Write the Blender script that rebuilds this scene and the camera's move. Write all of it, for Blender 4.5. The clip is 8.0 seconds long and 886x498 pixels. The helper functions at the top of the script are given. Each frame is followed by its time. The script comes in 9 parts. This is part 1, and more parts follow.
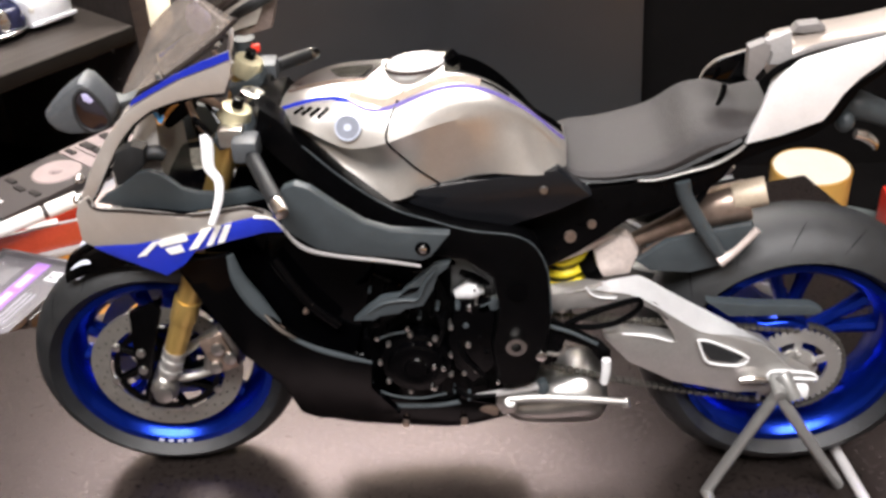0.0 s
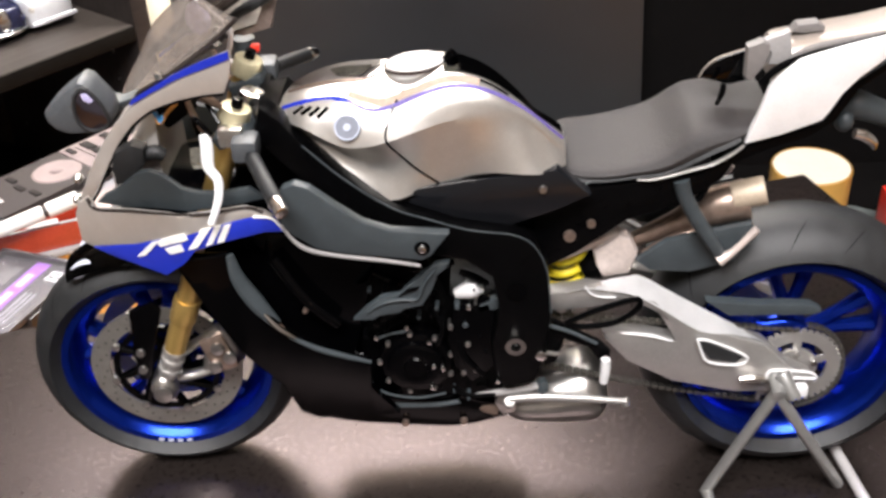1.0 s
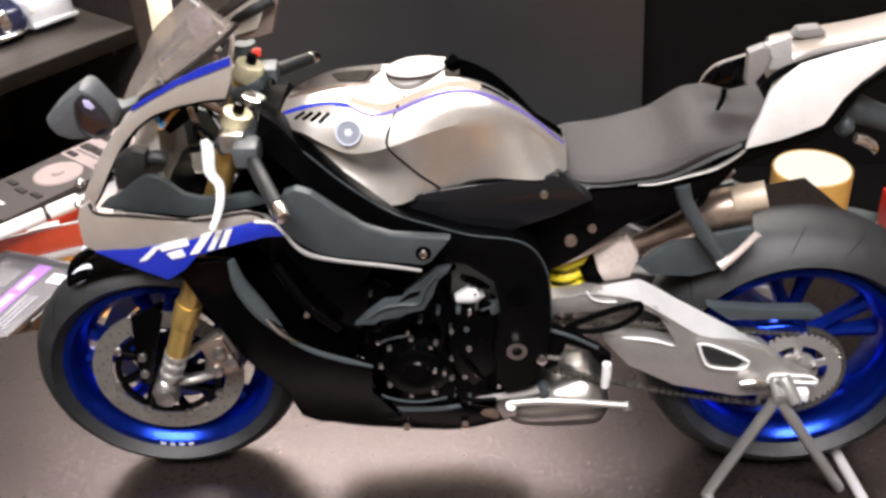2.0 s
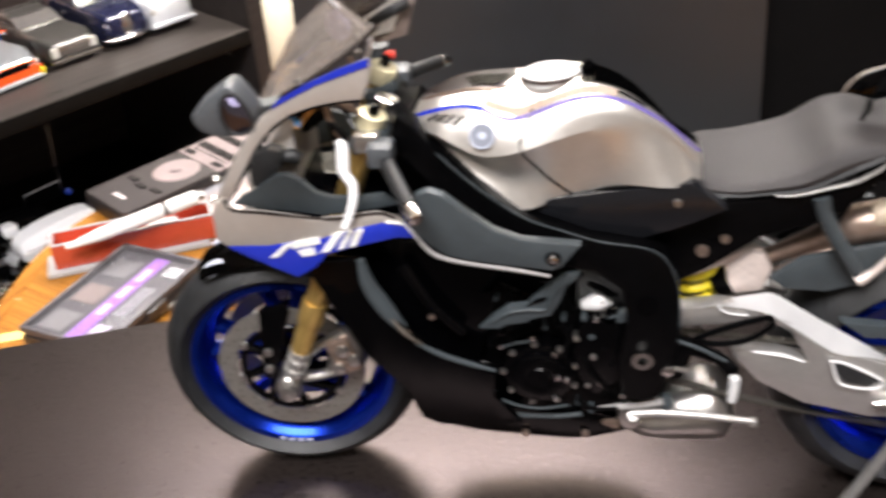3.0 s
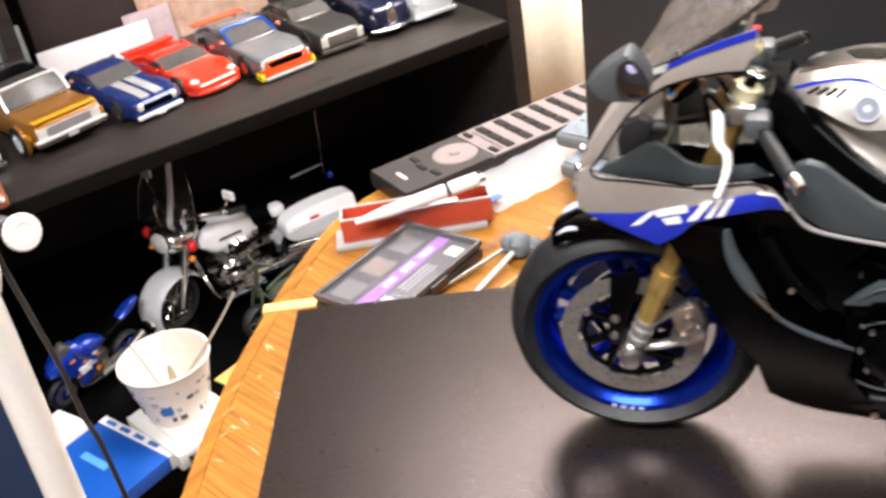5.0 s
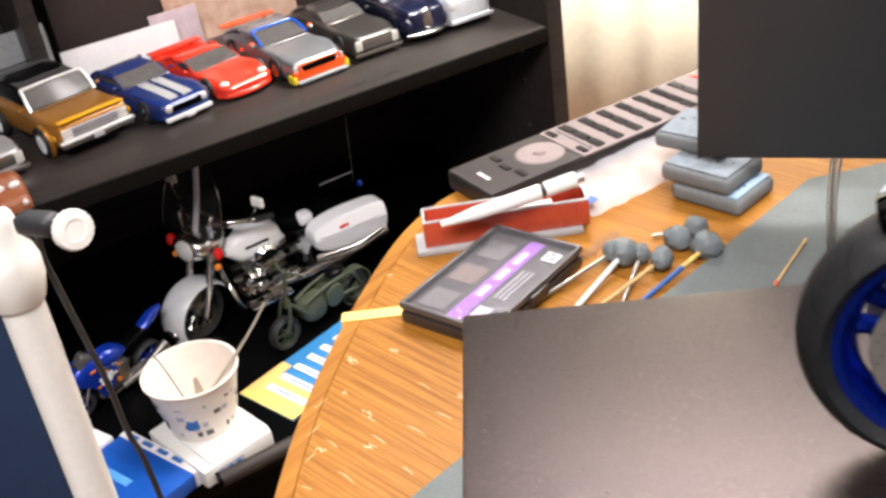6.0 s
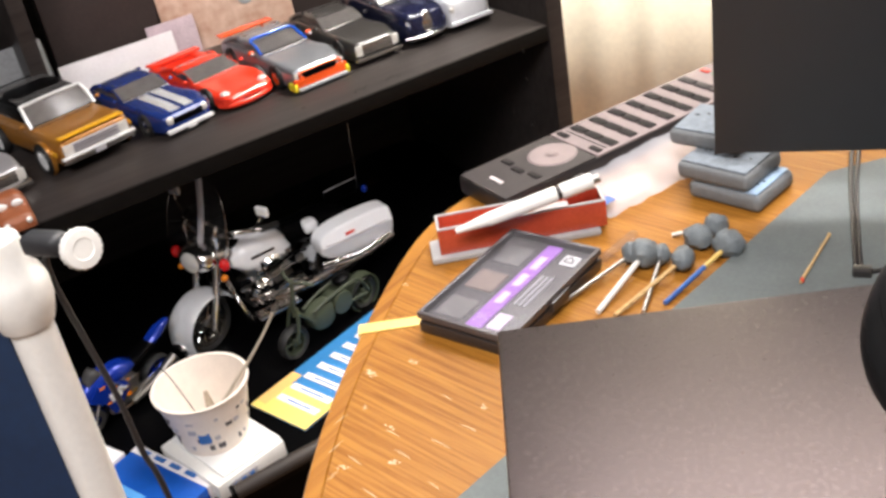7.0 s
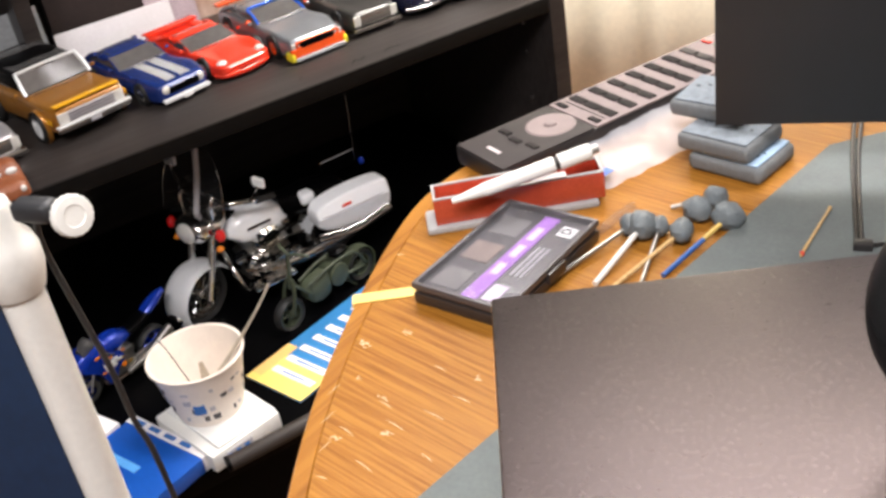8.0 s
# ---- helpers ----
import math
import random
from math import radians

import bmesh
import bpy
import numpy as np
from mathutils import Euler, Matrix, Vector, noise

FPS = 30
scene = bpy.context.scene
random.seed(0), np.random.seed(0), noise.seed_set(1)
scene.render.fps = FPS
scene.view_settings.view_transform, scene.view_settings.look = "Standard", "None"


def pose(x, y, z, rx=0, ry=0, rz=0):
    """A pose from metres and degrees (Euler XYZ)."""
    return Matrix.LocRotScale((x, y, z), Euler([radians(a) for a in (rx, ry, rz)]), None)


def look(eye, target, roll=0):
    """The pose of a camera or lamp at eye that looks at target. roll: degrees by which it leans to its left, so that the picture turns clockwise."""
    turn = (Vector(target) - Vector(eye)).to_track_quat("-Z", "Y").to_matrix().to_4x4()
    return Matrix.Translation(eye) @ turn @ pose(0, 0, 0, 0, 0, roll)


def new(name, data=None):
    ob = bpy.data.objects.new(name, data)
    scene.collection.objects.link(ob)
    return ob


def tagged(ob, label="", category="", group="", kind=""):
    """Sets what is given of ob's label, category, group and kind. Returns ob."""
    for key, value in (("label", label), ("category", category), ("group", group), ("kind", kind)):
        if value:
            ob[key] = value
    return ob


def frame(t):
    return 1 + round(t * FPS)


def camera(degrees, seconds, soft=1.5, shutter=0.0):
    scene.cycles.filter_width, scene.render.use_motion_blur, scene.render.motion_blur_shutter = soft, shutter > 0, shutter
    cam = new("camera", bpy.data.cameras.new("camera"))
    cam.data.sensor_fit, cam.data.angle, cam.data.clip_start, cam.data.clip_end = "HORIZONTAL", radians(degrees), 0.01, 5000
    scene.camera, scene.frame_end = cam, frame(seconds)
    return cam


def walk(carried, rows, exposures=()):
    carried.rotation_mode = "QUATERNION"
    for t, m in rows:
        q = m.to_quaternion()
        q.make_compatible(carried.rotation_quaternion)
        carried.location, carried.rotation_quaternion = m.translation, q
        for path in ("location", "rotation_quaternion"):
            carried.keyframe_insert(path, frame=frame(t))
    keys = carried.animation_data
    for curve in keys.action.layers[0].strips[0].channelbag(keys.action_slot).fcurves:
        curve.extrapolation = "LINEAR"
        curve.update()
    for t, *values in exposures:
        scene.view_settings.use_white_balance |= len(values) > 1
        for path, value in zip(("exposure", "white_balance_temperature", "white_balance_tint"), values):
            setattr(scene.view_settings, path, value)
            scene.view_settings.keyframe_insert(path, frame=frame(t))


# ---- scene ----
cam = camera(44.22, 8.0, soft=3.0, shutter=0.5)
# seconds, eye in metres, degrees of turn to the left, look up and lean
PATH = [
    (0, 0.06402, -0.16534, 1.03615, 3.312, -33.049, -2.926),
    (0.5, 0.06376, -0.16582, 1.03611, 3.374, -33.137, -2.839),
    (1, 0.06419, -0.16543, 1.03622, 3.341, -33.075, -2.962),
    (2.5, 0.06410, -0.16525, 1.03711, 3.479, -33.002, -3.081),
    (3, 0.05926, -0.16535, 1.03676, 9.508, -32.414, -4.505),
    (3.6, 0.05443, -0.16677, 1.03666, 17.830, -31.131, -6.968),
    (4, 0.05346, -0.17053, 1.03692, 20.296, -30.855, -7.419),
    (4.4, 0.05020, -0.16972, 1.03477, 21.158, -30.824, -7.703),
    (4.8, 0.04380, -0.17166, 1.03474, 23.236, -30.975, -8.624),
    (5, 0.03883, -0.17805, 1.03830, 23.568, -31.245, -9.253),
    (5.2, 0.02759, -0.17843, 1.03599, 23.525, -31.046, -8.303),
    (6.5, -0.02975, -0.14428, 1.00690, 23.483, -30.322, -8.559),
    (7, -0.02767, -0.14828, 1.01221, 23.540, -30.329, -10.187),
    (7.5, -0.02904, -0.14649, 1.00580, 23.475, -31.383, -9.021),
    (8, -0.02874, -0.14405, 1.00728, 23.689, -31.669, -9.747),
]
walk(cam, [(t, pose(x, y, z, 0, 0, turn) @ pose(0, 0, 0, 90 + up, 0, 0) @ pose(0, 0, 0, 0, 0, lean))
           for t, x, y, z, turn, up, lean in PATH], exposures=[(0.0, 0.08), (2.5, 0.08), (5.0, 0.08), (6.5, -0.30), (8.0, -0.36)])

# ---- light ----
world = bpy.data.worlds.new("world")
scene.world = world
world.use_nodes = True
world.node_tree.nodes["Background"].inputs[0].default_value = (0.75, 0.85, 1.0, 1)
world.node_tree.nodes["Background"].inputs[1].default_value = 0.05


def area_lamp(name, eye, target, sx, sy, watts, colour):
    data = bpy.data.lights.new(name, "AREA")
    data.shape, data.size, data.size_y, data.energy, data.color = "RECTANGLE", sx, sy, watts, colour
    ob = new(name, data)
    ob.matrix_world = look(eye, target)
    return ob


area_lamp("ceiling_lamp", (0.0, 1.34, 2.34), (-0.02, 1.1, 0), 2.0, 0.5, 96, (1.0, 0.96, 0.965))
area_lamp("ceiling_lamp", (0.0, -0.95, 2.36), (0.0, -0.6, 0), 1.2, 0.6, 82, (1.0, 0.96, 0.965))
# unseen fill added in mid-room, only to brighten the curtain
area_lamp("curtain_fill", (-0.38, 1.20, 1.10), (-0.36, 1.60, 0.60), 0.34, 0.14, 38.0, (1.0, 0.95, 0.86))


# ---- materials ----
def material(name, colour, rough=0.5, metal=0.0, vary=0.15, scale=60.0, bump=0.0, bump_scale=None, coat=0.0, spec=0.5, colour2=None, tint=(1, 1, 1)):
    """A principled surface whose colour and gloss wander at two scales, with a fine relief."""
    m = bpy.data.materials.new(name)
    m.use_nodes = True
    nodes, links = m.node_tree.nodes, m.node_tree.links
    b = nodes["Principled BSDF"]
    b.inputs["Metallic"].default_value = metal
    b.inputs["Coat Weight"].default_value = coat
    b.inputs["Coat Roughness"].default_value = 0.08
    b.inputs["Specular IOR Level"].default_value = spec
    b.inputs["Specular Tint"].default_value = (*tint, 1)
    tc = nodes.new("ShaderNodeTexCoord")
    big, fine = nodes.new("ShaderNodeTexNoise"), nodes.new("ShaderNodeTexNoise")
    big.inputs["Scale"].default_value, big.inputs["Detail"].default_value = scale, 3
    fine.inputs["Scale"].default_value, fine.inputs["Detail"].default_value = scale * 9, 4
    for n in (big, fine):
        links.new(tc.outputs["Object"], n.inputs["Vector"])
    add = nodes.new("ShaderNodeMath")
    add.operation = "ADD"
    half = nodes.new("ShaderNodeMath")
    half.operation, half.inputs[1].default_value = "MULTIPLY", 0.5
    links.new(big.outputs["Fac"], add.inputs[0])
    links.new(fine.outputs["Fac"], add.inputs[1])
    links.new(add.outputs[0], half.inputs[0])
    ramp = nodes.new("ShaderNodeValToRGB")
    c2 = colour2 or tuple(min(1, c * (1 + vary)) for c in colour)
    ramp.color_ramp.elements[0].position, ramp.color_ramp.elements[1].position = 0.35, 0.65
    ramp.color_ramp.elements[0].color = (*[c * (1 - vary) for c in colour], 1)
    ramp.color_ramp.elements[1].color = (*c2, 1)
    links.new(half.outputs[0], ramp.inputs["Fac"])
    links.new(ramp.outputs["Color"], b.inputs["Base Color"])
    rr = nodes.new("ShaderNodeMapRange")
    rr.inputs["To Min"].default_value, rr.inputs["To Max"].default_value = max(0.02, rough * 0.85), min(1, rough * 1.2)
    links.new(half.outputs[0], rr.inputs["Value"])
    links.new(rr.outputs["Result"], b.inputs["Roughness"])
    if bump:
        bn = nodes.new("ShaderNodeBump")
        bn.inputs["Strength"].default_value, bn.inputs["Distance"].default_value = bump, 0.0006
        tex = nodes.new("ShaderNodeTexNoise")
        tex.inputs["Scale"].default_value, tex.inputs["Detail"].default_value = bump_scale or scale * 12, 5
        links.new(tc.outputs["Object"], tex.inputs["Vector"])
        links.new(tex.outputs["Fac"], bn.inputs["Height"])
        links.new(bn.outputs["Normal"], b.inputs["Normal"])
    return m


def clear_material(name, colour, alpha_mix, rough=0.05):
    """Thin clear plastic: mostly see-through, with a glossy skin."""
    m = bpy.data.materials.new(name)
    m.use_nodes = True
    nodes, links = m.node_tree.nodes, m.node_tree.links
    nodes.remove(nodes["Principled BSDF"])
    see, skin, mix = nodes.new("ShaderNodeBsdfTransparent"), nodes.new("ShaderNodeBsdfPrincipled"), nodes.new("ShaderNodeMixShader")
    see.inputs[0].default_value = (*colour, 1)
    skin.inputs["Base Color"].default_value = (*[c * 0.5 for c in colour], 1)
    skin.inputs["Roughness"].default_value = rough
    mix.inputs[0].default_value = alpha_mix
    links.new(see.outputs[0], mix.inputs[1])
    links.new(skin.outputs[0], mix.inputs[2])
    links.new(mix.outputs[0], nodes["Material Output"].inputs[0])
    return m


def wood_material(name, dark, light, rough=0.35, angle=0.0, scale=1.0, spec=0.12):
    """Straight-grained oak: long streaks along one way, with pores."""
    m = bpy.data.materials.new(name)
    m.use_nodes = True
    nodes, links = m.node_tree.nodes, m.node_tree.links
    b = nodes["Principled BSDF"]
    tc, mp = nodes.new("ShaderNodeTexCoord"), nodes.new("ShaderNodeMapping")
    mp.vector_type = "TEXTURE"
    mp.inputs["Rotation"].default_value = (0, 0, angle)
    mp.inputs["Scale"].default_value = (1 / (2.5 * scale), 1 / (110 * scale), 1 / (60 * scale))
    links.new(tc.outputs["Object"], mp.inputs["Vector"])
    n1, n2 = nodes.new("ShaderNodeTexNoise"), nodes.new("ShaderNodeTexNoise")
    n1.inputs["Scale"].default_value, n1.inputs["Detail"].default_value, n1.inputs["Distortion"].default_value = 1.3, 6, 0.4
    n2.inputs["Scale"].default_value, n2.inputs["Detail"].default_value = 7.0, 4
    links.new(mp.outputs[0], n1.inputs["Vector"])
    links.new(mp.outputs[0], n2.inputs["Vector"])
    mix = nodes.new("ShaderNodeMath")
    mix.operation = "MULTIPLY_ADD"
    mix.inputs[1].default_value, mix.inputs[2].default_value = 0.45, 0.0
    links.new(n2.outputs["Fac"], mix.inputs[0])
    add = nodes.new("ShaderNodeMath")
    add.operation = "ADD"
    links.new(mix.outputs[0], add.inputs[0])
    links.new(n1.outputs["Fac"], add.inputs[1])
    ramp = nodes.new("ShaderNodeValToRGB")
    ramp.color_ramp.elements[0].position, ramp.color_ramp.elements[1].position = 0.52, 0.86
    ramp.color_ramp.elements[0].color, ramp.color_ramp.elements[1].color = (*dark, 1), (*light, 1)
    links.new(add.outputs[0], ramp.inputs["Fac"])
    links.new(ramp.outputs[0], b.inputs["Base Color"])
    b.inputs["Roughness"].default_value = rough
    b.inputs["Specular IOR Level"].default_value = spec
    bn = nodes.new("ShaderNodeBump")
    bn.inputs["Strength"].default_value, bn.inputs["Distance"].default_value = 0.25, 0.0004
    links.new(add.outputs[0], bn.inputs["Height"])
    links.new(bn.outputs[0], b.inputs["Normal"])
    return m


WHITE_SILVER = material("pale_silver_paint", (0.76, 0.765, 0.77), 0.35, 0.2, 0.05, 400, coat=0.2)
NOSE_SILVER = material("satin_silver_paint", (0.62, 0.59, 0.55), 0.32, 0.6, 0.05, 400, coat=0.2)
BLUE = material("blue_metal_paint", (0.0035, 0.024, 0.30), 0.25, 0.9, 0.15, 300, coat=0.05)
BLUE_DECAL = material("blue_decal", (0.012, 0.03, 0.42), 0.3, 0.1, 0.1, 300, coat=0.3)
GLOSS_BLACK = material("gloss_black", (0.0007, 0.0007, 0.0009), 0.07, 0, 0.2, 200, spec=0.13)
SATIN_BLACK = material("satin_black", (0.0012, 0.0012, 0.0014), 0.28, 0, 0.3, 300, 0.15, spec=0.06)
GREY_PLASTIC = material("dark_grey_plastic", (0.036, 0.045, 0.050), 0.45, 0, 0.15, 350, 0.12)
SEAT_GREY = material("seat_grey", (0.026, 0.0235, 0.0235), 0.55, 0, 0.2, 500, 0.35, 3000, spec=0.35)
RUBBER = material("tyre_rubber", (0.0105, 0.0115, 0.0125), 0.46, 0, 0.35, 300, 0.25, 4000, spec=0.5)
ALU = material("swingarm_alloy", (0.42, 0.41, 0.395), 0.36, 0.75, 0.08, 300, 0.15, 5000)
STEEL = material("steel", (0.42, 0.41, 0.39), 0.3, 0.95, 0.15, 300)
CHROME = material("chrome", (0.68, 0.67, 0.65), 0.17, 1.0, 0.05, 200)
DISC_STEEL = material("disc_steel", (0.30, 0.29, 0.265), 0.42, 0.8, 0.12, 500)
GOLD = material("gold_anodised", (0.50, 0.34, 0.11), 0.32, 0.75, 0.08, 300)
YELLOW = material("yellow_spring", (0.75, 0.62, 0.03), 0.35, 0, 0.08, 300)
BURNT = material("burnt_titanium", (0.30, 0.235, 0.19), 0.35, 0.8, 0.18, 90, colour2=(0.40, 0.30, 0.25))
BOX_GREY = material("warm_grey_plastic", (0.15, 0.14, 0.135), 0.5, 0, 0.1, 200)
TAIL_TAN = material("warm_grey_paint", (0.40, 0.35, 0.31), 0.35, 0.5, 0.06, 200, coat=0.2)
CHAIN_METAL = material("chain_metal", (0.10, 0.095, 0.085), 0.4, 0.8, 0.3, 500)
WHITE_PAINT = material("white_paint", (0.82, 0.82, 0.80), 0.3, 0, 0.04, 100, coat=0.2)
RED_PLASTIC = material("red_plastic", (0.62, 0.035, 0.02), 0.3, 0, 0.1, 200)
SCREEN = clear_material("smoky_screen", (0.72, 0.66, 0.61), 0.42, 0.06)
CLEAR = clear_material("clear_plastic", (0.92, 0.92, 0.94), 0.06, 0.08)
OAK = wood_material("oak_top", (0.195, 0.072, 0.0090), (0.35, 0.155, 0.026), 0.34, radians(-25), 4.6)
OAK_EDGE = wood_material("oak_edge", (0.20, 0.074, 0.010), (0.34, 0.148, 0.024), 0.34, radians(70))
BOARD = material("black_board", (0.012, 0.0095, 0.0085), 0.275, 0, 0.45, 900, 0.11, 2400, spec=0.47, tint=(1.0, 0.77, 0.76))
BACKDROP = material("black_card", (0.0080, 0.0090, 0.0116), 0.40, 0, 0.12, 60, 0.1, 2500, spec=1.0)
DARK_SHELF = wood_material("black_brown_shelf", (0.019, 0.0155, 0.0145), (0.036, 0.030, 0.028), 0.36, 0.0, 0.9, 0.30)
SHELF_EDGE_SHADE = material("shaded_shelf_edge", (0.004, 0.0034, 0.003), 0.5, 0, 0.3, 80, 0.1, 1200, spec=0.12)
MAT_GREY = material("grey_mat", (0.125, 0.142, 0.140), 0.7, 0, 0.12, 60, 0.1, 2500, spec=0.2)
PVC = material("pvc_white", (0.80, 0.79, 0.75), 0.35, 0, 0.04, 30)
CURTAIN = material("cream_curtain", (0.88, 0.82, 0.68), 0.85, 0, 0.06, 12, 0.2, 900)
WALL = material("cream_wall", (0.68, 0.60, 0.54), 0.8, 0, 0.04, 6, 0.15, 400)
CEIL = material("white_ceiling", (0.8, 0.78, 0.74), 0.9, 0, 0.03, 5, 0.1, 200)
# for the unseen walls, kept dark so that less light bounces back
WALL_DIM = material("unseen_dark_wall", (0.24, 0.22, 0.20), 0.8, 0, 0.05, 6, 0.15, 400)
FLOOR_MAT = wood_material("floor_wood", (0.10, 0.05, 0.025), (0.22, 0.12, 0.06), 0.4, 0, 0.15)


# ---- mesh helpers ----
def part(name, bm, mat, parent, label="", smooth=True, angle=40):
    """One mesh object out of bm, under a thing or a part; all in the thing's own coordinates."""
    bmesh.ops.recalc_face_normals(bm, faces=bm.faces)
    me = bpy.data.meshes.new(name)
    if smooth:
        lim = radians(angle)
        for f in bm.faces:
            f.smooth = True
        for e in bm.edges:
            if len(e.link_faces) == 2 and e.calc_face_angle(0) > lim:
                e.smooth = False
    bm.to_mesh(me)
    bm.free()
    me.materials.append(mat)
    ob = new(name, me)
    if parent is not None:
        ob.parent = parent
    if label:
        ob["label"] = label
    return ob


def thing(name, m, label, category, group="", kind=""):
    ob = new(name)
    ob.empty_display_size = 0.02
    ob.matrix_basis = m
    return tagged(ob, label, category, group, kind)


def solid(name, bm, mat, label, category, kind="", group="", m=None, smooth=True):
    """A thing that is one plain mesh."""
    ob = part(name, bm, mat, None, "", smooth)
    if m is not None:
        ob.matrix_basis = m
    return tagged(ob, label, category, group, kind)


def BM():
    return bmesh.new()


def bevel(bm, geom_faces_verts, width, segs=2, lim=30):
    edges = [e for e in {e for v in geom_faces_verts for e in v.link_edges} if len(e.link_faces) == 2 and e.calc_face_angle(0) > radians(lim)]
    if edges and width > 0:
        bmesh.ops.bevel(bm, geom=edges, offset=width, segments=segs, affect="EDGES", profile=0.6, clamp_overlap=True)


def box(bm, c, s, b=0.0, m=None, segs=2):
    r = bmesh.ops.create_cube(bm, size=1, matrix=(m or Matrix()) @ Matrix.Translation(c) @ Matrix.Diagonal((*s, 1)))
    if b:
        bevel(bm, r["verts"], b, segs)
    return bm


def cyl(bm, p0, p1, r0, r1=None, n=20, b=0.0):
    p0, p1 = Vector(p0), Vector(p1)
    q = (p1 - p0).to_track_quat("Z", "Y").to_matrix().to_4x4()
    r = bmesh.ops.create_cone(bm, cap_ends=True, segments=n, radius1=r0, radius2=r0 if r1 is None else r1, depth=(p1 - p0).length,
                              matrix=Matrix.Translation((p0 + p1) / 2) @ q)
    if b:
        bevel(bm, r["verts"], b)
    return bm


def ball(bm, c, s, n=16, m=None):
    bmesh.ops.create_uvsphere(bm, u_segments=n, v_segments=max(6, n // 2), radius=1, matrix=(m or Matrix()) @ Matrix.Translation(c) @ Matrix.Diagonal((*s, 1)))
    return bm


def smooth_path(pts, k=6):
    """Points along a Catmull-Rom curve through pts."""
    P = [np.array(p, float) for p in pts]
    P = [2 * P[0] - P[1]] + P + [2 * P[-1] - P[-2]]
    out = []
    for i in range(1, len(P) - 2):
        for j in range(k):
            t = j / k
            a, b_, c, d = P[i - 1], P[i], P[i + 1], P[i + 2]
            out.append(0.5 * ((2 * b_) + (c - a) * t + (2 * a - 5 * b_ + 4 * c - d) * t * t + (3 * b_ - a - 3 * c + d) * t ** 3))
    out.append(P[-2])
    return out


def tube(bm, pts, r, n=10, k=5, flat=1.0, closed_ends=True):
    """A round bar bent along a curve; r is one radius or one for each point."""
    rs = r if isinstance(r, (list, tuple)) else [r] * len(pts)
    path = smooth_path([(*p, q) for p, q in zip(pts, rs)], k) if len(pts) > 2 else [np.array((*p, q)) for p, q in zip(pts, rs)]
    rings, side = [], None
    for i, p in enumerate(path):
        a, c = Vector(path[max(0, i - 1)][:3]), Vector(path[min(len(path) - 1, i + 1)][:3])
        way = (c - a).normalized()
        if side is None:
            side = way.orthogonal().normalized() if abs(way.z) > 0.95 else way.cross(Vector((0, 0, 1))).normalized()
        side = (side - way * side.dot(way)).normalized()
        up = way.cross(side)
        rings.append([bm.verts.new(Vector(p[:3]) + (side * math.cos(2 * math.pi * j / n) + up * math.sin(2 * math.pi * j / n) * flat) * p[3]) for j in range(n)])
    for a, c in zip(rings, rings[1:]):
        for j in range(n):
            bm.faces.new((a[j], a[(j + 1) % n], c[(j + 1) % n], c[j]))
    if closed_ends:
        bm.faces.new(rings[0][::-1])
        bm.faces.new(rings[-1])
    return bm


def lathe(bm, prof, c=(0, 0, 0), axis="Y", n=48, closed=False):
    """A turned shape: prof lists (radius, height along the axis)."""
    rings = []
    for r, h in prof:
        ring = []
        for j in range(n):
            a = 2 * math.pi * j / n
            u, v = r * math.cos(a), r * math.sin(a)
            p = {"Y": (u, h, v), "Z": (u, v, h), "X": (h, u, v)}[axis]
            ring.append(bm.verts.new(Vector(c) + Vector(p)))
        rings.append(ring)
    pairs = list(zip(rings, rings[1:])) + ([(rings[-1], rings[0])] if closed else [])
    for a, b_ in pairs:
        for j in range(n):
            bm.faces.new((a[j], a[(j + 1) % n], b_[(j + 1) % n], b_[j]))
    if not closed:
        if prof[0][0] > 1e-6:
            bm.faces.new(rings[0])
        if prof[-1][0] > 1e-6:
            bm.faces.new(rings[-1])
    bmesh.ops.remove_doubles(bm, verts=bm.verts, dist=1e-7)
    return bm


def prism(bm, outline, y0, y1, b=0.0, bend=None, cuts=(), round_=0, holes=()):
    """A panel with an outline in x, z and a thickness in y; bend(x, z) shifts it in y; cuts: x places at which it may bend."""
    pts = [tuple(p[:2]) for p in (smooth_path(list(outline) + [outline[0]], round_)[:-1] if round_ else outline)]
    lo = [bm.verts.new((x, y0, z)) for x, z in pts]
    f = bm.faces.new(lo)
    made = bmesh.ops.extrude_face_region(bm, geom=[f])
    vs = [v for v in made["geom"] if isinstance(v, bmesh.types.BMVert)]
    for v in vs:
        v.co.y = y1
    both = lo + vs
    if b:
        bevel(bm, both, b, 2, 35)
    if bend:
        for x in cuts:
            bmesh.ops.bisect_plane(bm, geom=bm.verts[:] + bm.edges[:] + bm.faces[:], plane_co=(x, 0, 0), plane_no=(1, 0, 0))
        bmesh.ops.triangulate(bm, faces=[f for f in bm.faces if len(f.verts) > 4])
        for v in bm.verts:
            v.co.y += bend(v.co.x, v.co.z)
    return bm


def mirror_y(bm):
    """The same shape on the other side of the middle plane."""
    other = bm.copy()
    bmesh.ops.scale(other, vec=(1, -1, 1), verts=other.verts)
    bmesh.ops.reverse_faces(other, faces=other.faces)
    return other


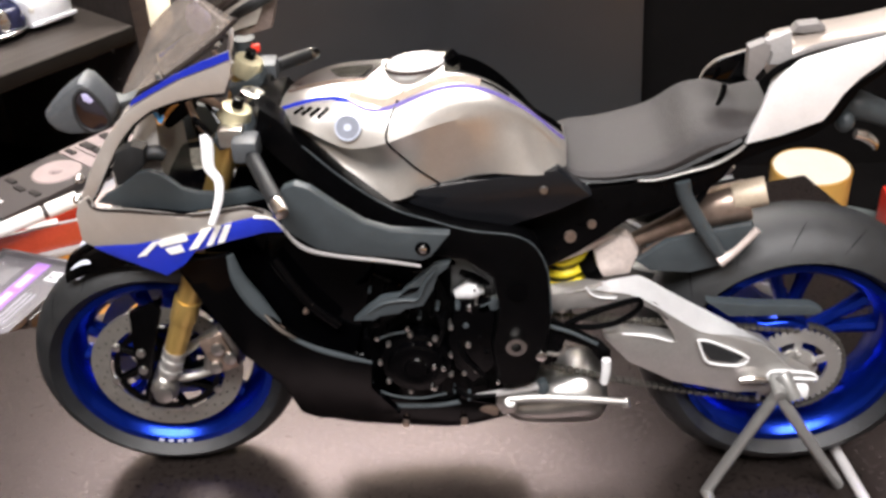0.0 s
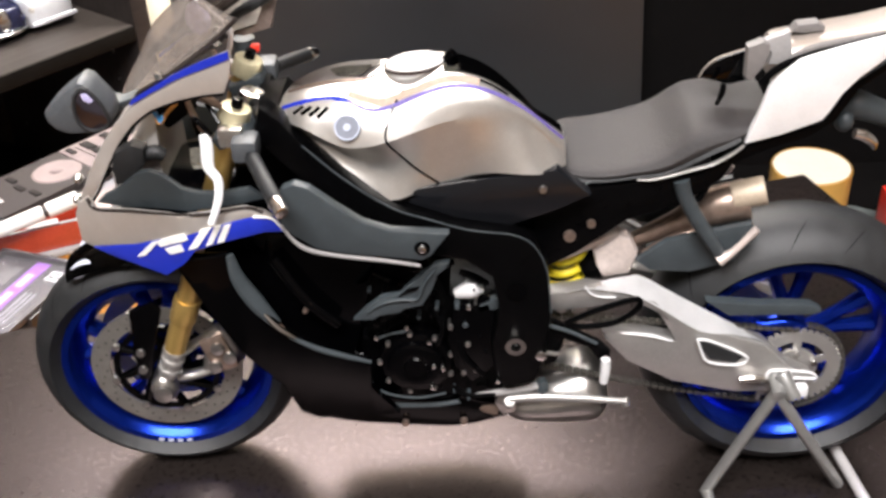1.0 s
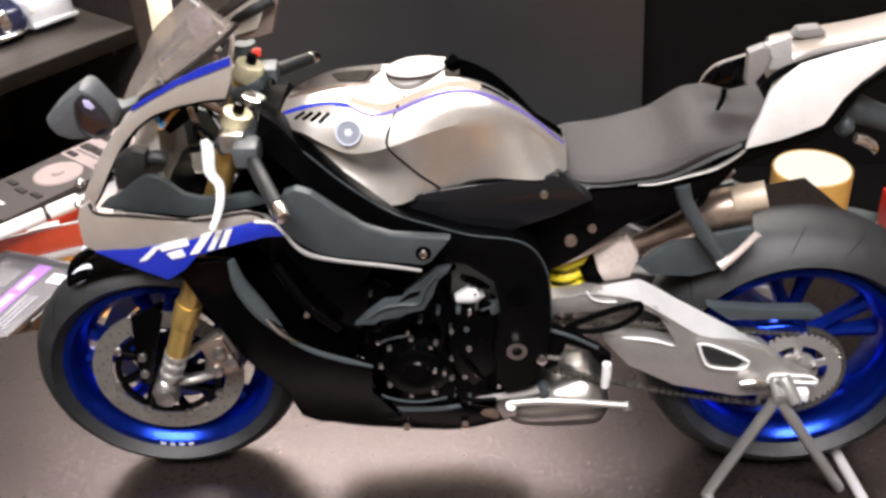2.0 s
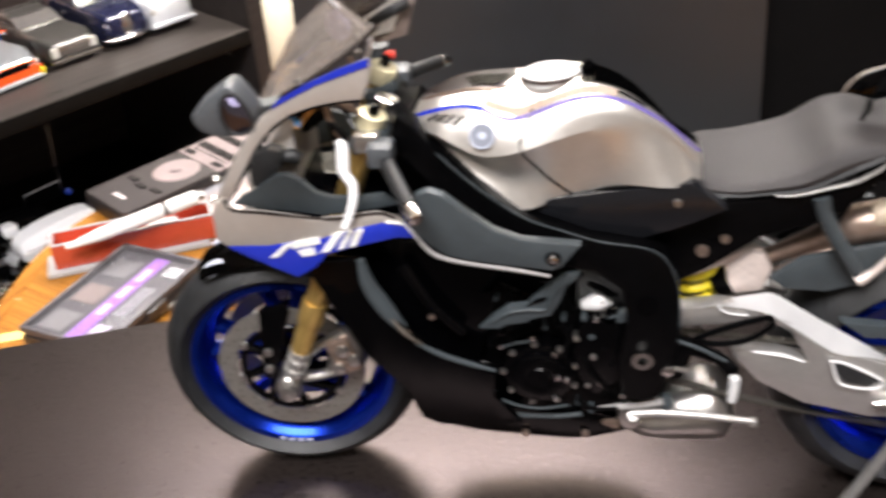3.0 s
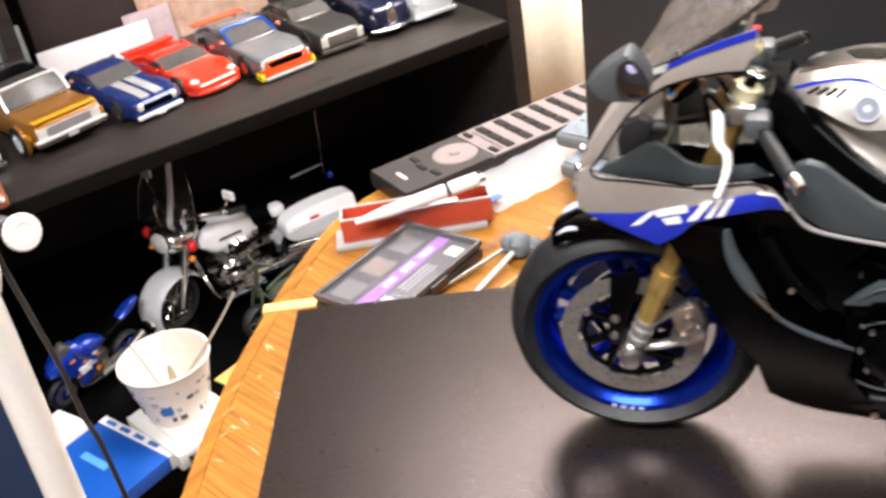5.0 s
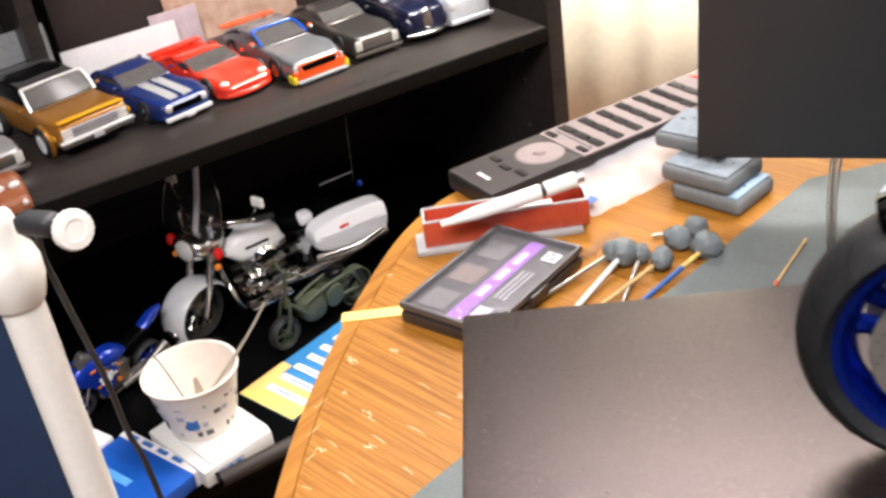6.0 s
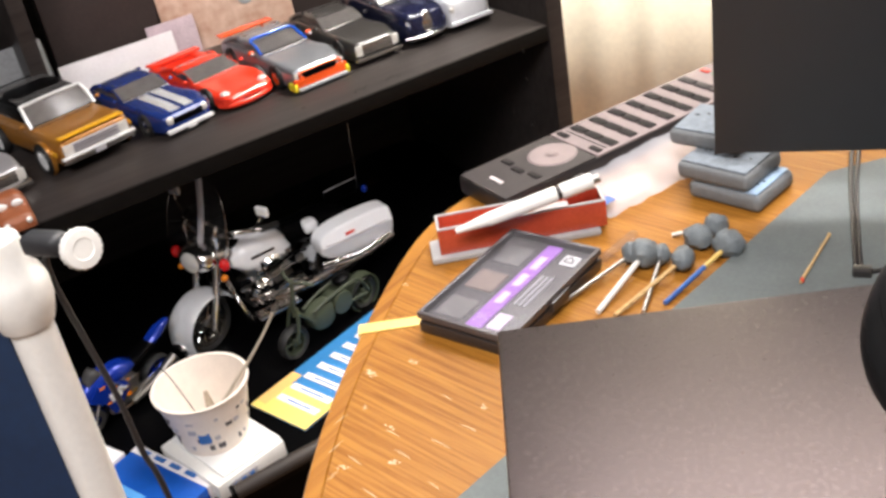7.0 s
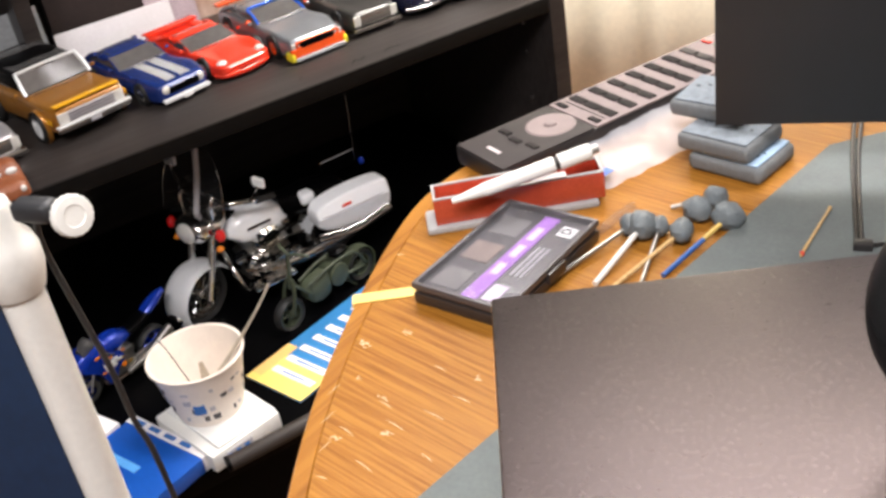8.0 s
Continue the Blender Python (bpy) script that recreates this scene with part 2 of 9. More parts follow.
class Body:
    """A rounded body lofted along x: stations of (x, bottom, top, half width), and a half section of (side, height) shares."""

    def __init__(self, stations, section, steps=6, k=4):
        self.path = smooth_path(stations, steps)
        half = smooth_path(section, k)
        self.half = [(float(a), float(h)) for a, h in half]

    def at(self, x, u, out=0.0, side=-1):
        xs = [p[0] for p in self.path]
        zb, zt, w = (float(np.interp(x, xs, [p[i] for p in self.path])) for i in (1, 2, 3))
        us = np.linspace(0, 1, len(self.half))
        a = float(np.interp(u, us, [h[0] for h in self.half]))
        h = float(np.interp(u, us, [h_[1] for h_ in self.half]))
        return Vector((x, side * (w * a + out), zb + (zt - zb) * h + out * u))

    def mesh(self, bm):
        rings = []
        for x, zb, zt, w in self.path:
            h = zt - zb
            left = [(-w * a, zb + h * s) for a, s in self.half]
            right = [(w * a, zb + h * s) for a, s in self.half[-2::-1]]
            rings.append([bm.verts.new((x, y, z)) for y, z in left + right])
        n = len(rings[0])
        for a, c in zip(rings, rings[1:]):
            for j in range(n):
                bm.faces.new((a[j], a[(j + 1) % n], c[(j + 1) % n], c[j]))
        bm.faces.new(rings[0][::-1])
        bm.faces.new(rings[-1])
        return bm

    def ribbon(self, bm, path, width, out=0.0002, steps=8):
        """A thin band laid on the side along (x, u) points."""
        pts = smooth_path(path, steps)
        rows = []
        for i, (x, u) in enumerate(pts):
            a, c = pts[max(0, i - 1)], pts[min(len(pts) - 1, i + 1)]
            p, q = self.at(a[0], a[1]), self.at(c[0], c[1])
            way = (q - p).normalized()
            mid = self.at(x, u, out)
            nrm = Vector((0, -1, 0.6)).normalized()
            across = way.cross(nrm).normalized()
            rows.append((bm.verts.new(mid - across * width / 2), bm.verts.new(mid + across * width / 2)))
        for (a, b_), (c, d) in zip(rows, rows[1:]):
            bm.faces.new((a, b_, d, c))
        return bm


# ---- the room ----
def room():
    def slab(name, c, s, mat, label, cat):
        return solid(name, box(BM(), c, s), mat, label, cat, "structure", smooth=False)
    slab("floor", (0, -0.2, -0.02), (4.4, 4.0, 0.04), FLOOR_MAT, "dark brown wooden floor of the hobby room", "floor")
    slab("ceiling", (0, -0.2, 2.52), (4.4, 4.0, 0.04), CEIL, "plain white painted ceiling", "ceiling")
    slab("wall_north", (0, 1.73, 1.25), (4.2, 0.06, 2.5), WALL, "cream painted wall behind the curtain", "wall")
    slab("wall_south", (0, -2.13, 1.25), (4.2, 0.06, 2.5), WALL_DIM, "unseen taupe wall behind the viewer, dark to cut bounced light", "wall")
    slab("wall_west", (-2.13, -0.2, 1.25), (0.06, 3.92, 2.5), WALL_DIM, "unseen taupe side wall, dark to cut bounced light", "wall")
    slab("wall_east", (2.13, -0.2, 1.25), (0.06, 3.92, 2.5), WALL_DIM, "unseen taupe side wall, dark to cut bounced light", "wall")


room()
ZB = 0.88     # top of the display board
ZT = 0.75     # table top
SHELF_Z, LOW_Z = 0.533, 0.25
P0 = Vector((-0.808, 0.616, 0))                    # a point under the shelf's front edge
SD = Vector((0.62, 0.784, 0)).normalized()          # along the shelf
SN = Vector((-SD.y, SD.x, 0))                       # into the shelf


def on_shelf(s, t, z):
    return P0 + SD * s + SN * t + Vector((0, 0, z))


SHELF_M = Matrix.Translation(P0) @ Matrix(((SD.x, SN.x, 0, 0), (SD.y, SN.y, 0, 0), (0, 0, 1, 0), (0, 0, 0, 1)))


BOARD_T = 0.020


def bookcase():
    case = thing("bookcase", SHELF_M, "black-brown laminated bookcase with open compartments", "bookcase")
    part("side_panel", box(BM(), (0.684, 0.21, 0.65), (0.024, 0.42, 1.3), 0.0015), DARK_SHELF, case)
    part("side_panel", box(BM(), (-0.612, 0.21, 0.65), (0.024, 0.42, 1.3), 0.0015), DARK_SHELF, case)
    part("back_panel", box(BM(), (0.036, 0.425, 0.65), (1.32, 0.008, 1.3)), DARK_SHELF, case)
    for z in (SHELF_Z, 1.29):
        part("shelf_board", box(BM(), (0.036, 0.209, z - BOARD_T / 2), (1.270, 0.414, BOARD_T), 0.0015), DARK_SHELF, case)
    # near-black strips carry the shade of the shelves' front edges in their colour
    for z in (SHELF_Z, 1.29):
        part("edge_band", box(BM(), (0.036, 0.0005, z - BOARD_T / 2 - 0.0002), (1.268, 0.002, BOARD_T - 0.0012), 0.0003), SHELF_EDGE_SHADE, case, "front edge of the shelf, shade put into its colour")
    part("divider", box(BM(), (0.10, 0.335, 0.723), (0.020, 0.16, 0.384), 0.001), DARK_SHELF, case)
    for t in (0.062, 0.36):
        for z in (0.291, 0.375, 0.443, 0.483):
            part("pin_hole", cyl(BM(), (0.6722, t, z), (0.6712, t, z), 0.0022, n=10), STEEL, case)
    for pts in ([(0.395, 0.018), (0.402, 0.026), (0.410, 0.022), (0.417, 0.030)], [(0.440, 0.020), (0.452, 0.026), (0.462, 0.022)], [(0.330, 0.030), (0.336, 0.036)]):
        part("scuff_mark", tube(BM(), [(a, b_, SHELF_Z) for a, b_ in pts], 0.0007, 6, 4, 0.3), SATIN_BLACK, case, "dark scuff on the shelf")
    low = thing("low_cabinet", SHELF_M, "low black cabinet standing under the bookcase shelf", "cabinet")
    part("top", box(BM(), (0.029, 0.115, LOW_Z - 0.010), (1.254, 0.60, 0.020), 0.002), SATIN_BLACK, low)
    part("body", box(BM(), (0.029, 0.125, 0.115), (1.24, 0.56, 0.23), 0.002), SATIN_BLACK, low)


bookcase()


def curtain():
    bm = BM()
    cols = []
    for i in range(161):
        x = -0.85 + 1.25 * i / 160
        y = 1.60 + 0.005 * math.sin(i * 0.55) + 0.006 * math.sin(i * 0.23 + 1.3)
        cols.append([bm.verts.new((x, y + 0.006 * math.sin(z * 3 + i * 0.2), z)) for z in (0.02, 0.5, 1.0, 1.5, 2.0, 2.3)])
    for a, b_ in zip(cols, cols[1:]):
        for j in range(5):
            bm.faces.new((a[j], b_[j], b_[j + 1], a[j + 1]))
    ob = solid("curtain", bm, CURTAIN, "cream fabric curtain hanging in soft folds", "curtain")
    mod = ob.modifiers.new("thick", "SOLIDIFY")
    mod.thickness = 0.0015


curtain()


# ---- the table ----
def table():
    t = thing("round_edged_table", pose(0, 0, ZT), "worn oak table with a curved edge and pale scuffs", "table")
    rim = [(-0.060, -0.330), (-0.150, -0.100), (-0.186, 0.030), (-0.2087, 0.110), (-0.2195, 0.172), (-0.2245, 0.240), (-0.2215, 0.285), (-0.207, 0.322),
           (-0.170, 0.385), (-0.115, 0.450), (0.00, 0.520), (0.20, 0.560), (0.50, 0.520), (0.62, 0.30), (0.60, -0.15), (0.40, -0.40), (0.10, -0.42)]
    pts = [tuple(p) for p in smooth_path(rim + [rim[0]], 8)[:-1]]
    cx, cy = 0.18, 0.07
    bm = BM()
    f = bm.faces.new([bm.verts.new((cx + (x - cx) * 0.978, cy + (y - cy) * 0.978, 0)) for x, y in pts])
    ex = bmesh.ops.extrude_face_region(bm, geom=[f])
    for v in ex["geom"]:
        if isinstance(v, bmesh.types.BMVert):
            v.co.z -= 0.026
    part("top", bm, OAK, t)
    bm = BM()
    n = len(pts)
    prof = [(0.9785, -0.0008), (0.980, 0.0), (0.997, 0.0), (1.0, -0.002), (1.0, -0.024), (0.997, -0.027), (0.975, -0.027)]
    rings = [[bm.verts.new((cx + (x - cx) * k, cy + (y - cy) * k, z)) for x, y in pts] for k, z in prof]
    for a, b_ in zip(rings, rings[1:]):
        for j in range(n):
            bm.faces.new((a[j], a[(j + 1) % n], b_[(j + 1) % n], b_[j]))
    part("edge_band", bm, OAK_EDGE, t, "solid oak edge band")
    for x, y in ((-0.05, 0.05), (0.42, 0.05), (0.42, 0.38), (-0.05, 0.38)):
        part("leg", cyl(BM(), (x, y, -0.75), (x, y, -0.026), 0.02, 0.03, 16), OAK_EDGE, t)
    # pale paint scuffs, thin crusts on the varnish
    for x, y, ln, an in ((-0.1929, 0.1167, 0.008, -28), (-0.159, 0.1086, 0.006, -30), (-0.1923, 0.0928, 0.005, -10), (-0.2073, 0.1378, 0.007, 68), (-0.2029, 0.1223, 0.008, 70), (-0.1976, 0.1079, 0.006, 72),
                         (-0.1840, 0.1330, 0.007, -26), (-0.1760, 0.1225, 0.009, -27), (-0.1636, 0.1300, 0.010, -24), (-0.1700, 0.1560, 0.006, -24), (-0.1560, 0.1400, 0.008, -22), (-0.1800, 0.1010, 0.010, -30)):
        c, s_ = math.cos(radians(an)), math.sin(radians(an))
        part("paint_streak", tube(BM(), [(x - ln / 2 * c, y - ln / 2 * s_, 0.0), (x, y + 0.0003, 0.0), (x + ln / 2 * c, y + ln / 2 * s_, 0.0)], [0.00006, 0.0002, 0.00008], 6, 4, 0.4), SCUFF, t, "pale worn streak")
    rnd = random.Random(4)
    for x, y, r in ((-0.2067, 0.1666, 0.0042), (-0.1911, 0.1762, 0.003), (-0.1862, 0.136, 0.0026), (-0.1541, 0.1523, 0.0024), (-0.2150, 0.232, 0.002),
                    (-0.178, 0.118, 0.003), (-0.195, 0.112, 0.0028), (-0.118, 0.262, 0.0014), (-0.2, 0.146, 0.0016)):
        bm = BM()
        for _ in range(9):
            a, k = rnd.uniform(0, 6.28), rnd.uniform(0, 1)
            ball(bm, (x + r * k * math.cos(a), y + r * k * math.sin(a) * 0.7, 0.0), (r * rnd.uniform(0.08, 0.28), r * rnd.uniform(0.05, 0.18), 0.0002), 8)
        part("paint_scuff", bm, SCUFF, t, "pale dried paint scuff")


SCUFF = material("pale_scuff", (0.56, 0.42, 0.26), 0.5, 0, 0.2, 900)
table()


# ---- board, card backdrop and their supports ----
BOARD_M = Matrix.Translation((-0.0955, 0.0278, ZB)) @ Matrix.Rotation(radians(18.3), 4, "Z")


def staging():
    b = solid("display_board", box(BM(), (0.1305, -0.105, -0.0025), (0.261, 0.210, 0.005), 0.0006), BOARD,
              "thin black display board with a slightly glossy face", "board", m=BOARD_M)
    solid("support_box", box(BM(), (0.150, -0.125, -0.067), (0.17, 0.12, 0.123), 0.002), SATIN_BLACK,
          "plain black box holding up the display board", "box", m=BOARD_M)
    card = Matrix.Translation((-0.0845, 0.3075, 0.7785)) @ Matrix.Rotation(radians(4.0), 4, "Z") @ Matrix.Rotation(radians(-8.0), 4, "X")
    solid("card_backdrop", box(BM(), (0.111, 0.0015, 0.1485), (0.222, 0.003, 0.297), 0.0004), BACKDROP,
          "matt black card standing upright as a backdrop", "backdrop card", m=card)
    solid("dark_board", box(BM(), (0.36, 0.356, 1.05), (0.52, 0.016, 0.6), 0.002), BLACK_CLOTH, "large dull black board standing on the table", "board")
    bm = box(BM(), (0.0, 0.0, 0.0142), (0.016, 0.03, 0.0284), 0.002)
    solid("card_block", bm, SATIN_BLACK, "small black plastic block under the card", "block", m=pose(0.008, 0.322, ZT + 0.0015, 0, 0, 4))


BLACK_CLOTH = material("dull_black", (0.0035, 0.003, 0.003), 0.8, 0, 0.2, 40, 0.1, 900, spec=0.08)
staging()


# ---- the large model motorcycle (numbers in millimetres, then scaled) ----
def mpart(name, bm, mat, parent, label="", smooth=True, angle=40):
    bmesh.ops.scale(bm, vec=(0.001, 0.001, 0.001), verts=bm.verts)
    return part(name, bm, mat, parent, label, smooth, angle)


def both(name, bm, mat, parent, label="", angle=40):
    """A part of the near side and its twin on the far side."""
    other = mirror_y(bm)
    mpart(name, bm, mat, parent, label, angle=angle)
    mpart(name, other, mat, parent, label, angle=angle)


SCREEN_EDGE = material("dark_brown_edge", (0.020, 0.015, 0.013), 0.3, 0, 0.15, 200)
LILAC = material("lilac_patch", (0.42, 0.40, 0.62), 0.3, 0, 0.1, 300)
PALE_MARK = material("pale_mark", (0.45, 0.47, 0.55), 0.5, 0, 0.2, 300)


def tyre_profile(R, w, bead):
    """Round sport tyre section: (radius, offset), closed."""
    pts = [(bead, -w * 0.62), (bead + 1.2, -w * 0.80)]
    for i in range(13):
        a = -1.25 + 2.5 * i / 12
        pts.append((R - (R - bead - 2.4) * (1 - math.cos(a)) / (1 - math.cos(1.25)), w * math.sin(a) / math.sin(1.25)))
    pts += [(bead + 1.2, w * 0.80), (bead, w * 0.62)]
    return pts


def wheel(name, parent, cx, cz, R, w, rim_w, spokes, RI):
    hub = new(name)
    hub.parent = parent
    c = (cx, 0, cz)
    mpart("tyre", lathe(BM(), tyre_profile(R, w, RI - 0.6), c, "Y", 72, closed=True), RUBBER, hub, "black sport tyre with fine grooves")
    bm = BM()
    y = rim_w
    lathe(bm, [(RI + q, h) for q, h in ((0, -y), (0, -y + 0.7), (-1.2, -y + 1.0), (-2.7, -y + 3.0), (-2.9, 0), (-2.7, y - 3.0), (-1.2, y - 1.0), (0, y - 0.7), (0, y), (-1.3, y), (-1.9, y - 0.6),
               (-3.7, y - 3.2), (-4.1, 0), (-3.7, -y + 3.2), (-1.9, -y + 0.6), (-1.3, -y))], c, "Y", 72, closed=True)
    lathe(bm, [(5.0, -4.2), (5.0, 4.2), (2.2, 4.2), (2.2, -4.2)], c, "Y", 32, closed=True)
    for k in range(spokes):
        a = 2 * math.pi * k / spokes + 0.35
        for off in (-0.20, 0.20):
            d0, d1 = a, a + off
            p0 = (cx + 4.2 * math.cos(d0), 0, cz + 4.2 * math.sin(d0))
            p1 = (cx + (RI - 3.6) * math.cos(d1), 0, cz + (RI - 3.6) * math.sin(d1))
            tube(bm, [p0, tuple((np.array(p0) + np.array(p1)) / 2), p1], [1.7, 1.3, 1.8], 8, 3)
    mpart("rim", bm, BLUE, hub, "metallic blue cast rim with paired spokes")
    bm = BM()
    for k in range(16):          # siping grooves, shallow dark cuts standing on the shoulder
        a = 2 * math.pi * k / 16
        for s in (-1, 1):
            pts = []
            for j in range(4):
                u = s * (0.35 + 0.22 * j)
                rr = R - (R - RI + 0.6 - 2.4) * (1 - math.cos(u)) / (1 - math.cos(1.25)) + 0.0
                aa = a + 0.05 * j * (1 if s > 0 else 1)
                pts.append((cx + rr * math.cos(aa), w * math.sin(u) / math.sin(1.25), cz + rr * math.sin(aa)))
            tube(bm, pts, [0.03, 0.1, 0.1, 0.03], 5, 2)
    ob = mpart("tread_groove", bm, GROOVE, hub)
    ob["kind"] = "stuff"
    return hub


def sport_bike():
    bike = thing("motorcycle_model", pose(0, 0, ZB), "silver, blue and black racing motorcycle model on a paddock stand", "model motorcycle")
    P = bike
    # wheels
    fw = wheel("front_wheel", P, 1.2, 25.5, 25.5, 6.2, 4.6, 5, 19.9)
    wheel("rear_wheel", P, 117.9, 27.6, 27.8, 8.8, 6.8, 5, 20.3)
    c = (1.2, 0, 25.5)
    pit = material("dark_hole", (0.03, 0.03, 0.03), 0.6, 0, 0.1, 200)
    for s in (-1, 1):
        bm = BM()
        lathe(bm, [(10.8, s * 4.6 - 0.25), (14.3, s * 4.6 - 0.25), (14.3, s * 4.6 + 0.25), (10.8, s * 4.6 + 0.25)], c, "Y", 64, closed=True)
        disc = mpart("brake_disc", bm, DISC_STEEL, fw, "drilled steel brake disc")
        bm = BM()
        for k in range(54):
            a = 2 * math.pi * k / 54
            r = 11.5 + 0.9 * (k % 3)
            p = Vector((c[0] + r * math.cos(a), s * 4.85, c[2] + r * math.sin(a)))
            cyl(bm, p, p + Vector((0, s * 0.04, 0)), 0.22, n=6)
        mpart("drill_holes", bm, pit, disc)["kind"] = "stuff"
        bm = BM()
        lathe(bm, [(2.6, s * 4.2), (4.6, s * 4.3), (4.6, s * 5.1), (2.6, s * 5.2)], c, "Y", 32, closed=True)
        lathe(bm, [(8.9, s * 4.4), (10.1, s * 4.4), (10.1, s * 5.0), (8.9, s * 5.0)], c, "Y", 48, closed=True)
        for k in range(8):
            a = 2 * math.pi * k / 8 + 0.2
            mpart("carrier_spoke", tube(BM(), [(c[0] + 4.2 * math.cos(a - 0.35), s * 4.7, c[2] + 4.2 * math.sin(a - 0.35)), (c[0] + 9.3 * math.cos(a), s * 4.7, c[2] + 9.3 * math.sin(a))], [1.0, 0.8], 8), GLOSS_BLACK, fw)
        mpart("disc_carrier", bm, GLOSS_BLACK, fw, "black spoked disc carrier")
        for k in range(8):
            a = 2 * math.pi * k / 8 + 0.2
            p = Vector((c[0] + 10.4 * math.cos(a), 0, c[2] + 10.4 * math.sin(a)))
            mpart("disc_button", cyl(BM(), p + Vector((0, s * 4.4, 0)), p + Vector((0, s * 5.4, 0)), 0.75, n=12, b=0.1), STEEL, fw)
    for k in range(4):
        a = radians(-104 + 5.5 * k)
        mpart("rim_decal", box(BM(), (0, 0, 0), (1.0, 0.12, 0.6), 0, Matrix.Translation((1.2 + 19.3 * math.cos(a), -4.66, 25.5 + 19.3 * math.sin(a))) @ Matrix.Rotation(-a - math.pi / 2, 4, "Y")), PALE_MARK, fw)
    mpart("axle", cyl(BM(), (0.5, -10.5, 25.2), (0.5, 10.5, 25.2), 1.5, n=20), STEEL, fw)
    # forks: steering head leans back
    rake = Vector((24.5, 0, 64)).normalized()
    low = Vector((1.2, 0, 24.0))
    for s in (-1, 1):
        fork = new("fork_leg")
        fork.parent = P
        o = Vector((0, s * 9.2, 0))
        pt = lambda h: low + rake * h + o
        mpart("gold_tube", cyl(BM(), pt(10.5), pt(59.5), 2.05, n=24), GOLD, fork, "gold anodised fork tube")
        mpart("gold_collar", cyl(BM(), pt(17.5), pt(22.5), 2.45, n=24, b=0.2), GOLD, fork)
        bm = cyl(BM(), pt(4.0), pt(10.8), 1.85, n=20)
        for h in (4.8, 7.2, 9.4):
            cyl(bm, pt(h), pt(h + 1.1), 2.2, n=20, b=0.15)
        mpart("slider", bm, ALU, fork)
        bm = ball(BM(), pt(0.8), (2.6, 2.3, 3.2), 16)
        cyl(bm, pt(0.6) + Vector((0, -2.6, 0)), pt(0.6) + Vector((0, 2.6, 0)), 1.8, n=18, b=0.2)
        mpart("axle_clamp", bm, STEEL, fork, "polished axle clamp")
        # caliper bracket and caliper behind the leg
        y_ = s * 7.4
        bm = tube(BM(), [(2.0, y_, 25.4), (8, y_, 26.0), (14.6, y_, 28.6)], [1.5, 1.2, 1.3], 10, 4, 0.8)
        tube(bm, [(4.0, y_, 30.6), (9, y_, 33.6), (13.4, y_, 36.6)], [1.4, 1.1, 1.3], 10, 4, 0.8)
        tube(bm, [(14.4, y_, 28.0), (15.2, y_, 32.0), (13.6, y_, 36.8)], [1.2, 1.3, 1.2], 10, 4, 0.8)
        tube(bm, [(9.4, y_, 26.2), (11.4, y_, 34.6)], 0.9, 8)
        mpart("caliper_bracket", bm, STEEL, fork)
        cal = BM()
        box(cal, (12.6, s * 7.8, 31.5), (5.0, 3.0, 8.0), 1.0, Matrix.Translation((12.6, 0, 31.5)) @ Matrix.Rotation(radians(-18), 4, "Y") @ Matrix.Translation((-12.6, 0, -31.5)))
        cp = mpart("brake_caliper", cal, BURNT, fork, "bronze-grey brake caliper")
        for z, x in ((29.0, 11.6), (33.2, 12.6), (31.0, 14.6)):
            mpart("caliper_bolt", cyl(BM(), (x, s * 9.2, z), (x, s * 10.1, z), 1.35, 1.2, 14, 0.15), STEEL, cp)
        # dark guard ahead of the tube
        g = prism(BM(), [(-1.4, 43.5), (3.2, 45.5), (4.4, 43.5), (1.6, 35), (-0.6, 28.0), (-2.4, 28.0), (-2.2, 35)], s * 10.4 - 0.5, s * 10.4 + 0.5, 0.3)
        gp = mpart("fork_guard", g, GLOSS_BLACK, fork)
        for x, z in ((-0.9, 34.6), (-1.2, 30.6)):
            mpart("guard_bolt", cyl(BM(), (x, s * 11.0, z), (x, s * 11.6, z), 0.85, 0.75, 12), STEEL, gp)
    # front fender
    bm = BM()
    rings = []
    for i in range(25):
        a = radians(52 + (121 - 52) * i / 24)
        ring = []
        for j in range(13):
            b_ = -1.25 + 2.5 * j / 12
            w_ = 7.4 * (1 - 0.35 * abs(i / 24 - 0.45))
            r = 27.3 - 2.4 * (1 - math.cos(b_))
            ring.append(bm.verts.new((0.5 + r * math.cos(a), w_ * math.sin(b_), 25.2 + r * math.sin(a))))
        rings.append(ring)
    for a, b_ in zip(rings, rings[1:]):
        for j in range(12):
            bm.faces.new((a[j], a[j + 1], b_[j + 1], b_[j]))
    bmesh.ops.solidify(bm, geom=bm.faces[:], thickness=0.5)
    fender = mpart("front_fender", bm, GLOSS_BLACK, P, "gloss black front mudguard")
    for s in (-1, 1):
        e = lathe(BM(), [(0.01, 0.5), (2.2, 0.5), (2.2, 0.0), (0.01, 0.0)], (0, 0, 0), "Y", 24)
        bmesh.ops.transform(e, matrix=Matrix.Translation((-10.2, s * 4.6, 49.2)) @ Matrix.Rotation(radians(-28), 4, "Y") @ Matrix.Diagonal((1.15, -s, 0.5, 1)) @ Matrix.Rotation(radians(35 * s), 4, "X"), verts=e.verts)
        mpart("fender_badge", e, PALE_MARK, fender, "pale oval badge")

    # front fairing
    def nose(x, z):           # narrows towards the front
        k = max(0.0, 14.0 - x)
        return 0.5 * k - 0.005 * k * k
    cuts = [-8 + 2.2 * i for i in range(18)]
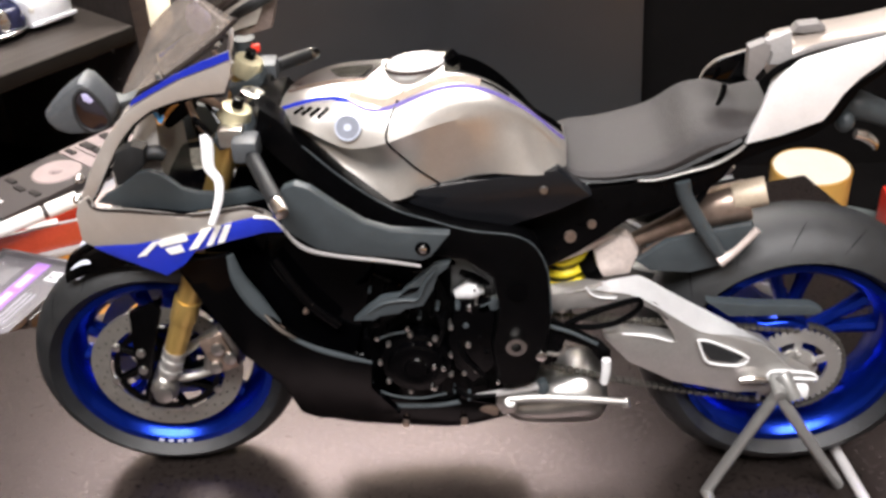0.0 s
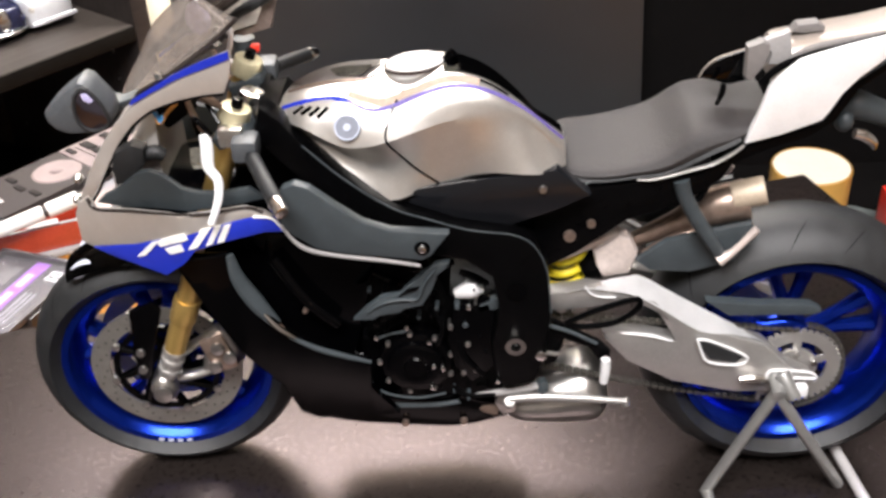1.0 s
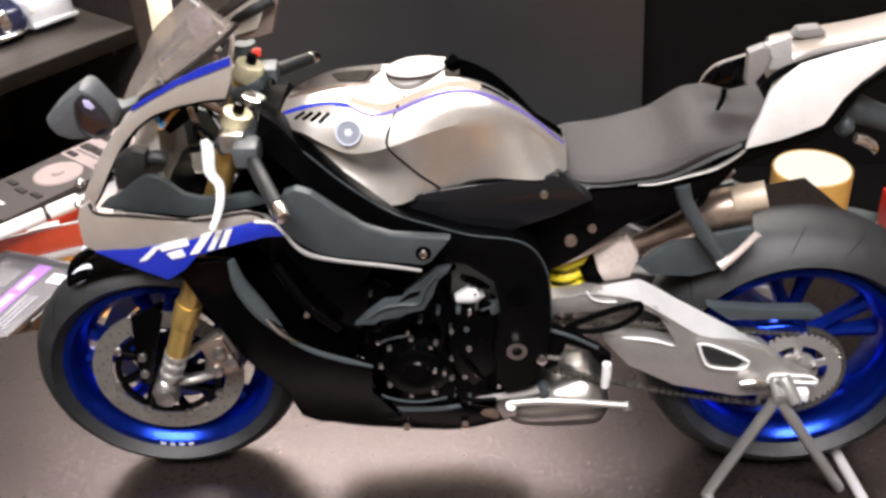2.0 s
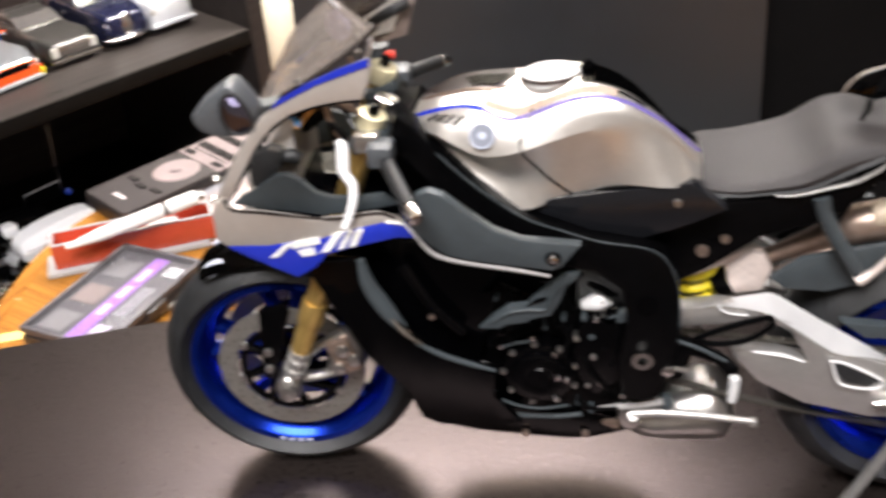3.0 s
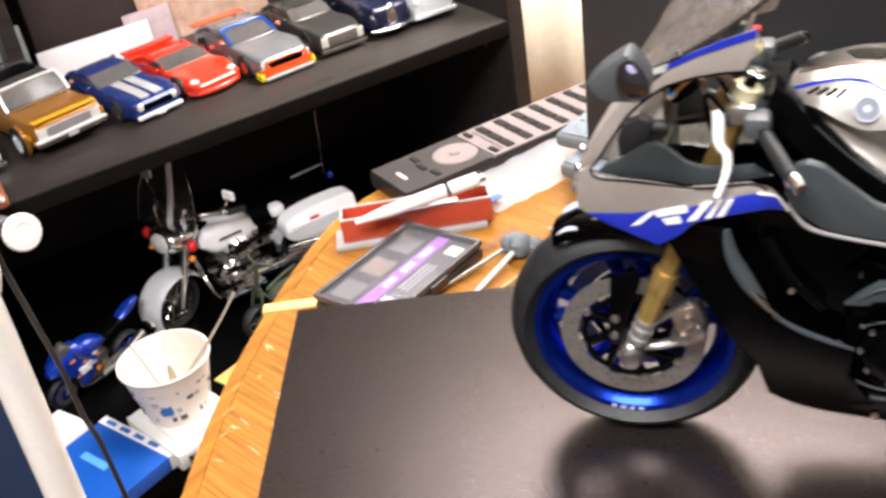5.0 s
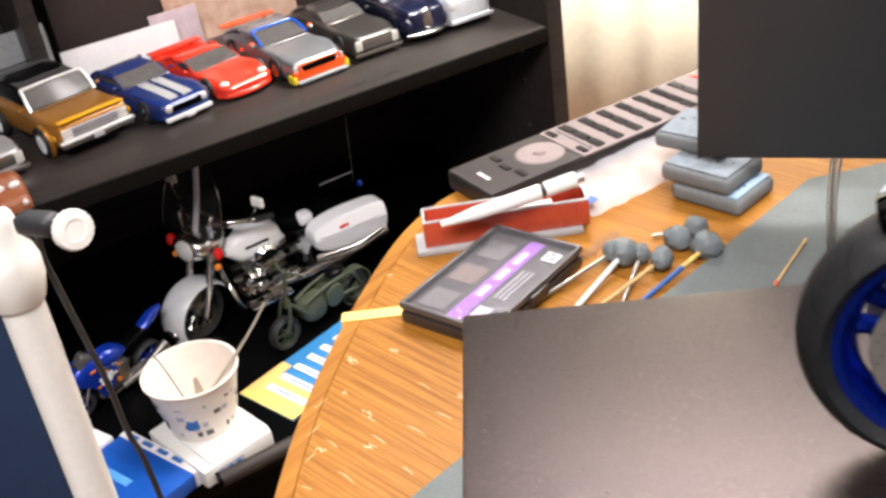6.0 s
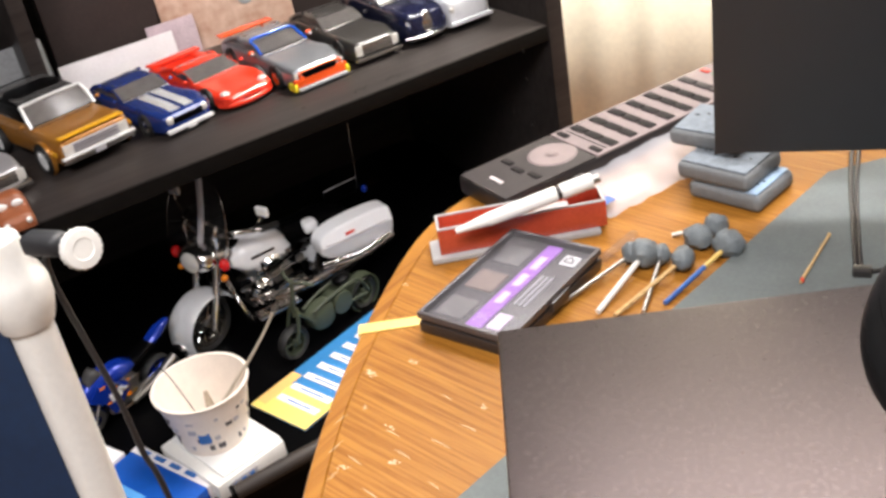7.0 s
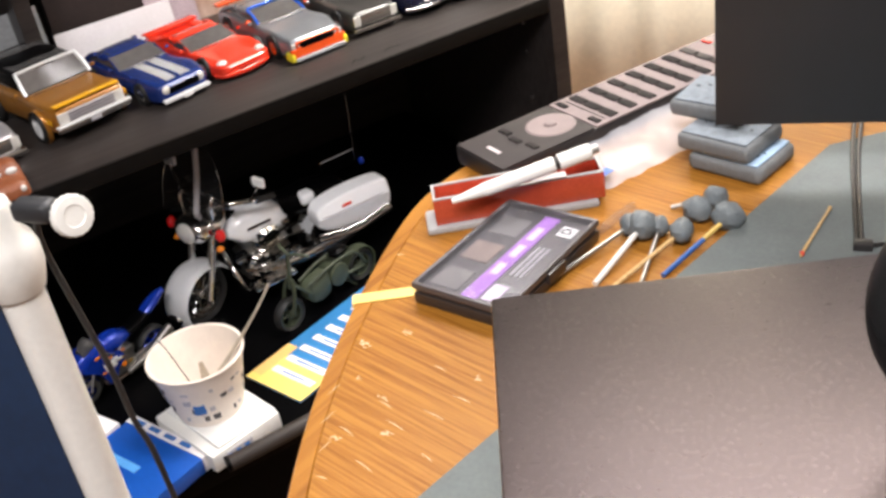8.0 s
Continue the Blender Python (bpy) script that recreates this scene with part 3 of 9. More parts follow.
    silver_low = [(-6.5, 63.5), (-5.4, 65.9), (-3.6, 67.2), (-2.4, 65.2), (3.8, 66.0), (15.9, 67.6), (24.3, 68.9), (27.6, 67.9), (28.6, 67.0), (25.9, 67.3), (21.2, 66.1), (11.1, 62.8), (4.0, 59.6), (-4.6, 57.4), (-6.6, 58.2)]
    both("nose_side", prism(BM(), silver_low, -18.6, -17.4, 0.25, nose, cuts), NOSE_SILVER, P, "silver lower nose panel")
    blue_low = [(-4.6, 57.3), (4.0, 59.6), (11.1, 62.7), (21.2, 66.1), (25.9, 67.2), (28.6, 66.9), (30.3, 64.4), (27.3, 64.4), (20.7, 62.7), (15.3, 61.0), (12.7, 57.9), (8.9, 54.7), (4.7, 55.3), (-0.0, 56.0)]
    both("blue_side_panel", prism(BM(), blue_low, -18.7, -17.4, 0.2, nose, cuts), BLUE_DECAL, P, "deep blue lower nose panel")
    both("panel_lip", tube(BM(), [(25.7, -18.7, 67.3), (28.5, -18.7, 67.0), (29.5, -18.7, 66.0), (30.6, -18.7, 64.3)], 0.22, 8, 4), WHITE_PAINT, P, "thin white lip of the blue panel")
    # slanted white model mark on the blue, drawn as plain shapes
    for pts in ([(3.9, 57.3), (5.7, 58.1), (9.0, 61.7), (7.4, 61.0)], [(8.3, 61.4), (14.1, 64.4), (14.6, 63.4), (9.0, 60.6)], [(9.8, 60.4), (13.1, 62.2), (13.5, 61.0), (10.7, 59.6)],
                [(14.3, 61.4), (15.9, 61.8), (18.7, 65.5), (16.9, 65.0)], [(17.3, 62.1), (18.4, 62.4), (20.4, 65.8), (19.2, 65.5)], [(19.2, 62.6), (20.4, 62.9), (22.0, 66.1), (20.8, 65.9)]):
        both("model_mark", prism(BM(), pts, -18.95, -18.4, 0.0, nose, cuts), WHITE_PAINT, P)

    # upper fairing: an arch of painted sheet from the nose to the screen's end
    def arch(x, z):
        k = max(0.0, 26 - x)
        return 0.26 * k + 0.0025 * k * k
    arch_o = [(-9.1, 59.3), (-7.5, 63.6), (-5.6, 67.0), (-3.2, 70.8), (-0.5, 74.8), (2.5, 78.7), (5.8, 81.8), (10.0, 85.4), (14.5, 88.6), (19.8, 91.4), (24.9, 93.8), (25.3, 92.7), (24.4, 89.4), (23.2, 86.9), (19.8, 86.2), (14.9, 84.7), (10.0, 82.4), (6.4, 79.6), (2.9, 75.8), (-0.2, 71.1), (-3.2, 66.2), (-6.0, 62.4)]
    both("upper_fairing", prism(BM(), arch_o, -15.4, -14.3, 0.25, arch, cuts), NOSE_SILVER, P, "silver upper fairing")
    stripe = [(6.5, 83.6), (10.4, 86.1), (14.6, 88.8), (19.8, 91.6), (25.0, 93.9), (25.0, 92.7), (19.6, 90.3), (15.7, 88.5), (10.2, 85.2), (6.5, 82.8)]
    both("fairing_stripe", prism(BM(), stripe, -15.6, -15.2, 0, arch, cuts), BLUE_DECAL, P, "blue fairing stripe")
    # nose cone closing the front between the sides
    front = Body([(-3.4, 57.0, 61.0, 2.6), (-1.8, 56.0, 65.0, 4.4), (0.5, 56.0, 69.5, 5.6), (3.0, 56.5, 74.0, 6.4), (6.0, 57.0, 78.5, 7.2), (9.0, 58.5, 82.0, 7.8)],
                 [(0.75, 0), (0.95, 0.2), (1.0, 0.5), (0.85, 0.82), (0.45, 0.96), (0, 1.0)], 5)
    mpart("nose_cone", front.mesh(BM()), NOSE_SILVER, P, "silver nose cone")
    for s in (-1, 1):
        mpart("headlight", ball(BM(), [(-5.0, -9.0, 69.6)][0] if s < 0 else [(-6.1, -9.0, 65.7)][0], (0.8, 1.0, 0.8), 12), CHROME, P, "small clear headlight")
    # cockpit: dark inner tray, grey inner panels, dials
    tray = Body([(0, 58, 66, 6.5), (6, 58, 68, 8.0), (14, 58, 68.5, 10), (22, 58, 68, 11.0), (30, 60, 67, 11)], [(0.9, 0), (1, 0.4), (0.9, 0.85), (0.5, 1), (0, 1)], 4)
    mpart("inner_tray", tray.mesh(BM()), GLOSS_BLACK, P)
    inner = [(-2.7, 65.1), (-0.8, 66.9), (1.5, 68.2), (6.5, 72.2), (8.3, 72.8), (10.6, 72.4), (13.8, 70.5), (16.4, 69.7), (21.0, 69.7), (24.8, 70.3), (27.1, 68.4), (23.0, 67.5), (18.7, 66.9), (14.9, 66.5), (2.3, 65.0)]
    both("inner_panel", prism(BM(), inner, -15.0, -13.8, 0.25, lambda x, z: nose(x, z) * 0.8, cuts), GREY_PLASTIC, P, "matt grey inner panel")
    mpart("dial_pod", box(BM(), (11.5, 0, 80.0), (6, 12, 5.0), 1.2, Matrix.Translation((11.5, 0, 80.0)) @ Matrix.Rotation(radians(-35), 4, "Y") @ Matrix.Translation((-11.5, 0, -80.0))), SATIN_BLACK, P, "black instrument pod")
    duct = mpart("air_duct", prism(BM(), [(1.4, 72.0), (2.5, 74.9), (5.4, 76.3), (7.5, 75.6), (7.1, 72.7), (4.9, 69.8), (1.6, 68.7)], -10.5, -7.5, 0.7), RUBBER, P, "dark grey intake duct")
    mpart("duct_sleeve", tube(BM(), [(6.2, -8.5, 73.4), (8.6, -8.5, 73.9), (10.1, -8.5, 73.2)], [1.1, 1.3, 1.0], 12, 4), RUBBER, duct)
    mpart("wiring", tube(BM(), [(9.7, -9.0, 82.3), (10.2, -9.0, 80.8), (10.7, -9.0, 79.7), (11.4, -9.0, 80.7)], 0.4, 8, 4), WIRE_BLUE, P, "blue wire bundle")
    mpart("wiring", tube(BM(), [(10.0, -9.0, 81.7), (10.5, -9.0, 79.4), (12.1, -9.0, 81.2), (13.9, -9.0, 82.9)], 0.35, 8, 4), AMBER_WIRE, P, "amber wire")
    both("inner_strut", tube(BM(), [(16.0, -10.0, 83.7), (16.7, -10.0, 80.6), (17.9, -10.0, 78.3)], [0.5, 0.55, 0.6], 8, 4), BURNT, P)
    mpart("inner_strut", tube(BM(), [(18.3, -11.0, 85.1), (20.2, -11.0, 83.9), (21.5, -11.0, 82.9)], [0.7, 0.7, 0.5], 8, 4), BURNT, P)
    both("fairing_lip", tube(BM(), [(23.1, -14.4, 86.6), (19.7, -13.5, 86.0), (14.8, -12.0, 84.4), (10.1, -10.4, 82.2), (6.5, -9.2, 79.3), (3.1, -7.9, 75.5), (-0.1, -6.7, 70.8), (-3.0, -5.6, 66.0), (-5.6, -4.5, 62.4)], 0.26, 8, 4), GLOSS_BLACK, P)
    both("nose_lip", tube(BM(), [(-3.5, -11.2, 67.0), (-2.3, -11.6, 65.2), (3.8, -13.8, 66.0), (15.9, -18.4, 67.6), (24.3, -18.4, 68.8), (27.4, -18.4, 67.9)], 0.3, 8, 4), SCREEN_EDGE, P)
    # windscreen, a smoky bubble between a middle line and the two side edges
    mid_l = smooth_path([(1.9, -0.0, 80.4), (4.3, -0.0, 84.5), (7.1, -0.0, 88.6), (9.4, -0.0, 92.5), (14.0, -0.0, 96.6), (17.7, -0.0, 99.6)], 4)
    side_l = smooth_path([(5.7, -9.4, 83.8), (9.6, -10.0, 85.9), (13.3, -10.6, 88.0), (18.5, -11.5, 91.5), (23.1, -12.2, 95.0), (26.4, -12.7, 98.0)], 4)
    bm = BM()
    rows = []
    for c_, e_ in zip(mid_l, side_l):
        row = []
        for j in range(17):
            v = -1 + j / 8
            q = abs(v) ** 1.9
            row.append(bm.verts.new((c_[0] + (e_[0] - c_[0]) * q, -e_[1] * v, c_[2] + (e_[2] - c_[2]) * q)))
        rows.append(row)
    for a, b_ in zip(rows, rows[1:]):
        for j in range(16):
            bm.faces.new((a[j], a[j + 1], b_[j + 1], b_[j]))
    bmesh.ops.solidify(bm, geom=bm.faces[:], thickness=0.35)
    mpart("windscreen", bm, SCREEN, P, "smoky clear racing windscreen")
    for s in (-1, 1):
        mpart("screen_edge", tube(BM(), [(e_[0], -s * e_[1], e_[2]) for e_ in side_l[::2]], 0.38, 8, 2), SCREEN_EDGE, P, "dark screen edging")
    mpart("screen_rim", tube(BM(), [(17.8, -6.0, 100.1), (19.4, -6.0, 98.3), (21.9, -6.0, 95.8), (23.3, -6.0, 94.1), (23.5, -6.0, 92.5), (22.7, -6.0, 90.0)], [0.3, 0.35, 0.4, 0.5, 0.4, 0.4], 8, 3), CAP_SILVER, P, "bright screen rim")
    both("dash_bar", tube(BM(), [(12.4, -9.5, 87.2), (15.7, -9.5, 89.4), (19.1, -9.5, 91.8), (23.5, -9.5, 94.3)], [0.5, 0.7, 0.8, 0.6], 8), SCREEN_EDGE, P, "dark bar behind the screen")
    mpart("dash_bar", tube(BM(), [(8.5, -2.0, 88.0), (12.6, -2.0, 91.6), (17.0, -2.0, 95.6)], [0.5, 0.7, 0.5], 8), SCREEN_EDGE, P)
    mpart("dash_bar", tube(BM(), [(12.6, -5.0, 87.4), (16.8, -5.0, 90.6), (20.9, -5.0, 93.5)], [0.5, 0.6, 0.5], 8), TAIL_TAN, P, "warm grey bar behind the screen")
    for u in ([(12.6, -10.5, 88.3)][0], [(22.5, -10.5, 93.6)][0], [(23.0, -10.5, 95.5)][0], [(24.1, -9.0, 95.9)][0]):
        mpart("screen_bolt", cyl(BM(), u, (u[0], u[1] - 1.2, u[2] + 0.4), 0.75, 0.6, 12, 0.1), CHROME, P, "bright screen bolt")
    bm = cyl(BM(), (0, 0, -0.15), (0, 0, 0.15), 1, n=28)
    bmesh.ops.transform(bm, matrix=Matrix.Translation([(18.0, -3.0, 94.6)][0]) @ Matrix.Rotation(radians(62), 4, "X") @ Matrix.Rotation(radians(20), 4, "Z") @ Matrix.Diagonal((1.9, 2.7, 1, 1)), verts=bm.verts)
    mpart("lilac_oval", bm, LILAC, P, "pale lilac oval behind the screen")
    # mirrors: a rounded shell with an oval glass, on a short stalk
    shell = prism(BM(), [(1.9, 91.9), (3.2, 93.4), (5.2, 95.0), (7.7, 96.6), (8.7, 96.3), (9.6, 95.1), (11.1, 92.8), (11.4, 91.0), (10.5, 89.4), (8.3, 88.6), (4.9, 88.6), (3.1, 89.3), (2.1, 90.6)], -31, -25.5, 1.3)
    mir = mpart("mirror", shell, MIRROR_SHELL, P, "dark grey rear-view mirror")
    glass = prism(BM(), [(7.2, 94.8), (8.1, 95.7), (9.0, 95.6), (10.2, 94.0), (11.1, 92.0), (10.9, 90.4), (8.9, 89.6), (7.4, 90.5), (6.8, 92.6)], -31.4, -30.6, 0.25, round_=3)
    mg = mpart("mirror_glass", glass, MIRROR_GLASS, mir)
    # lilac patch paints a reflection onto the mirror
    mpart("glass_reflection", prism(BM(), [(8.2, 95.1), (9.0, 95.1), (9.7, 94.0), (9.1, 93.7), (8.3, 94.2)], -31.6, -31.2, 0.1), LILAC, mg, "lilac reflection painted on the mirror glass")
    mpart("glass_rim", tube(BM(), [(7.1, -31.3, 94.6), (8.1, -31.3, 95.6), (9.0, -31.3, 95.7), (10.3, -31.3, 94.0), (11.1, -31.3, 92.0), (11.0, -31.3, 90.3), (8.9, -31.3, 89.4), (7.3, -31.3, 90.3), (6.7, -31.3, 92.4), (7.1, -31.3, 94.6)], 0.3, 8, 3), RUBBER, mir)
    mpart("mirror_stalk", prism(BM(), [(7.6, 90.8), (9.9, 90.1), (12.6, 90.9), (11.7, 89.8), (9.3, 88.1), (8.2, 88.1)], -24, -20.5, 0.6), GREY_PLASTIC, mir)
    back = prism(BM(), [(18.8, 84.8), (18.6, 87.4), (22.2, 89.3), (25.4, 90.9), (27.7, 92.4), (25.7, 85.9), (20.7, 84.5)], 14, 16.0, 0.5)
    fm = mpart("mirror", back, MIRROR_BACK, P, "brown-grey rear-view mirror, turned away")
    mpart("mirror_stalk", tube(BM(), [(17.4, 13.0, 87.6), (21.0, 13.0, 89.5), (23.8, 13.0, 90.9), (26.7, 13.0, 92.4)], [0.9, 1.0, 1.0, 0.9], 10, 4), RUBBER, fm)

    # tank: each station lists x, then side and height of the lower edge, the hollow, the crease, the shoulder, and the top
    stations = [(29.5, 7.2, 78.4, 7.4, 79.0, 7.9, 79.7, 5.9, 80.0, 79.9), (31, 9.4, 75.2, 8.8, 77.2, 10, 79.5, 7.4, 81.0, 81.4), (34, 12.0, 73.6, 10.0, 77.0, 12.5, 79.7, 9.3, 82.5, 83.2),
                (38, 13.2, 71.4, 11.0, 75.4, 14.2, 78.2, 10.6, 83.4, 84.6), (41, 13.9, 69.7, 11.7, 74.0, 15.0, 77.3, 11.3, 83.8, 85.1), (44.5, 14.6, 68.1, 12.7, 73.0, 15.6, 77.6, 11.8, 83.2, 85.3),
                (48, 15.1, 67.6, 13.7, 73.0, 15.8, 78.6, 12.0, 83.2, 85.6), (52, 14.4, 68.7, 14.6, 74.2, 15.4, 79.9, 11.9, 84.5, 86.2), (56, 13.6, 69.6, 14.0, 75.2, 14.6, 80.9, 11.8, 85.7, 86.5),
                (60, 13.3, 70.8, 13.7, 76.0, 14.2, 81.6, 11.9, 86.0, 85.6), (64, 14.0, 71.6, 13.7, 76.3, 13.4, 81.4, 11.8, 84.8, 83.4), (68, 15.0, 71.8, 13.9, 75.9, 12.5, 80.2, 11.3, 82.2, 79.6),
                (71, 14.9, 71.6, 13.3, 74.6, 11.6, 77.8, 10.6, 79.5, 76.0), (73.5, 13.6, 71.4, 12.3, 73.0, 10.8, 74.8, 9.7, 76.8, 74.3), (75.6, 10.8, 71.0, 10.4, 71.8, 9.8, 72.8, 8.4, 74.4, 72.6)]
    lanes = smooth_path(stations, 4)

    def tank_section(st):
        """The near half of the section from the lower edge over the crease and the shoulder to the middle."""
        x, wb, zb, wh, zh, wc, zc, ws, zs, zt = [float(q) for q in st]
        low_ = smooth_path([(wb, zb), (wh, zh), (wc, zc)], 4)
        up_ = smooth_path([(wc, zc), ((wc + ws) / 2 + 0.35, (zc + zs) / 2 + 0.2), (ws, zs)], 3)[1:]
        over = smooth_path([(ws, zs), (ws * 0.55, zs * 0.4 + zt * 0.6 + 0.3), (0.0, zt)], 3)[1:]
        return [(float(w_), float(z_)) for w_, z_ in low_ + up_ + over]

    TANK_S = [i / 8 for i in range(9)] + [1 + i / 6 for i in range(1, 13)]

    def on_tank(x, s, out=0.0):
        """A place on the near side: s is 0 at the lower edge, 1 at the crease, 2 at the shoulder, 3 in the middle."""
        xs = [q[0] for q in lanes]
        st = [float(np.interp(x, xs, [q[i] for q in lanes])) for i in range(10)]
        sec = tank_section(st)
        w_ = float(np.interp(s, TANK_S, [q[0] for q in sec]))
        z_ = float(np.interp(s, TANK_S, [q[1] for q in sec]))
        return Vector((x, -w_ - out, z_ + out * 0.8))

    bm = BM()
    rings = []
    for st in lanes:
        sec = tank_section(st)
        cap_z = float(st[9])
        near = [(-w_, z_) for w_, z_ in sec]
        far = [(w_, min(z_, cap_z - 0.47 * w_)) for w_, z_ in sec[-2::-1]]
        rings.append([bm.verts.new((float(st[0]), y_, z_)) for y_, z_ in near + far])
    for a, b_ in zip(rings, rings[1:]):
        for j in range(len(a)):
            bm.faces.new((a[j], a[(j + 1) % len(a)], b_[(j + 1) % len(a)], b_[j]))
    bm.faces.new(rings[0][::-1])
    bm.faces.new(rings[-1])
    # added filler block closes the gap behind the nose so it reads dark
    mpart("inner_filler", box(BM(), (24.5, 0, 56), (20, 25, 17), 2.0, Matrix.Translation((24.5, 0, 56)) @ Matrix.Rotation(radians(16), 4, "Y") @ Matrix.Translation((-24.5, 0, -56))), GLOSS_BLACK, P, "black filler added behind the nose to keep its inside dark")
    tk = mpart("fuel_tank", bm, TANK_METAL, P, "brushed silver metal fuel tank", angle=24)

    def band(path, width, out=0.1):
        """A thin strip laid on the tank along (x, s) places."""
        b2 = BM()
        mid = [on_tank(x, s, out) for x, s in smooth_path(path, 8)]
        rows_ = []
        for i, p_ in enumerate(mid):
            way = (mid[min(len(mid) - 1, i + 1)] - mid[max(0, i - 1)]).normalized()
            across = way.cross(Vector((0, -0.86, 0.5))).normalized() * (width / 2)
            rows_.append((b2.verts.new(p_ - across), b2.verts.new(p_ + across)))
        for (p_, q_), (r_, s_) in zip(rows_, rows_[1:]):
            b2.faces.new((p_, q_, s_, r_))
        return b2
    mpart("tank_seam", band([(50.2, 2.2), (49.2, 2.0), (47.9, 1.5), (47.6, 1.0), (50.5, 0.55), (55.4, 0.02)], 0.34, 0.14), GLOSS_BLACK, tk)
    mpart("blue_line", band([(30.2, 1.9), (34, 2.0), (38, 2.04), (41.5, 1.98)], 0.75, 0.15), BLUE_DECAL, tk, "thin blue tank line")
    mpart("lilac_line", band([(41.5, 1.98), (45, 1.86), (48.4, 1.9), (52, 1.94), (57, 1.96), (63, 1.95), (68, 1.95), (72, 1.95), (75.2, 1.9)], 0.62, 0.15), LILAC_LINE, tk, "violet end of the tank line")
    # tan band paints the brownish reflection in the tank's upper hollow
    mpart("tank_reflection", band([(41.5, 2.08), (44, 2.04), (47, 1.99), (50, 2.03), (54, 2.07), (58, 2.12), (62, 2.08)], 1.9, 0.08), TAN_REFLECTION, tk, "tan reflection painted above the violet line")
    for i in range(4):
        mpart("tank_vent", band([(32.6 + 1.35 * i, 1.52), (33.4 + 1.35 * i, 1.66), (34.3 + 1.35 * i, 1.82)], 0.6, 0.12), GLOSS_BLACK, tk)
    p = on_tank(41.5, 1.42, 0.0)
    face = Matrix.Translation(p + Vector((0, -0.25, 0.15))) @ Matrix.Rotation(radians(-32), 4, "X")
    bm = lathe(BM(), [(0.01, -0.35), (2.0, -0.35), (2.1, 0.2)], (0, 0, 0), "Y", 28)
    bmesh.ops.transform(bm, matrix=face, verts=bm.verts)
    em = mpart("tank_emblem", bm, EMBLEM_GREY, tk, "round blue-grey emblem")
    bm = lathe(BM(), [(1.8, -0.5), (2.05, -0.5), (2.05, -0.3), (1.8, -0.3)], (0, 0, 0), "Y", 28, closed=True)
    cyl(bm, (0, -0.36, 0), (0, -0.5, 0), 0.6, n=18)
    bmesh.ops.transform(bm, matrix=face, verts=bm.verts)
    mpart("emblem_ring", bm, EMBLEM_PALE, em)
    def patch(x0, x1, s0, s1, out, n=16):
        """A thick skin laid on the top of the tank between two lengthwise lines."""
        b2 = BM()
        rows_ = []
        for i in range(n + 1):
            u = i / n
            k = min(1.0, 4 * min(u, 1 - u) + 0.15)
            a0_, a1_ = s1 - (s1 - s0) * k, s1
            rows_.append([b2.verts.new(on_tank(x0 + (x1 - x0) * u, a0_ + (a1_ - a0_) * j / 5, out)) for j in range(6)])
        for a, b_ in zip(rows_, rows_[1:]):
            for j in range(5):
                b2.faces.new((a[j], a[j + 1], b_[j + 1], b_[j]))
        bmesh.ops.solidify(b2, geom=b2.faces[:], thickness=0.5)
        return b2
    mpart("air_cover", patch(30.6, 46.2, 2.50, 3.0, 0.45), COVER_BROWN, tk, "dark brown air intake cover")
    mpart("cover_mouth", patch(38.0, 44.8, 2.60, 2.86, 0.65), GLOSS_BLACK, tk, "black mouth of the intake cover")
    mpart("cover_lip", band([(30.8, 2.62), (33, 2.50), (38, 2.46), (43, 2.47), (45.8, 2.6)], 0.5, 0.6), BURNT, tk)
    # filler cap lying on the top
    bm = lathe(BM(), [(0.01, 1.25), (2.9, 1.25), (3.1, 1.05), (4.3, 1.05), (4.7, 0.7), (4.7, -1.6), (0.01, -1.6)], (0, 0, 0), "Z", 44)
    seatm = Matrix.Translation((51.8, -3.0, 85.5)) @ Matrix.Rotation(radians(-4), 4, "Y") @ Matrix.Rotation(radians(-5), 4, "X")
    bmesh.ops.transform(bm, matrix=seatm, verts=bm.verts)
    cap = mpart("fuel_cap", bm, WHITE_SILVER, tk, "round pale metal filler cap")
    bm = lathe(BM(), [(4.72, 0.2), (5.1, 0.2), (5.1, 0.72), (4.72, 0.76)], (0, 0, 0), "Z", 44, closed=True)
    bmesh.ops.transform(bm, matrix=seatm, verts=bm.verts)
    mpart("cap_ring", bm, COVER_BROWN, cap, "dark brown ring round the cap")
    for k in range(6):
        a = 2 * math.pi * k / 6
        q = seatm @ Vector((3.7 * math.cos(a), 3.7 * math.sin(a), 1.0))
        mpart("cap_bolt", cyl(BM(), q, q + Vector((0, 0, 0.3)), 0.3, n=8), STEEL, cap)
    # gloss pad over the rear of the tank
    bm = BM()
    rows = []
    for i in range(23):
        x = 56.4 + 18.9 * i / 22
        rows.append([bm.verts.new(on_tank(x, s, 0.25)) for s in (2.42, 2.5, 2.6, 2.72, 2.85, 3.0)])
    for a, b_ in zip(rows, rows[1:]):
        for j in range(5):
            bm.faces.new((a[j], a[j + 1], b_[j + 1], b_[j]))
    bmesh.ops.solidify(bm, geom=bm.faces[:], thickness=0.3)
    mpart("tank_pad", bm, GLOSS_BLACK, tk, "gloss black tank pad")
    # thin black band paints the shadow line below the pad
    mpart("pad_shadow_line", band([(57.6, 2.2), (61.5, 2.26), (66.5, 2.2)], 0.42, 0.3), GLOSS_BLACK, tk)
    mpart("pad_clip", cyl(BM(), (56.8, -3.0, 86.2), (58.2, -3.0, 87.6), 1.0, n=14, b=0.2), GLOSS_BLACK, tk)
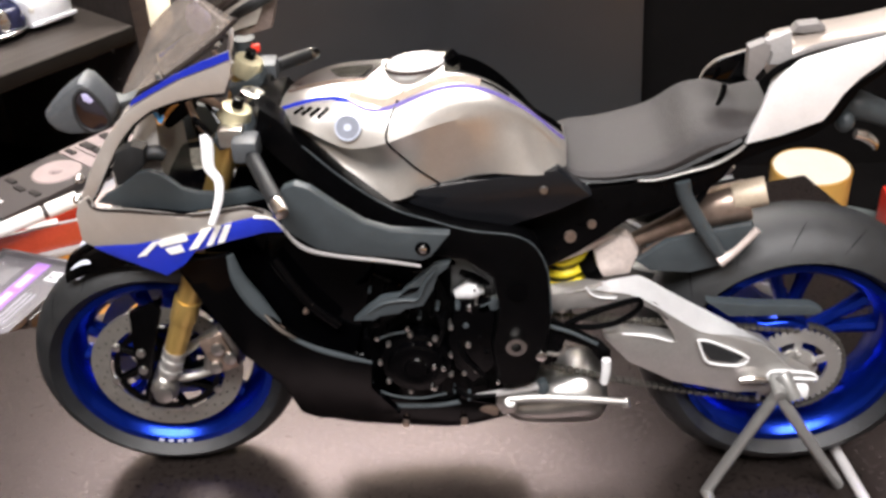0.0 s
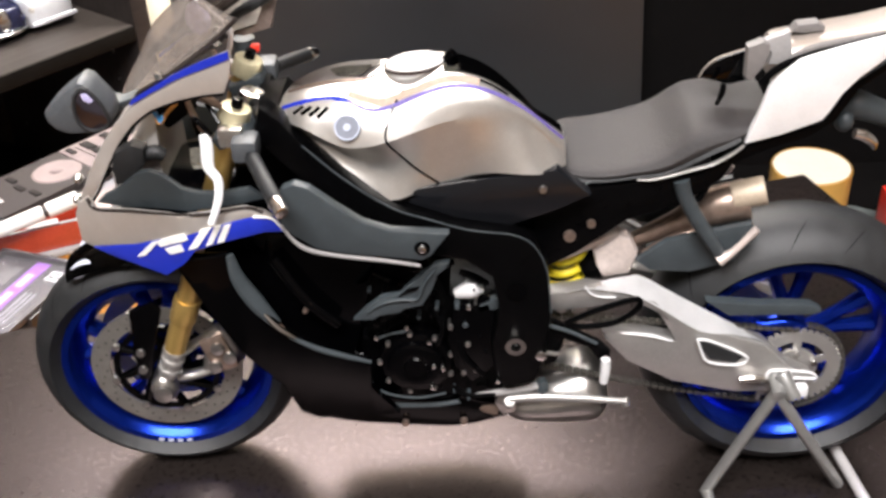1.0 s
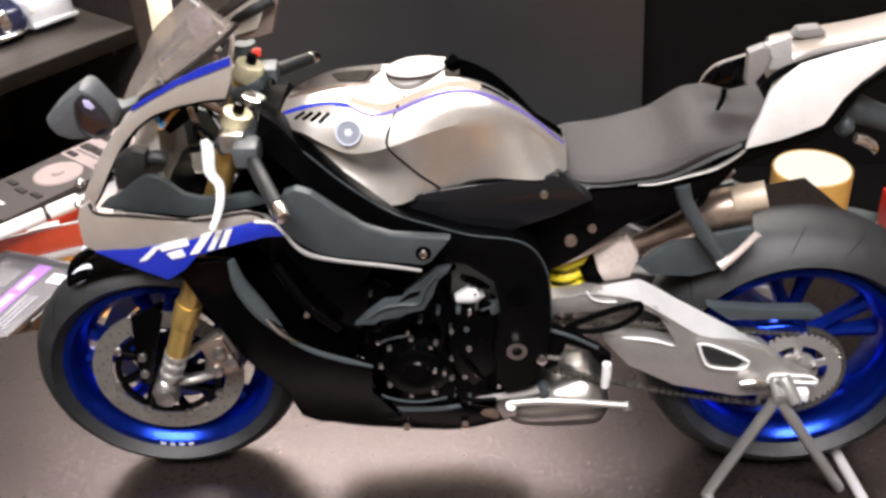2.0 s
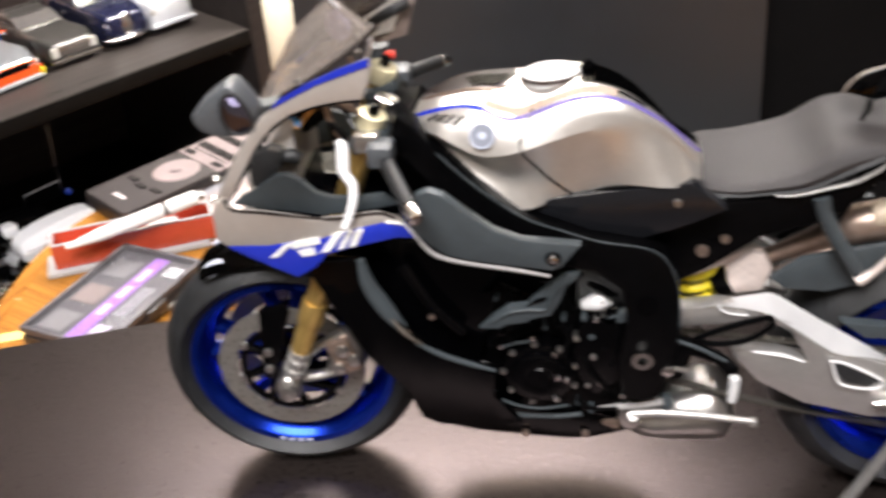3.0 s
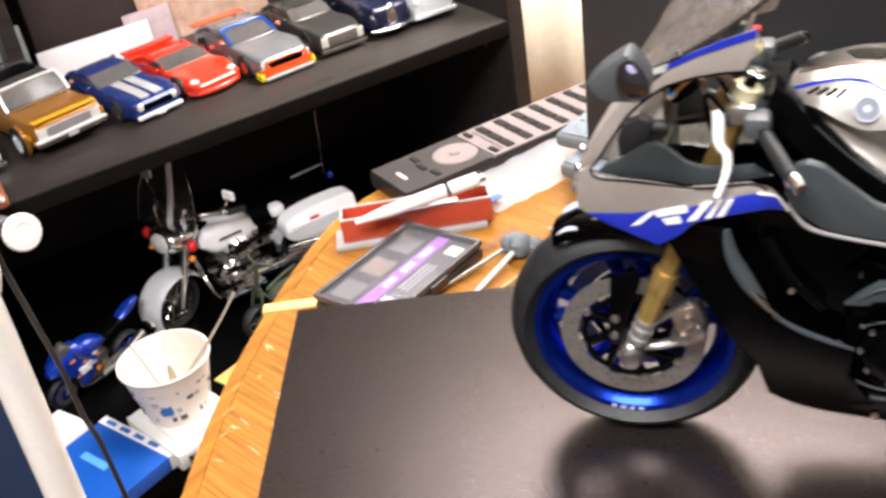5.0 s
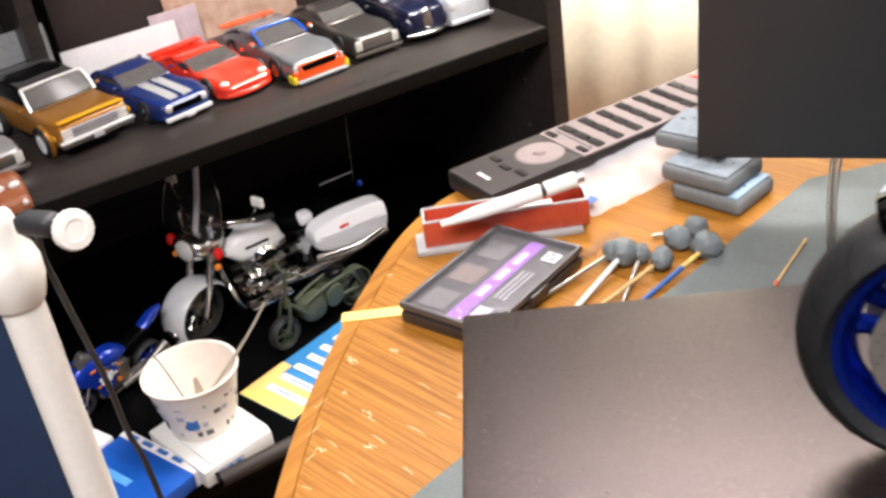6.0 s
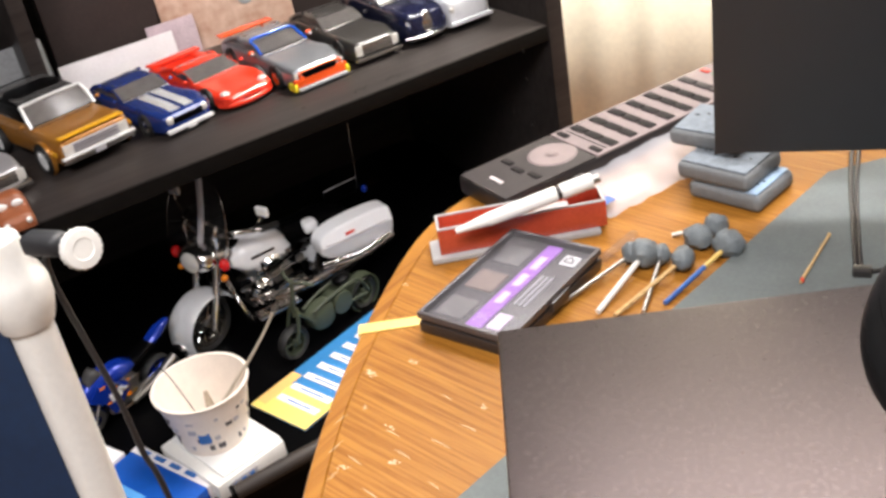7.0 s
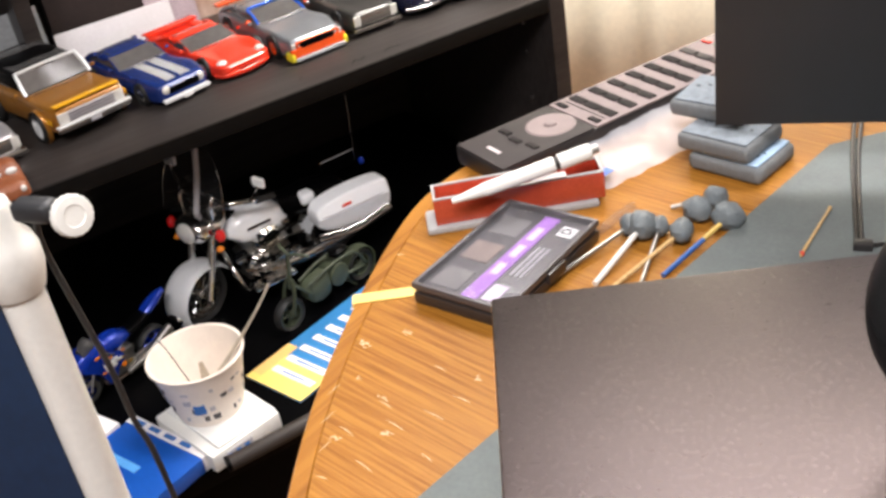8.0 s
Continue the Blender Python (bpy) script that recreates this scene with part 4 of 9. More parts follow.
    mpart("tank_edge", tube(BM(), [on_tank(x, 0.0) + Vector((0, 0, -0.25)) for x in (31, 36, 42, 47.5, 55, 64, 73)], 0.3, 8, 4), GLOSS_BLACK, tk)

    # seat
    seat = Body([(75.0, 69.2, 70.2, 7.6), (77, 67.9, 70.0, 10.2), (81.6, 67.9, 70.0, 11.2), (86.5, 68.6, 71.0, 11.6), (91.3, 69.0, 72.9, 11.8), (95.9, 70.6, 76.4, 11.7), (99.0, 72.0, 77.2, 11.3), (101.4, 73.0, 77.2, 11.0), (104.2, 74.6, 77.0, 10.0), (108.5, 76.4, 77.6, 8.2)],
                [(0.80, 0), (0.97, 0.20), (1.0, 0.40), (0.985, 0.5), (0.90, 0.74), (0.70, 0.90), (0.4, 0.97), (0, 0.985)], 6)
    st = mpart("seat", seat.mesh(BM()), SEAT_GREY, P, "dark grey padded rider seat", angle=26)
    mpart("seat_edge", seat.ribbon(BM(), [(76, 0.16), (82, 0.12), (90, 0.12), (97, 0.16), (103, 0.24)], 1.2, 0.1), RUBBER, st)
    mpart("seat_strap", tube(BM(), [(100.5, -6.0, 82.3), (100.4, -6.0, 80.7), (99.7, -6.0, 78.7)], [0.45, 0.5, 0.35], 8), SATIN_BLACK, st)

    # tail
    tailtop = Body([(108.5, 81.2, 87.4, 4.6), (110, 81.6, 87.9, 5.2), (116, 83.4, 88.8, 5.6), (123, 85.6, 89.8, 5.6), (134, 89.0, 92.6, 5.0), (146, 94.0, 97.0, 3.8), (152, 97.0, 99.4, 2.0)],
                   [(0.85, 0), (1, 0.35), (0.95, 0.7), (0.6, 0.95), (0, 1)], 5)
    mpart("tail_top", tailtop.mesh(BM()), TAIL_TAN, P, "warm grey tail hump")
    mpart("tail_ridge", tube(BM(), [(110.8, -5.4, 86.3), (113.9, -5.4, 87.7), (118.9, -5.4, 88.7), (125.5, -5.4, 89.8)], [0.5, 0.6, 0.6, 0.5], 8, 4), BOX_GREY, P)
    mpart("tail_pad", prism(BM(), [(111.1, 88.9), (112.0, 90.1), (115.2, 90.4), (116.4, 89.4), (116.1, 88.9), (112.9, 88.6)], -2, 0.5, 0.4), BOX_GREY, P, "grey pad on the tail hump")
    tail_o = [(103.7, 74.2), (104.5, 76.9), (105.4, 79.6), (106.5, 83.9), (108.5, 86.0), (110.7, 87.9), (116.9, 90.2), (122.0, 91.8)] + [(135, 94.4), (148, 99.0), (150, 99.6), (146, 97.4), (134, 92.0)] + [(122.6, 88.5), (121.0, 87.0), (119.3, 85.3), (117.4, 82.8), (116.0, 79.9), (115.0, 78.2), (111.8, 76.7), (108.9, 75.6)]
    mpart("tail_side", prism(BM(), tail_o, -11.2, -9.8, 0.35, lambda x, z: -max(0, x - 112) * 0.12, [104 + 4 * i for i in range(12)]), WHITE_SILVER, P, "pale silver tail panel")
    mpart("tail_gap", tube(BM(), [(105.7, -8.0, 82.9), (107.7, -8.0, 85.2), (110.8, -8.0, 86.9), (118.1, -8.0, 88.9), (124.6, -8.0, 90.5)], 0.6, 8, 4), SATIN_BLACK, P, "dark seam along the tail")
    bx = prism(BM(), [(103.4, 83.7), (103.3, 88.9), (105.6, 89.8), (106.7, 89.2), (106.8, 87.5), (106.2, 85.7), (104.4, 83.1)], -7.5, -5.2, 0.5)
    mpart("tail_box", bx, BOX_GREY, P, "grey tail electronics box")
    mpart("tail_box_side", prism(BM(), [(106.0, 89.4), (109.8, 90.9), (110.8, 85.6), (106.9, 85.4), (107.3, 87.2)], -6.4, -4.6, 0.4), WARM_GREY_LIGHT, P, "pale grey side of the tail box")
    mpart("tail_hoop", tube(BM(), [(97.3, -2.0, 81.6), (98.2, -2.0, 83.3), (100.2, -2.0, 85.0), (104.5, -2.0, 86.4)], [0.12, 0.17, 0.17, 0.15], 8, 4), TAIL_TAN, P)
    mpart("tail_cushion", prism(BM(), [(97.6, 81.6), (98.6, 83.3), (100.5, 84.8), (104.8, 86.2), (105.8, 81.1), (102.3, 80.2)], -2, -0.8, 0.3), GLOSS_BLACK, P)
    mpart("tail_under", prism(BM(), [(99.2, 70.1), (103.2, 73.0), (104.3, 73.4), (115.6, 77.1), (116.5, 78.8), (117.8, 81.5), (120.0, 83.9), (124.4, 87.6), (124.7, 86.3), (120.2, 82.5), (117.6, 77.4), (113.6, 74.5), (108.6, 72.9), (102.6, 70.2)], -10.2, 2, 0.4), SATIN_BLACK, P)
    mpart("plate_bracket", tube(BM(), [(119.6, -3.0, 75.6), (122.3, -3.0, 76.7), (125.2, -3.0, 75.8), (129.0, -3.0, 74.3)], [1.6, 2.4, 2.2, 2.0], 12), GREY_PLASTIC, P, "dark grey plate bracket")
    mpart("plate_lug", ball(BM(), [(120.6, -5.0, 74.7)][0], (1.6, 1.6, 1.8), 12), GREY_PLASTIC, P)
    mpart("signal_lamp", tube(BM(), [(122.3, -6.0, 73.0), (123.9, -6.0, 72.5), (125.5, -6.0, 71.2), (125.8, -6.0, 70.0)], [0.9, 1.0, 0.8, 0.3], 10, 4), CHROME, P, "small clear signal lamp")
    mpart("seat_rail", tube(BM(), [(87.1, -11.2, 68.2), (90.0, -11.2, 68.3), (94.9, -11.2, 69.6), (99.0, -11.2, 70.8), (102.2, -11.2, 72.8), (103.6, -11.2, 74.1)], [0.2, 0.4, 0.45, 0.45, 0.4, 0.3], 8, 4, 0.7), ALU, P)

    # frame, side covers, subframe
    fr = [(27.5, 83.5), (30.5, 81.5), (34, 77.5), (40, 72.4), (47.5, 67.6), (54, 65.0), (60, 63.0), (67, 61.9), (70.5, 59.5), (72.6, 54.5), (73.4, 46), (72.4, 37), (70.6, 29.7), (66, 28.2), (63.8, 29.5), (63.0, 38.5),
          (64.4, 47.0), (63.4, 53.5), (59.0, 57.0), (53, 58.2), (46, 61.0), (38, 66.5), (31, 73), (26, 78)]
    mpart("main_frame", prism(BM(), fr, -17.0, -12.0, 0.7, lambda x, z: max(0, 46 - x) * 0.24 + max(0, 44 - z) * 0.12, [28 + 4 * i for i in range(12)]), SATIN_BLACK, P, "satin black twin-spar frame")
    mpart("main_frame", mirror_y(prism(BM(), [(x, min(z, 63.0)) for x, z in fr if x > 36], -17.0, -12.0, 0.7, lambda x, z: max(0, 46 - x) * 0.24 + max(0, 44 - z) * 0.12, [28 + 4 * i for i in range(12)])), SATIN_BLACK, P, "satin black twin-spar frame")
    mpart("frame_plate", prism(BM(), [(24.5, 79.0), (26.5, 64.0), (34.0, 62.0), (46.0, 62.0), (44.0, 67.5), (35.0, 73.5), (29.0, 80.0)], -7.0, 7.0, 0.6), SATIN_BLACK, P, "black plate between the frame spars")
    # grey line along the spar draws the sheen on its edge
    ridge = [(34, 77.3), (40, 72.2), (47.5, 67.4), (54, 64.8), (60, 62.8), (67, 61.7), (70.4, 59.4), (72.5, 54.5), (73.2, 46)]
    mpart("frame_ridge", tube(BM(), [(x, -16.9 + max(0, 46 - x) * 0.24, z) for x, z in ridge], 0.14, 8, 4), GREY_PLASTIC, P, "frame edge with its satin sheen put into grey")
    both("frame_pivot", lathe(BM(), [(0.9, -17.2), (1.8, -17.2), (1.8, -15.6), (0.9, -15.6)], (67.2, 0, 39.0), "Y", 24, closed=True), CHROME, P, "chromed pivot bolt")
    both("frame_hole", cyl(BM(), (67.4, -16.95, 50.5), (67.4, -17.1, 50.5), 1.7, n=20), GLOSS_BLACK, P)
    side = [(46.5, 68.2), (52, 69.4), (60, 70.6), (74.0, 72.2), (79.5, 67.4), (74, 64.8), (66.5, 62.0), (58, 63.6)]
    mpart("side_cover", prism(BM(), side, -14.6, -11.5, 0.5), SLATE_GLOSS, P, "gloss black cover below the tank")
    mpart("cover_bolt", cyl(BM(), (71.8, -14.6, 68.8), (71.8, -15.1, 68.8), 0.7, 0.6, 12), STEEL, P)
    sub = [(66, 61.0), (74, 63.6), (80, 66.8), (90, 67.6), (97, 68.6), (104, 73.2), (101, 67.8), (95, 63.0), (86, 60.2), (78, 54.0), (72, 50.5), (69, 54)]
    both("subframe", prism(BM(), sub, -10.6, -8.8, 0.5), SATIN_BLACK, P, "black rear subframe")
    both("subframe_bolt", cyl(BM(), (76.5, -10.4, 57.5), (76.5, -11.3, 57.5), 1.1, 1.0, 12), BURNT, P)
    both("subframe_bolt", cyl(BM(), (80.0, -10.4, 59.8), (80.0, -11.2, 59.8), 0.8, 0.7, 12), BURNT, P)
    grey = [(30.5, 72.2), (31.6, 74.0), (33.6, 74.9), (35.9, 74.3), (39.4, 71.3), (43.5, 68.1), (47.7, 66.5), (56.9, 65.7), (53.8, 61.6), (52.4, 60.9), (39.4, 62.6), (35.9, 63.5), (32.5, 65.5), (31.1, 66.7), (30.2, 68.7)]
    gb = lambda x, z: max(0, 36 - x) * 0.2
    both("side_fairing", prism(BM(), grey, -22.6, -20.6, 0.4, gb, [30 + 3 * i for i in range(10)]), GREY_PLASTIC, P, "matt grey fairing panel")
    both("fairing_trim", tube(BM(), [(30.6, -21.1, 67.2), (32.0, -21.4, 64.8), (34.4, -21.9, 63.0), (39.3, -22.2, 61.9), (46.4, -22.2, 60.8), (52.1, -22.2, 59.7)], [0.25, 0.35, 0.4, 0.35, 0.35, 0.25], 8), WARM_GREY_LIGHT, P, "pale trim under the fairing panel")
    both("fairing_bolt", cyl(BM(), (52.6, -22.3, 63.3), (52.6, -23.3, 63.3), 0.8, 0.65, 16, 0.1), CHROME, P)
    both("fairing_bolt_ring", cyl(BM(), (52.6, -22.4, 63.3), (52.6, -22.75, 63.3), 1.25, n=18), GLOSS_BLACK, P)
    winglet = [(40.0, 46.9), (42.5, 49.5), (45.1, 51.6), (48.2, 52.1), (49.0, 53.2), (51.9, 55.9), (54.1, 57.9), (56.6, 58.3), (56.0, 57.1), (54.5, 55.8), (53.5, 52.8), (51.8, 49.8), (48.8, 49.1), (47.8, 48.3), (44.5, 47.8), (43.5, 47.0)]
    both("lower_wing", prism(BM(), winglet, -19.4, -18.0, 0.3), GREY_PLASTIC, P, "grey stepped lower fairing piece")
    both("wing_ridge", tube(BM(), [(42.3, -19.5, 48.4), (45.1, -19.5, 50.6), (48.3, -19.5, 51.3), (51.1, -19.5, 51.4), (52.4, -19.5, 54.6), (54.4, -19.5, 57.2)], [0.2, 0.5, 0.5, 0.4, 0.6, 0.3], 8, 4, 0.6), GREY_PLASTIC, P)
    both("wing_notch", prism(BM(), [(47.8, 51.7), (49.6, 53.4), (51.5, 53.8), (50.9, 53.0), (49.0, 52.3)], -19.7, -19.2, 0.15), GLOSS_BLACK, P)

    # lower fairing and belly pan: gloss black
    low1 = [(9.5, 57.5), (14.5, 58.0), (20.5, 60.2), (21.8, 55.0), (24.6, 49.0), (29.0, 43.2), (36, 38.6), (42, 36.0), (41.5, 30.0), (46, 22.0), (40, 20.6), (31, 20.8), (27.8, 23.0), (26.0, 30.5), (20.5, 38.5), (14.0, 48.5), (10.5, 54)]
    lb = lambda x, z: max(0, 20 - x) * 0.42 + 0.0065 * max(0, 46 - z) ** 2
    both("lower_fairing", prism(BM(), low1, -18.4, -16.6, 0.4, lb, [8 + 3 * i for i in range(13)]), GLOSS_BLACK, P, "gloss black lower fairing")
    both("chrome_edge", tube(BM(), [(20.8, -18.6, 60.0), (21.6, -18.7, 55.4), (24.0, -18.6, 50.4), (26.8, -18.6, 45.9)], [0.7, 1.3, 1.5, 0.9], 8, 5, 0.6), GREY_PLASTIC, P)
    both("duct_flash", tube(BM(), [(24.6, -18.9, 49.2), (27.0, -18.9, 45.8), (29.6, -18.7, 43.2)], [0.5, 1.0, 0.5], 8, 4, 0.7), CHROME, P, "bright duct edge")
    both("fairing_edge", tube(BM(), [(28.6, -18.4, 43.0), (33, -18.2, 40.2), (38, -17.6, 37.8), (42.0, -17.2, 36.2)], [0.35, 0.5, 0.5, 0.3], 8), GREY_PLASTIC, P)
    belly = Body([(27.5, 15.2, 28.5, 7.5), (30, 13.2, 32, 9.5), (36, 12.2, 34, 11.0), (46, 11.8, 32, 11.6), (56, 12.2, 24, 11.2), (64, 14.4, 20, 9.8), (69, 15.5, 19, 8.0)],
                 [(0.0, 0), (0.55, 0.03), (0.9, 0.22), (1.0, 0.55), (1.0, 0.9), (0.9, 1.0), (0, 1.0)], 5)
    mpart("belly_pan", belly.mesh(BM()), GLOSS_BLACK, P, "gloss black belly pan")
    for x, z in ((46.5, 17.0), (57.5, 17.4), (37, 31.4)):
        both("belly_bolt", cyl(BM(), (x, -11.4, z), (x, -12.2, z), 0.7, 0.6, 12), BURNT, P)
    both("belly_step", tube(BM(), [(40.5, -12.4, 24.2), (44, -12.6, 22.4), (52, -12.4, 22.0), (57, -12.0, 22.4)], 0.45, 8), GREY_PLASTIC, P)
    radiator = BM()
    box(radiator, (33, 0, 50), (19, 27, 30), 1.5, Matrix.Translation((33, 0, 50)) @ Matrix.Rotation(radians(14), 4, "Y") @ Matrix.Translation((-33, 0, -50)))
    mpart("radiator", radiator, GLOSS_BLACK, P, "black radiator")
    both("radiator_pipe", tube(BM(), [(27, -15.0, 57), (31.5, -15.6, 49), (36.5, -15.0, 43.0)], 1.1, 10), GLOSS_BLACK, P)
    both("hose_clip", cyl(BM(), (31.2, -15.6, 46.2), (32.6, -16.0, 48.6), 0.5, n=8), BURNT, P)

    # engine
    eng = new("engine")
    eng.parent = P
    mpart("crankcase", box(BM(), (52, 0, 34), (27, 23, 24), 2.5), SATIN_BLACK, eng, "black crankcase")
    mpart("cylinder_block", box(BM(), (44, 0, 49), (20, 24, 18), 2.0, Matrix.Translation((44, 0, 49)) @ Matrix.Rotation(radians(-22), 4, "Y") @ Matrix.Translation((-44, 0, -49))), SATIN_BLACK, eng)
    gx, gz = 49.6, 33.6
    bm = lathe(BM(), [(7.0, -11.0), (6.8, -13.6), (6.2, -14.4), (5.2, -14.6), (4.9, -15.6), (3.9, -15.9), (2.2, -15.7), (1.9, -16.1), (0.01, -16.1)], (gx, 0, gz), "Y", 44)
    cov = mpart("generator_cover", bm, GLOSS_BLACK, eng, "round black generator cover")
    rnd = random.Random(3)
    for k in range(9):
        a = 2 * math.pi * k / 9 + 0.3
        q = Vector((gx + 6.5 * math.cos(a), -13.9, gz + 6.5 * math.sin(a)))
        mpart("cover_bolt", cyl(BM(), q, q + Vector((0, -0.9, 0)), 0.5, 0.42, 12, 0.08), STEEL, cov)
    mpart("cover_rib", prism(BM(), [(49.5, 34.8), (51.4, 38.5), (52.6, 39.1), (52.8, 34.7), (51.1, 33.4)], -15.4, -13.6, 0.4), SATIN_BLACK, cov)
    mpart("cover_edge", tube(BM(), [(41.1, -14.6, 34.3), (41.5, -14.6, 29.0), (44.4, -14.6, 26.6), (49.5, -14.6, 25.7), (54.6, -14.6, 26.7)], 0.22, 8, 4), GREY_PLASTIC, cov, "thin grey edge below the cover")
    mpart("case_edge", tube(BM(), [(43.1, -14.6, 39.3), (45.3, -14.6, 40.3), (48.5, -14.6, 40.9)], 0.25, 8, 4), GREY_PLASTIC, cov)
    mpart("sprocket_cover", prism(BM(), [(56.5, 45), (63, 47.5), (64.4, 42), (63.4, 33), (59.5, 29.5), (56.5, 33), (55.2, 39)], -15.0, -11, 0.6), GLOSS_BLACK, eng)
    mpart("starter", tube(BM(), [(57.0, -13.0, 47.6), (58.2, -13.0, 48.0), (59.6, -13.0, 48.5), (61.0, -13.0, 49.4)], [0.9, 1.3, 1.7, 1.6], 14, 4), WHITE_SILVER, eng, "bright metal sensor")
    mpart("bracket_bar", prism(BM(), [(59.9, 46.0), (64.2, 48.0), (65.3, 48.4), (65.3, 45.9), (61.2, 44.6)], -15, -13.4, 0.4), GREY_PLASTIC, eng)
    for u in ([(48.5, -15.6, 42.7)][0], [(43.1, -15.6, 40.6)][0], [(52.3, -15.6, 39.4)][0], [(52.8, -15.6, 34.0)][0], [(54.4, -15.6, 33.6)][0], [(52.3, -15.6, 29.3)][0], [(59.3, -15.6, 46.7)][0], [(64.0, -15.6, 30.4)][0]):
        mpart("engine_bolt", cyl(BM(), u, (u[0], u[1] - 0.7, u[2]), 0.5, 0.4, 12, 0.08), CHROME, eng)
    for x, z, r in ((57.3, 46.2, 0.5), (54.6, 43.6, 0.6), (56.0, 42.0, 0.5), (52.8, 44.6, 0.4), (53.8, 46.0, 0.4), (48.6, 45.0, 0.4), (46.0, 45.8, 0.35), (50.6, 44.2, 0.4), (58.6, 42.4, 0.6), (60.9, 40.0, 0.4), (58.9, 38.2, 0.6),
                    (60.2, 32.4, 0.6), (58.0, 31.8, 0.5), (43.2, 43.2, 0.7), (44.8, 41.4, 0.5), (41.2, 40.2, 0.6), (62.0, 36.6, 0.5)):
        mpart("engine_bolt", cyl(BM(), (x, -13.0, z), (x, -15.3 - 0.2 * rnd.random(), z), r, r * 0.85, 12, 0.1), rnd.choice((STEEL, GREY_PLASTIC, GLOSS_BLACK, SATIN_BLACK)), eng)
    # scattered studs, added to stand in for small glints on the engine
    for k in range(44):
        x, z, r = rnd.uniform(40, 63), rnd.uniform(24, 50), rnd.uniform(0.15, 0.38)
        if (x - gx) ** 2 + (z - gz) ** 2 < 52:
            continue
        mpart("glint_stud", cyl(BM(), (x, -12.0, z), (x, -14.2 - 0.6 * rnd.random(), z), r, r * 0.8, 10), rnd.choice((STEEL, GREY_PLASTIC, SATIN_BLACK, GLOSS_BLACK, GLOSS_BLACK)), eng)
    for x0_, z0_, x1_, z1_ in ((43, 52, 50, 49), (50, 52, 57, 54), (58, 52, 62.5, 49.5), (57, 44, 63, 41), (56, 36, 60, 29)):
        mpart("engine_rib", tube(BM(), [(x0_, -12.6, z0_), ((x0_ + x1_) / 2, -13.8, (z0_ + z1_) / 2 + 0.6), (x1_, -12.8, z1_)], [0.5, 0.9, 0.5], 8), GLOSS_BLACK, eng)
    for pts in ([(53, -14.6, 46), (54.6, -15.2, 42), (53.6, -15.0, 38)], [(45, -14.0, 47), (48, -14.8, 46), (51, -14.6, 47.5)], [(57, -14.6, 39), (58.5, -15.4, 35), (61.5, -15, 31)], [(56, -13.6, 27.5), (58.6, -14.2, 25.8), (63.5, -14, 25.6)]):
        mpart("engine_hose", tube(BM(), pts, 0.4, 8), SATIN_BLACK, eng)

    # swingarm
    arm = [(72.7, 46.6), (79.7, 47.6), (86.6, 46.5), (91.4, 43.9), (99.4, 38.2), (105.4, 37.2), (110.8, 35.5), (115.3, 31.1), (119.9, 28.3), (119.3, 26.6), (115.1, 27.1), (113.9, 24.8), (106.8, 24.4), (95.5, 26.7), (87.2, 31.4), (82.9, 36.6), (82.5, 38.1), (86.8, 38.3), (95.3, 36.1), (93.4, 39.7), (90.9, 43.8), (87.5, 45.1), (80.7, 43.5), (72.8, 42.8)]
    sb = lambda x, z: -max(0, x - 96) * 0.05
    both("swingarm", prism(BM(), arm, -12.4, -8.6, 0.9, sb, [74 + 5 * i for i in range(10)]), ALU, P, "brushed alloy swingarm")
    # the facet is paler than the arm: light from above is painted in
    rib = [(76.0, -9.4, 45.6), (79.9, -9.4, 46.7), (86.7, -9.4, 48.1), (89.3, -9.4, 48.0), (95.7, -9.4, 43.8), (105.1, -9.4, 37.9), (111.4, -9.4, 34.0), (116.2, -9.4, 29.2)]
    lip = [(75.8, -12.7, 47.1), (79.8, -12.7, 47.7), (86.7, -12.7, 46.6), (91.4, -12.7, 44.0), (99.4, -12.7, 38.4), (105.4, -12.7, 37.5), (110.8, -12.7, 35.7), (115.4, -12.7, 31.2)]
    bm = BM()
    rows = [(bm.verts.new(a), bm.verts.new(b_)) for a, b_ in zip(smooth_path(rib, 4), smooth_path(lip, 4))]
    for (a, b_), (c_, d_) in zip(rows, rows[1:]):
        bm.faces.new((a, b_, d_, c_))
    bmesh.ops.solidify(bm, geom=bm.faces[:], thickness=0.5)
    both("swingarm_lit_facet", bm, WHITE_SILVER, P, "upper facet of the swingarm, toplight put into its colour")
    both("swingarm_seam", tube(BM(), [(79.2, -12.8, 48.4), (80.2, -12.8, 46.9), (81.8, -12.8, 46.2), (84.5, -12.8, 46.0)], 0.18, 8, 4), WHITE_SILVER, P)
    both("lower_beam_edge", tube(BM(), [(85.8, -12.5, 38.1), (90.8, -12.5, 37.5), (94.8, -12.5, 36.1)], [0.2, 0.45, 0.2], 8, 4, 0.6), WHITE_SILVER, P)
    both("swingarm_slot", prism(BM(), [(99.5, 36.5), (100.9, 36.2), (107.3, 32.9), (106.1, 31.6), (101.6, 32.5), (100.2, 34.4)], -13.3, -12.3, 0.15), RUBBER, P, "dark slot in the swingarm")
    loop = [(99.0, -13.3, 37.0), (100.8, -13.3, 36.8), (104.3, -13.3, 35.2), (108.1, -13.3, 32.8), (106.5, -13.3, 31.2), (101.4, -13.3, 31.9), (99.9, -13.3, 34.3), (99.0, -13.3, 37.0)]
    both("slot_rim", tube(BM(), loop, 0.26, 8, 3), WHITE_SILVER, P)
